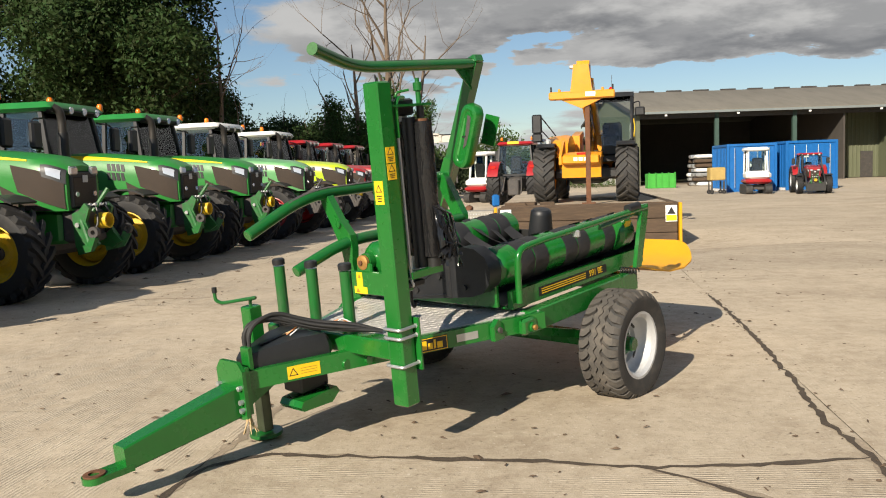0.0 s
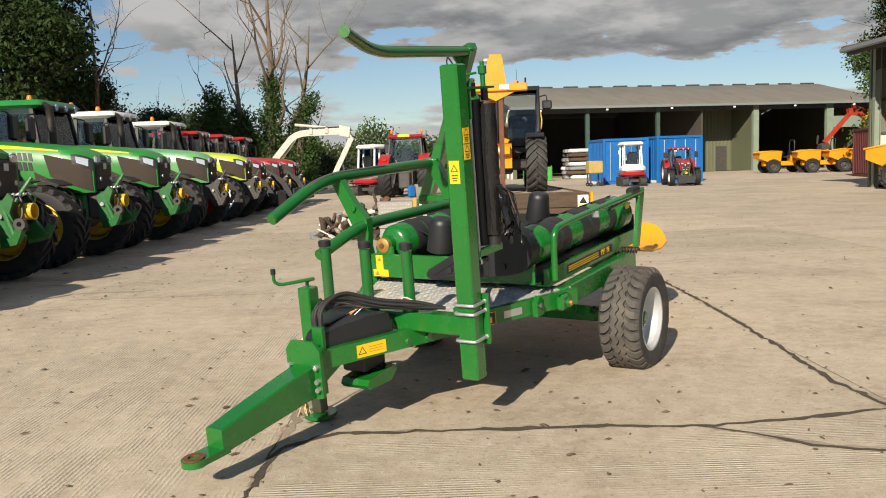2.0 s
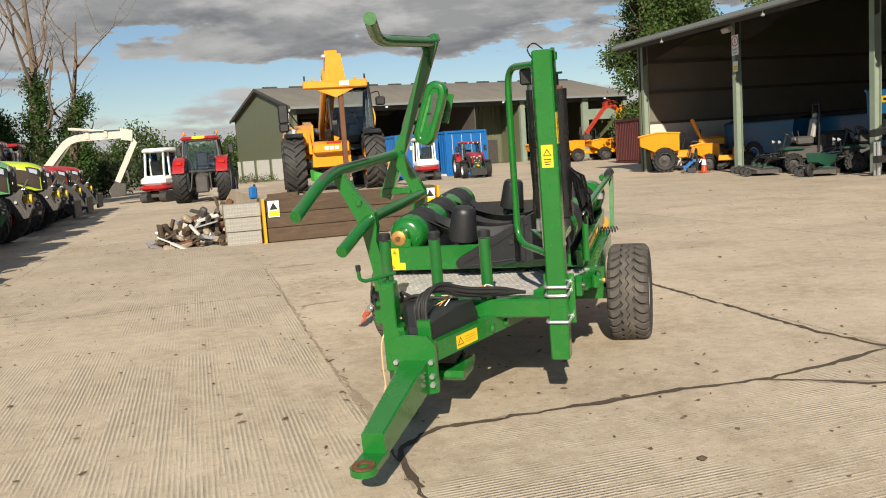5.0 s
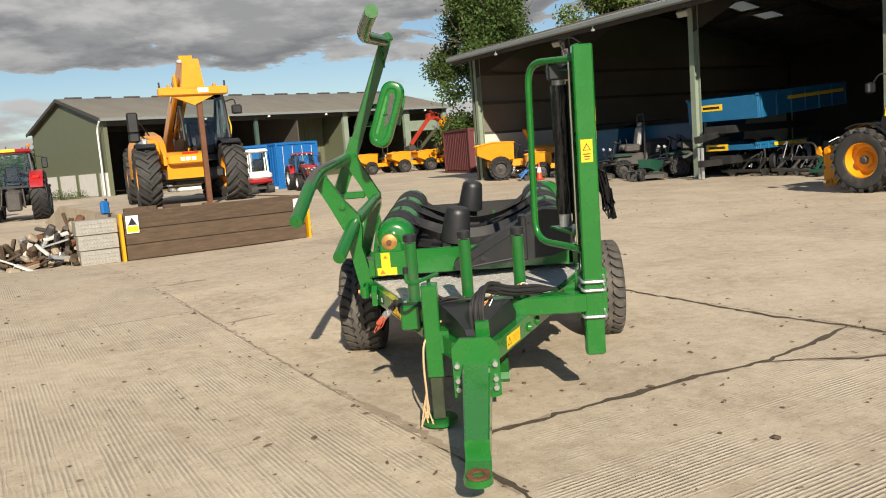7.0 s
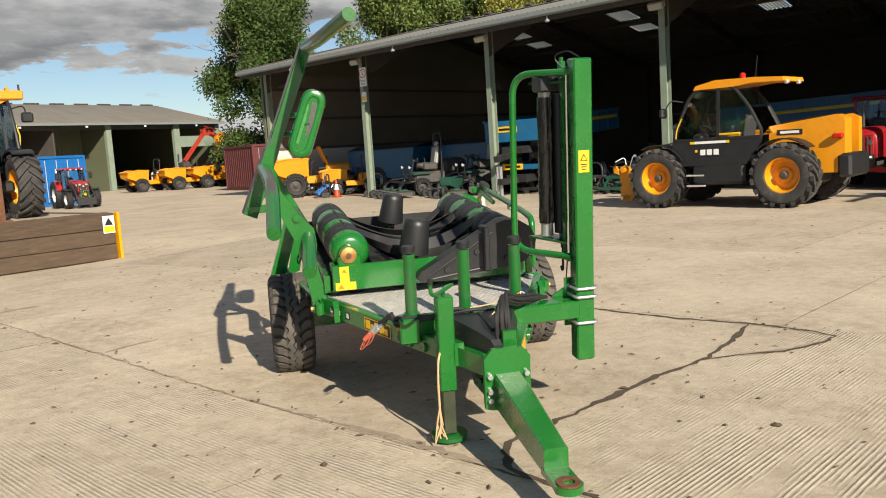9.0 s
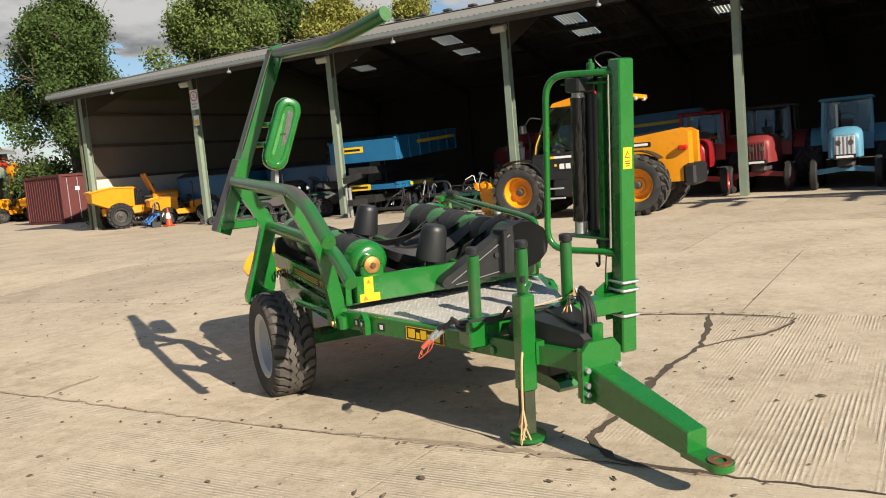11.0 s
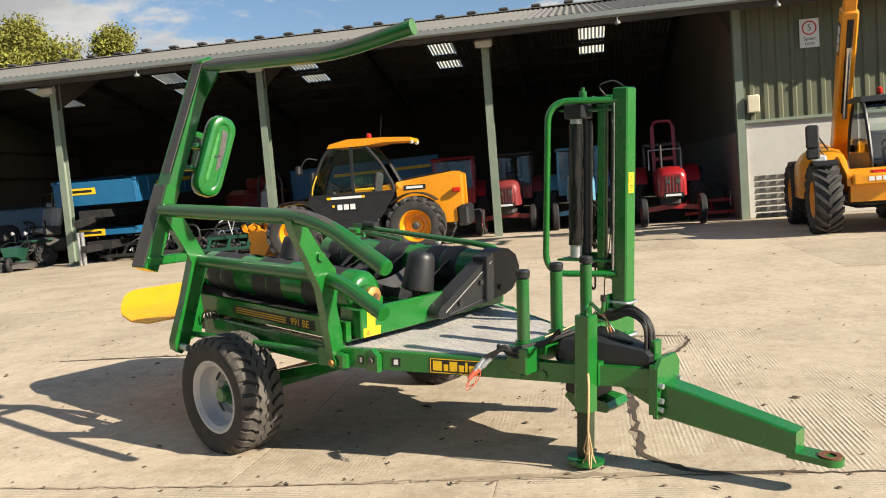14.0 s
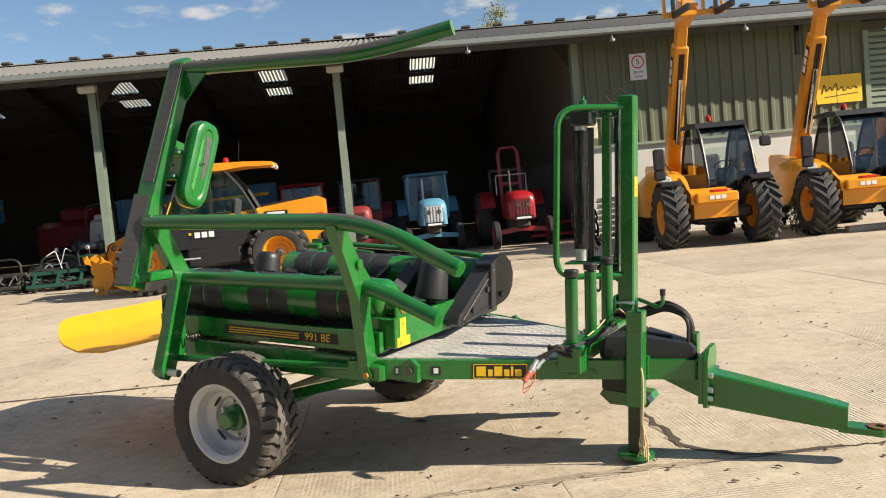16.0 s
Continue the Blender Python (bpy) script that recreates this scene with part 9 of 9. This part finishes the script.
# ================ trees
def leaf_mat(name, col, var=0.35):
    m = bpy.data.materials.new(name)
    m.use_nodes = True
    n, l = m.node_tree.nodes, m.node_tree.links
    b = n["Principled BSDF"]
    geo = n.new("ShaderNodeNewGeometry")
    hs = n.new("ShaderNodeHueSaturation")
    hs.inputs["Color"].default_value = (*col, 1)
    q = n.new("ShaderNodeMapRange")
    q.inputs[3].default_value, q.inputs[4].default_value = 1 - var, 1 + var * 1.4
    l.new(geo.outputs["Random Per Island"], q.inputs[0]), l.new(q.outputs[0], hs.inputs["Value"])
    h = n.new("ShaderNodeMapRange")
    h.inputs[3].default_value, h.inputs[4].default_value = 0.47, 0.52
    l.new(geo.outputs["Random Per Island"], h.inputs[0]), l.new(h.outputs[0], hs.inputs["Hue"])
    l.new(hs.outputs[0], b.inputs["Base Color"])
    b.inputs["Roughness"].default_value = 0.7
    b.inputs["Specular IOR Level"].default_value = 0.2
    tr, mix = n.new("ShaderNodeBsdfTranslucent"), n.new("ShaderNodeMixShader")
    l.new(hs.outputs[0], tr.inputs[0])
    mix.inputs[0].default_value = 0.25
    l.new(b.outputs[0], mix.inputs[1]), l.new(tr.outputs[0], mix.inputs[2]), l.new(mix.outputs[0], n["Material Output"].inputs[0])
    return m


LEAF_DARK = leaf_mat("dark oak leaves", (0.030, 0.055, 0.015))
LEAF_MID = leaf_mat("mid green leaves", (0.062, 0.100, 0.026))
LEAF_LIGHT = leaf_mat("light green thinning leaves", (0.125, 0.170, 0.045))
LEAF_YEL = leaf_mat("yellowing autumn leaves", (0.235, 0.235, 0.050))
IVY = leaf_mat("ivy leaves", (0.045, 0.085, 0.022))
FARLEAF = leaf_mat("far hedge leaves", (0.055, 0.075, 0.035))
BARK = pbr("grey-brown bark", (0.13, 0.10, 0.075), 0.9, var=0.3, scale=4, fine=30, bump=0.8, stretch=(1, 1, 0.3))
PALEBARK = pbr("bleached dead bark", (0.15, 0.112, 0.08), 0.9, var=0.25, scale=3, fine=30, bump=0.6)


def foliage(blobs, count, size, seed, droop=0.0):
    """Many small leaf blades gathered in uneven clumps; blobs are (centre, radii)."""
    q = np.random.RandomState(seed)
    vol = np.array([b[1][0] * b[1][1] * b[1][2] for b in blobs]) ** 0.8
    pick = q.choice(len(blobs), count // 9 + 1, p=vol / vol.sum())
    c = np.array([b[0] for b in blobs])[pick]
    rad = np.array([b[1] for b in blobs])[pick]
    d = q.normal(size=(len(pick), 3))
    d /= np.linalg.norm(d, axis=1)[:, None]
    k = q.uniform(0.3, 1.0, len(pick)) ** 0.5 * q.uniform(0.9, 1.12, len(pick))
    cc = np.repeat(c + d * rad * k[:, None], 9, axis=0)
    m = len(cc)
    p = cc + q.normal(size=(m, 3)) * size * 2.5
    a = q.normal(size=(m, 3))
    a /= np.linalg.norm(a, axis=1)[:, None]
    b_ = np.cross(a, q.normal(size=(m, 3)))
    b_ /= np.linalg.norm(b_, axis=1)[:, None]
    a, b_ = a * (size * q.uniform(0.7, 1.5, m))[:, None], b_ * (size * q.uniform(0.35, 0.7, m))[:, None]
    v = np.stack([p - a, p + b_, p + a, p - b_], 1).reshape(-1, 3)
    f = np.arange(4 * m).reshape(-1, 4)
    me = bpy.data.meshes.new("crown")
    me.from_pydata(v.tolist(), [], f.tolist())
    return me


def limb(g, p, d, length, rad, depth, q, tips, gnarl=0.25):
    pts, rads = [Vector(p)], [rad]
    cur, dr = Vector(p), Vector(d).normalized()
    n = 5
    for i in range(n):
        dr = (dr + Vector((q.gauss(0, gnarl), q.gauss(0, gnarl), q.gauss(0.06, gnarl * 0.6)))).normalized()
        cur = cur + dr * length / n
        pts.append(cur.copy())
        rads.append(rad * (1 - 0.13 * (i + 1)))
        if depth > 0 and i >= 1 and q.random() < 0.85:
            sd = (dr + Vector((q.gauss(0, 0.75), q.gauss(0, 0.75), q.gauss(0.15, 0.5)))).normalized()
            limb(g, cur, sd, length * q.uniform(0.42, 0.7), rads[-1] * 0.55, depth - 1, q, tips, gnarl)
    g.sweep(pts, rads, 7 if rad > 0.08 else 5)
    tips.append(cur)


def tree(x, y, h, spread, mat, label, seed, count=5200, size=0.16, trunk=0.32, base=0.28, flat=0.8, airy=False):
    t = thing("tree", pose(x, y, -0.05), label, "tree")
    q = random.Random(seed)
    g, tips = M(), []
    g.sweep([(0, 0, 0), (q.uniform(-0.2, 0.2), q.uniform(-0.2, 0.2), h * 0.3), (q.uniform(-0.4, 0.4), q.uniform(-0.4, 0.4), h * 0.6), (0, 0, h * 0.8)], [trunk * 1.25, trunk, trunk * 0.6, trunk * 0.25], 10)
    for k in range(7):
        a = k * 0.9 + q.uniform(-0.3, 0.3)
        limb(g, (0, 0, h * (0.28 + 0.06 * k)), (math.cos(a), math.sin(a), 0.7), spread * 0.85, trunk * 0.35, 1, q, tips)
    part("trunk", g, BARK, t)
    blobs = []
    for k in range(44 if airy else 24):
        a, u = q.uniform(0, 6.28), q.uniform(base, 0.97)
        rr = spread * math.sin(math.pi * min(1, (u - base) / (1.02 - base) * 0.78 + 0.22)) * q.uniform(0.35, 0.95)
        s = spread * (q.uniform(0.15, 0.30) if airy else q.uniform(0.22, 0.40))
        blobs.append(((rr * math.cos(a), rr * math.sin(a), h * u), (s, s, s * flat)))
    me = foliage(blobs, int(count * 2.2), size * 0.68, seed)
    me.materials.append(mat)
    part("crown", me, mat, t)
    return t


tree(-21.0, 33.0, 15.5, 5.6, LEAF_DARK, "tall dark green oak tree behind parked tractors", 1, 23400, 0.15)
tree(-15.8, 31.5, 14.5, 4.6, LEAF_DARK, "tall dark green oak tree with a ragged edge", 2, 23400, 0.15)
tree(-26.5, 30.0, 15.0, 5.8, LEAF_DARK, "tall dark green tree at the yard's edge", 3, 18200, 0.16)
tree(-20.8, 39.0, 11.0, 4.4, LEAF_DARK, "dark green tree behind the first row", 4, 13000, 0.16, base=0.1)
tree(-15.2, 37.0, 5.2, 2.6, LEAF_DARK, "small dark green hedge tree", 5, 10920, 0.12, trunk=0.15, base=0.08)
tree(-12.4, 46.0, 4.5, 2.8, LEAF_DARK, "dark green hedge tree behind tractors", 6, 10920, 0.13, trunk=0.15, base=0.05)
tree(-16.0, 48.0, 4.9, 3.4, LEAF_DARK, "dark green hedge tree", 7, 10920, 0.13, trunk=0.15, base=0.05)
tree(29.5, 49.0, 13.5, 5.4, LEAF_MID, "tall green tree behind a shed", 8, 34000, 0.17, base=0.05, airy=True)
tree(36.6, 43.2, 14.6, 5.0, LEAF_LIGHT, "light green tree rising over a shed roof", 9, 24000, 0.17, airy=True)
tree(44.0, 45.0, 15.5, 5.8, LEAF_MID, "green tree rising over a shed roof", 10, 24000, 0.18, airy=True)
tree(42.4, 37.2, 13.0, 4.0, LEAF_YEL, "yellow-green autumn tree behind a shed roof", 11, 24000, 0.16, airy=True)
tree(45.2, 33.1, 12.8, 2.5, LEAF_YEL, "yellow-green autumn tree behind a shed roof", 12, 13000, 0.16, airy=True)
tree(52.5, -3.2, 14.6, 2.6, LEAF_YEL, "thin autumn tree behind a shed roof", 13, 2400, 0.13, airy=True)


def dead_tree(x, y, h, label, seed, lean=(0, 0), n=7, ivy_to=0.5, trunk=0.28):
    t = thing("dead_tree", pose(x, y, -0.05), label, "tree")
    q = random.Random(seed)
    g, tips = M(), []
    pts = [(lean[0] * u * h + q.uniform(-0.12, 0.12), lean[1] * u * h, h * u) for u in (0, 0.2, 0.4, 0.6, 0.8, 1.0)]
    g.sweep(pts, [trunk * k for k in (1.3, 1.0, 0.8, 0.55, 0.35, 0.12)], 10)
    for k in range(n):
        u = 0.28 + 0.62 * k / max(1, n - 1)
        a = k * 2.3 + q.uniform(-0.4, 0.4)
        limb(g, (lean[0] * u * h, lean[1] * u * h, h * u), (math.cos(a) * 0.75, math.sin(a) * 0.75, 0.85), h * q.uniform(0.28, 0.45), trunk * (0.42 - 0.22 * u), 2, q, tips, 0.2)
    part("trunk", g, PALEBARK, t)
    blobs = [((lean[0] * u * h + q.uniform(-0.4, 0.4), q.uniform(-0.3, 0.3), h * u), (0.42 * (1.3 - u / ivy_to * 0.6), 0.42, 0.5)) for u in [ivy_to * i / 12 for i in range(1, 13)]]
    if blobs:
        me = foliage(blobs, 7500, 0.075, seed + 50)
        me.materials.append(IVY)
        part("ivy", me, IVY, t, "ivy climbing the trunk")
    return t


dead_tree(-8.3, 42.5, 11.2, "tall bare dead tree with ivy on its trunk", 41, (0.01, 0), 8, 0.52)
dead_tree(-7.1, 43.0, 8.6, "bare dead tree with ivy and a leaning stem", 42, (0.10, 0), 5, 0.55, 0.2)
dead_tree(-9.7, 43.2, 8.4, "bare dead tree with a leaning stem", 43, (-0.07, 0), 5, 0.5, 0.2)
dead_tree(-10.6, 42.0, 5.4, "broken ivy-covered stump with bare twigs", 44, (-0.13, 0), 3, 0.95, 0.22)
dead_tree(-13.6, 33.8, 8.2, "thin bare dead tree beside an oak", 45, (0.02, 0), 6, 0.4, 0.14)


def hedge(x0, y0, x1, y1, h, label, seed, mat=FARLEAF, count=5000, size=0.3, wide=2.0):
    q = random.Random(seed)
    n = max(8, int(math.hypot(x1 - x0, y1 - y0) / 2.2))
    blobs = []
    for i in range(n):
        u = i / (n - 1)
        s = h * q.uniform(0.3, 0.55)
        blobs.append(((x0 + (x1 - x0) * u, y0 + (y1 - y0) * u, s * 0.9 + q.uniform(0, h * 0.2)), (wide, wide, s)))
    me = foliage(blobs, int(count * 2.2), size * 0.68, seed)
    me.materials.append(mat)
    ob = new("hedge", me)
    return tagged(ob, label, "hedge", kind="stuff")


hedge(-45, 75, 12, 100, 5.0, "far belt of green trees along the field edge", 61, LEAF_MID, 30000, 0.26, 2.6)
hedge(12, 100, 60, 92, 6.5, "far belt of green trees behind a shed", 62, count=6000)
hedge(-34, 44, -13, 52, 4.6, "dark hedge behind the parked tractors", 63, LEAF_DARK, 7000, 0.2)
hedge(-13, 52, -5.5, 54, 2.5, "brown-green bramble hedge", 64, FARLEAF, 4500, 0.16, 1.4)
hedge(-60, 20, -32, 36, 10.0, "dark belt of trees at the edge of the yard", 65, LEAF_DARK, 8000, 0.3, 3.0)
hedge(0.5, 60.5, 3.8, 61.4, 0.6, "weeds along the foot of a shed wall", 66, LEAF_MID, 900, 0.06, 0.4)
hedge(18.2, 33.4, 20.8, 34.8, 0.7, "weeds round the foot of a container", 67, LEAF_MID, 900, 0.06, 0.35)
hedge(11.6, -2.8, 12.2, -3.1, 0.7, "tall weeds beside a kerb", 68, LEAF_MID, 350, 0.035, 0.18)
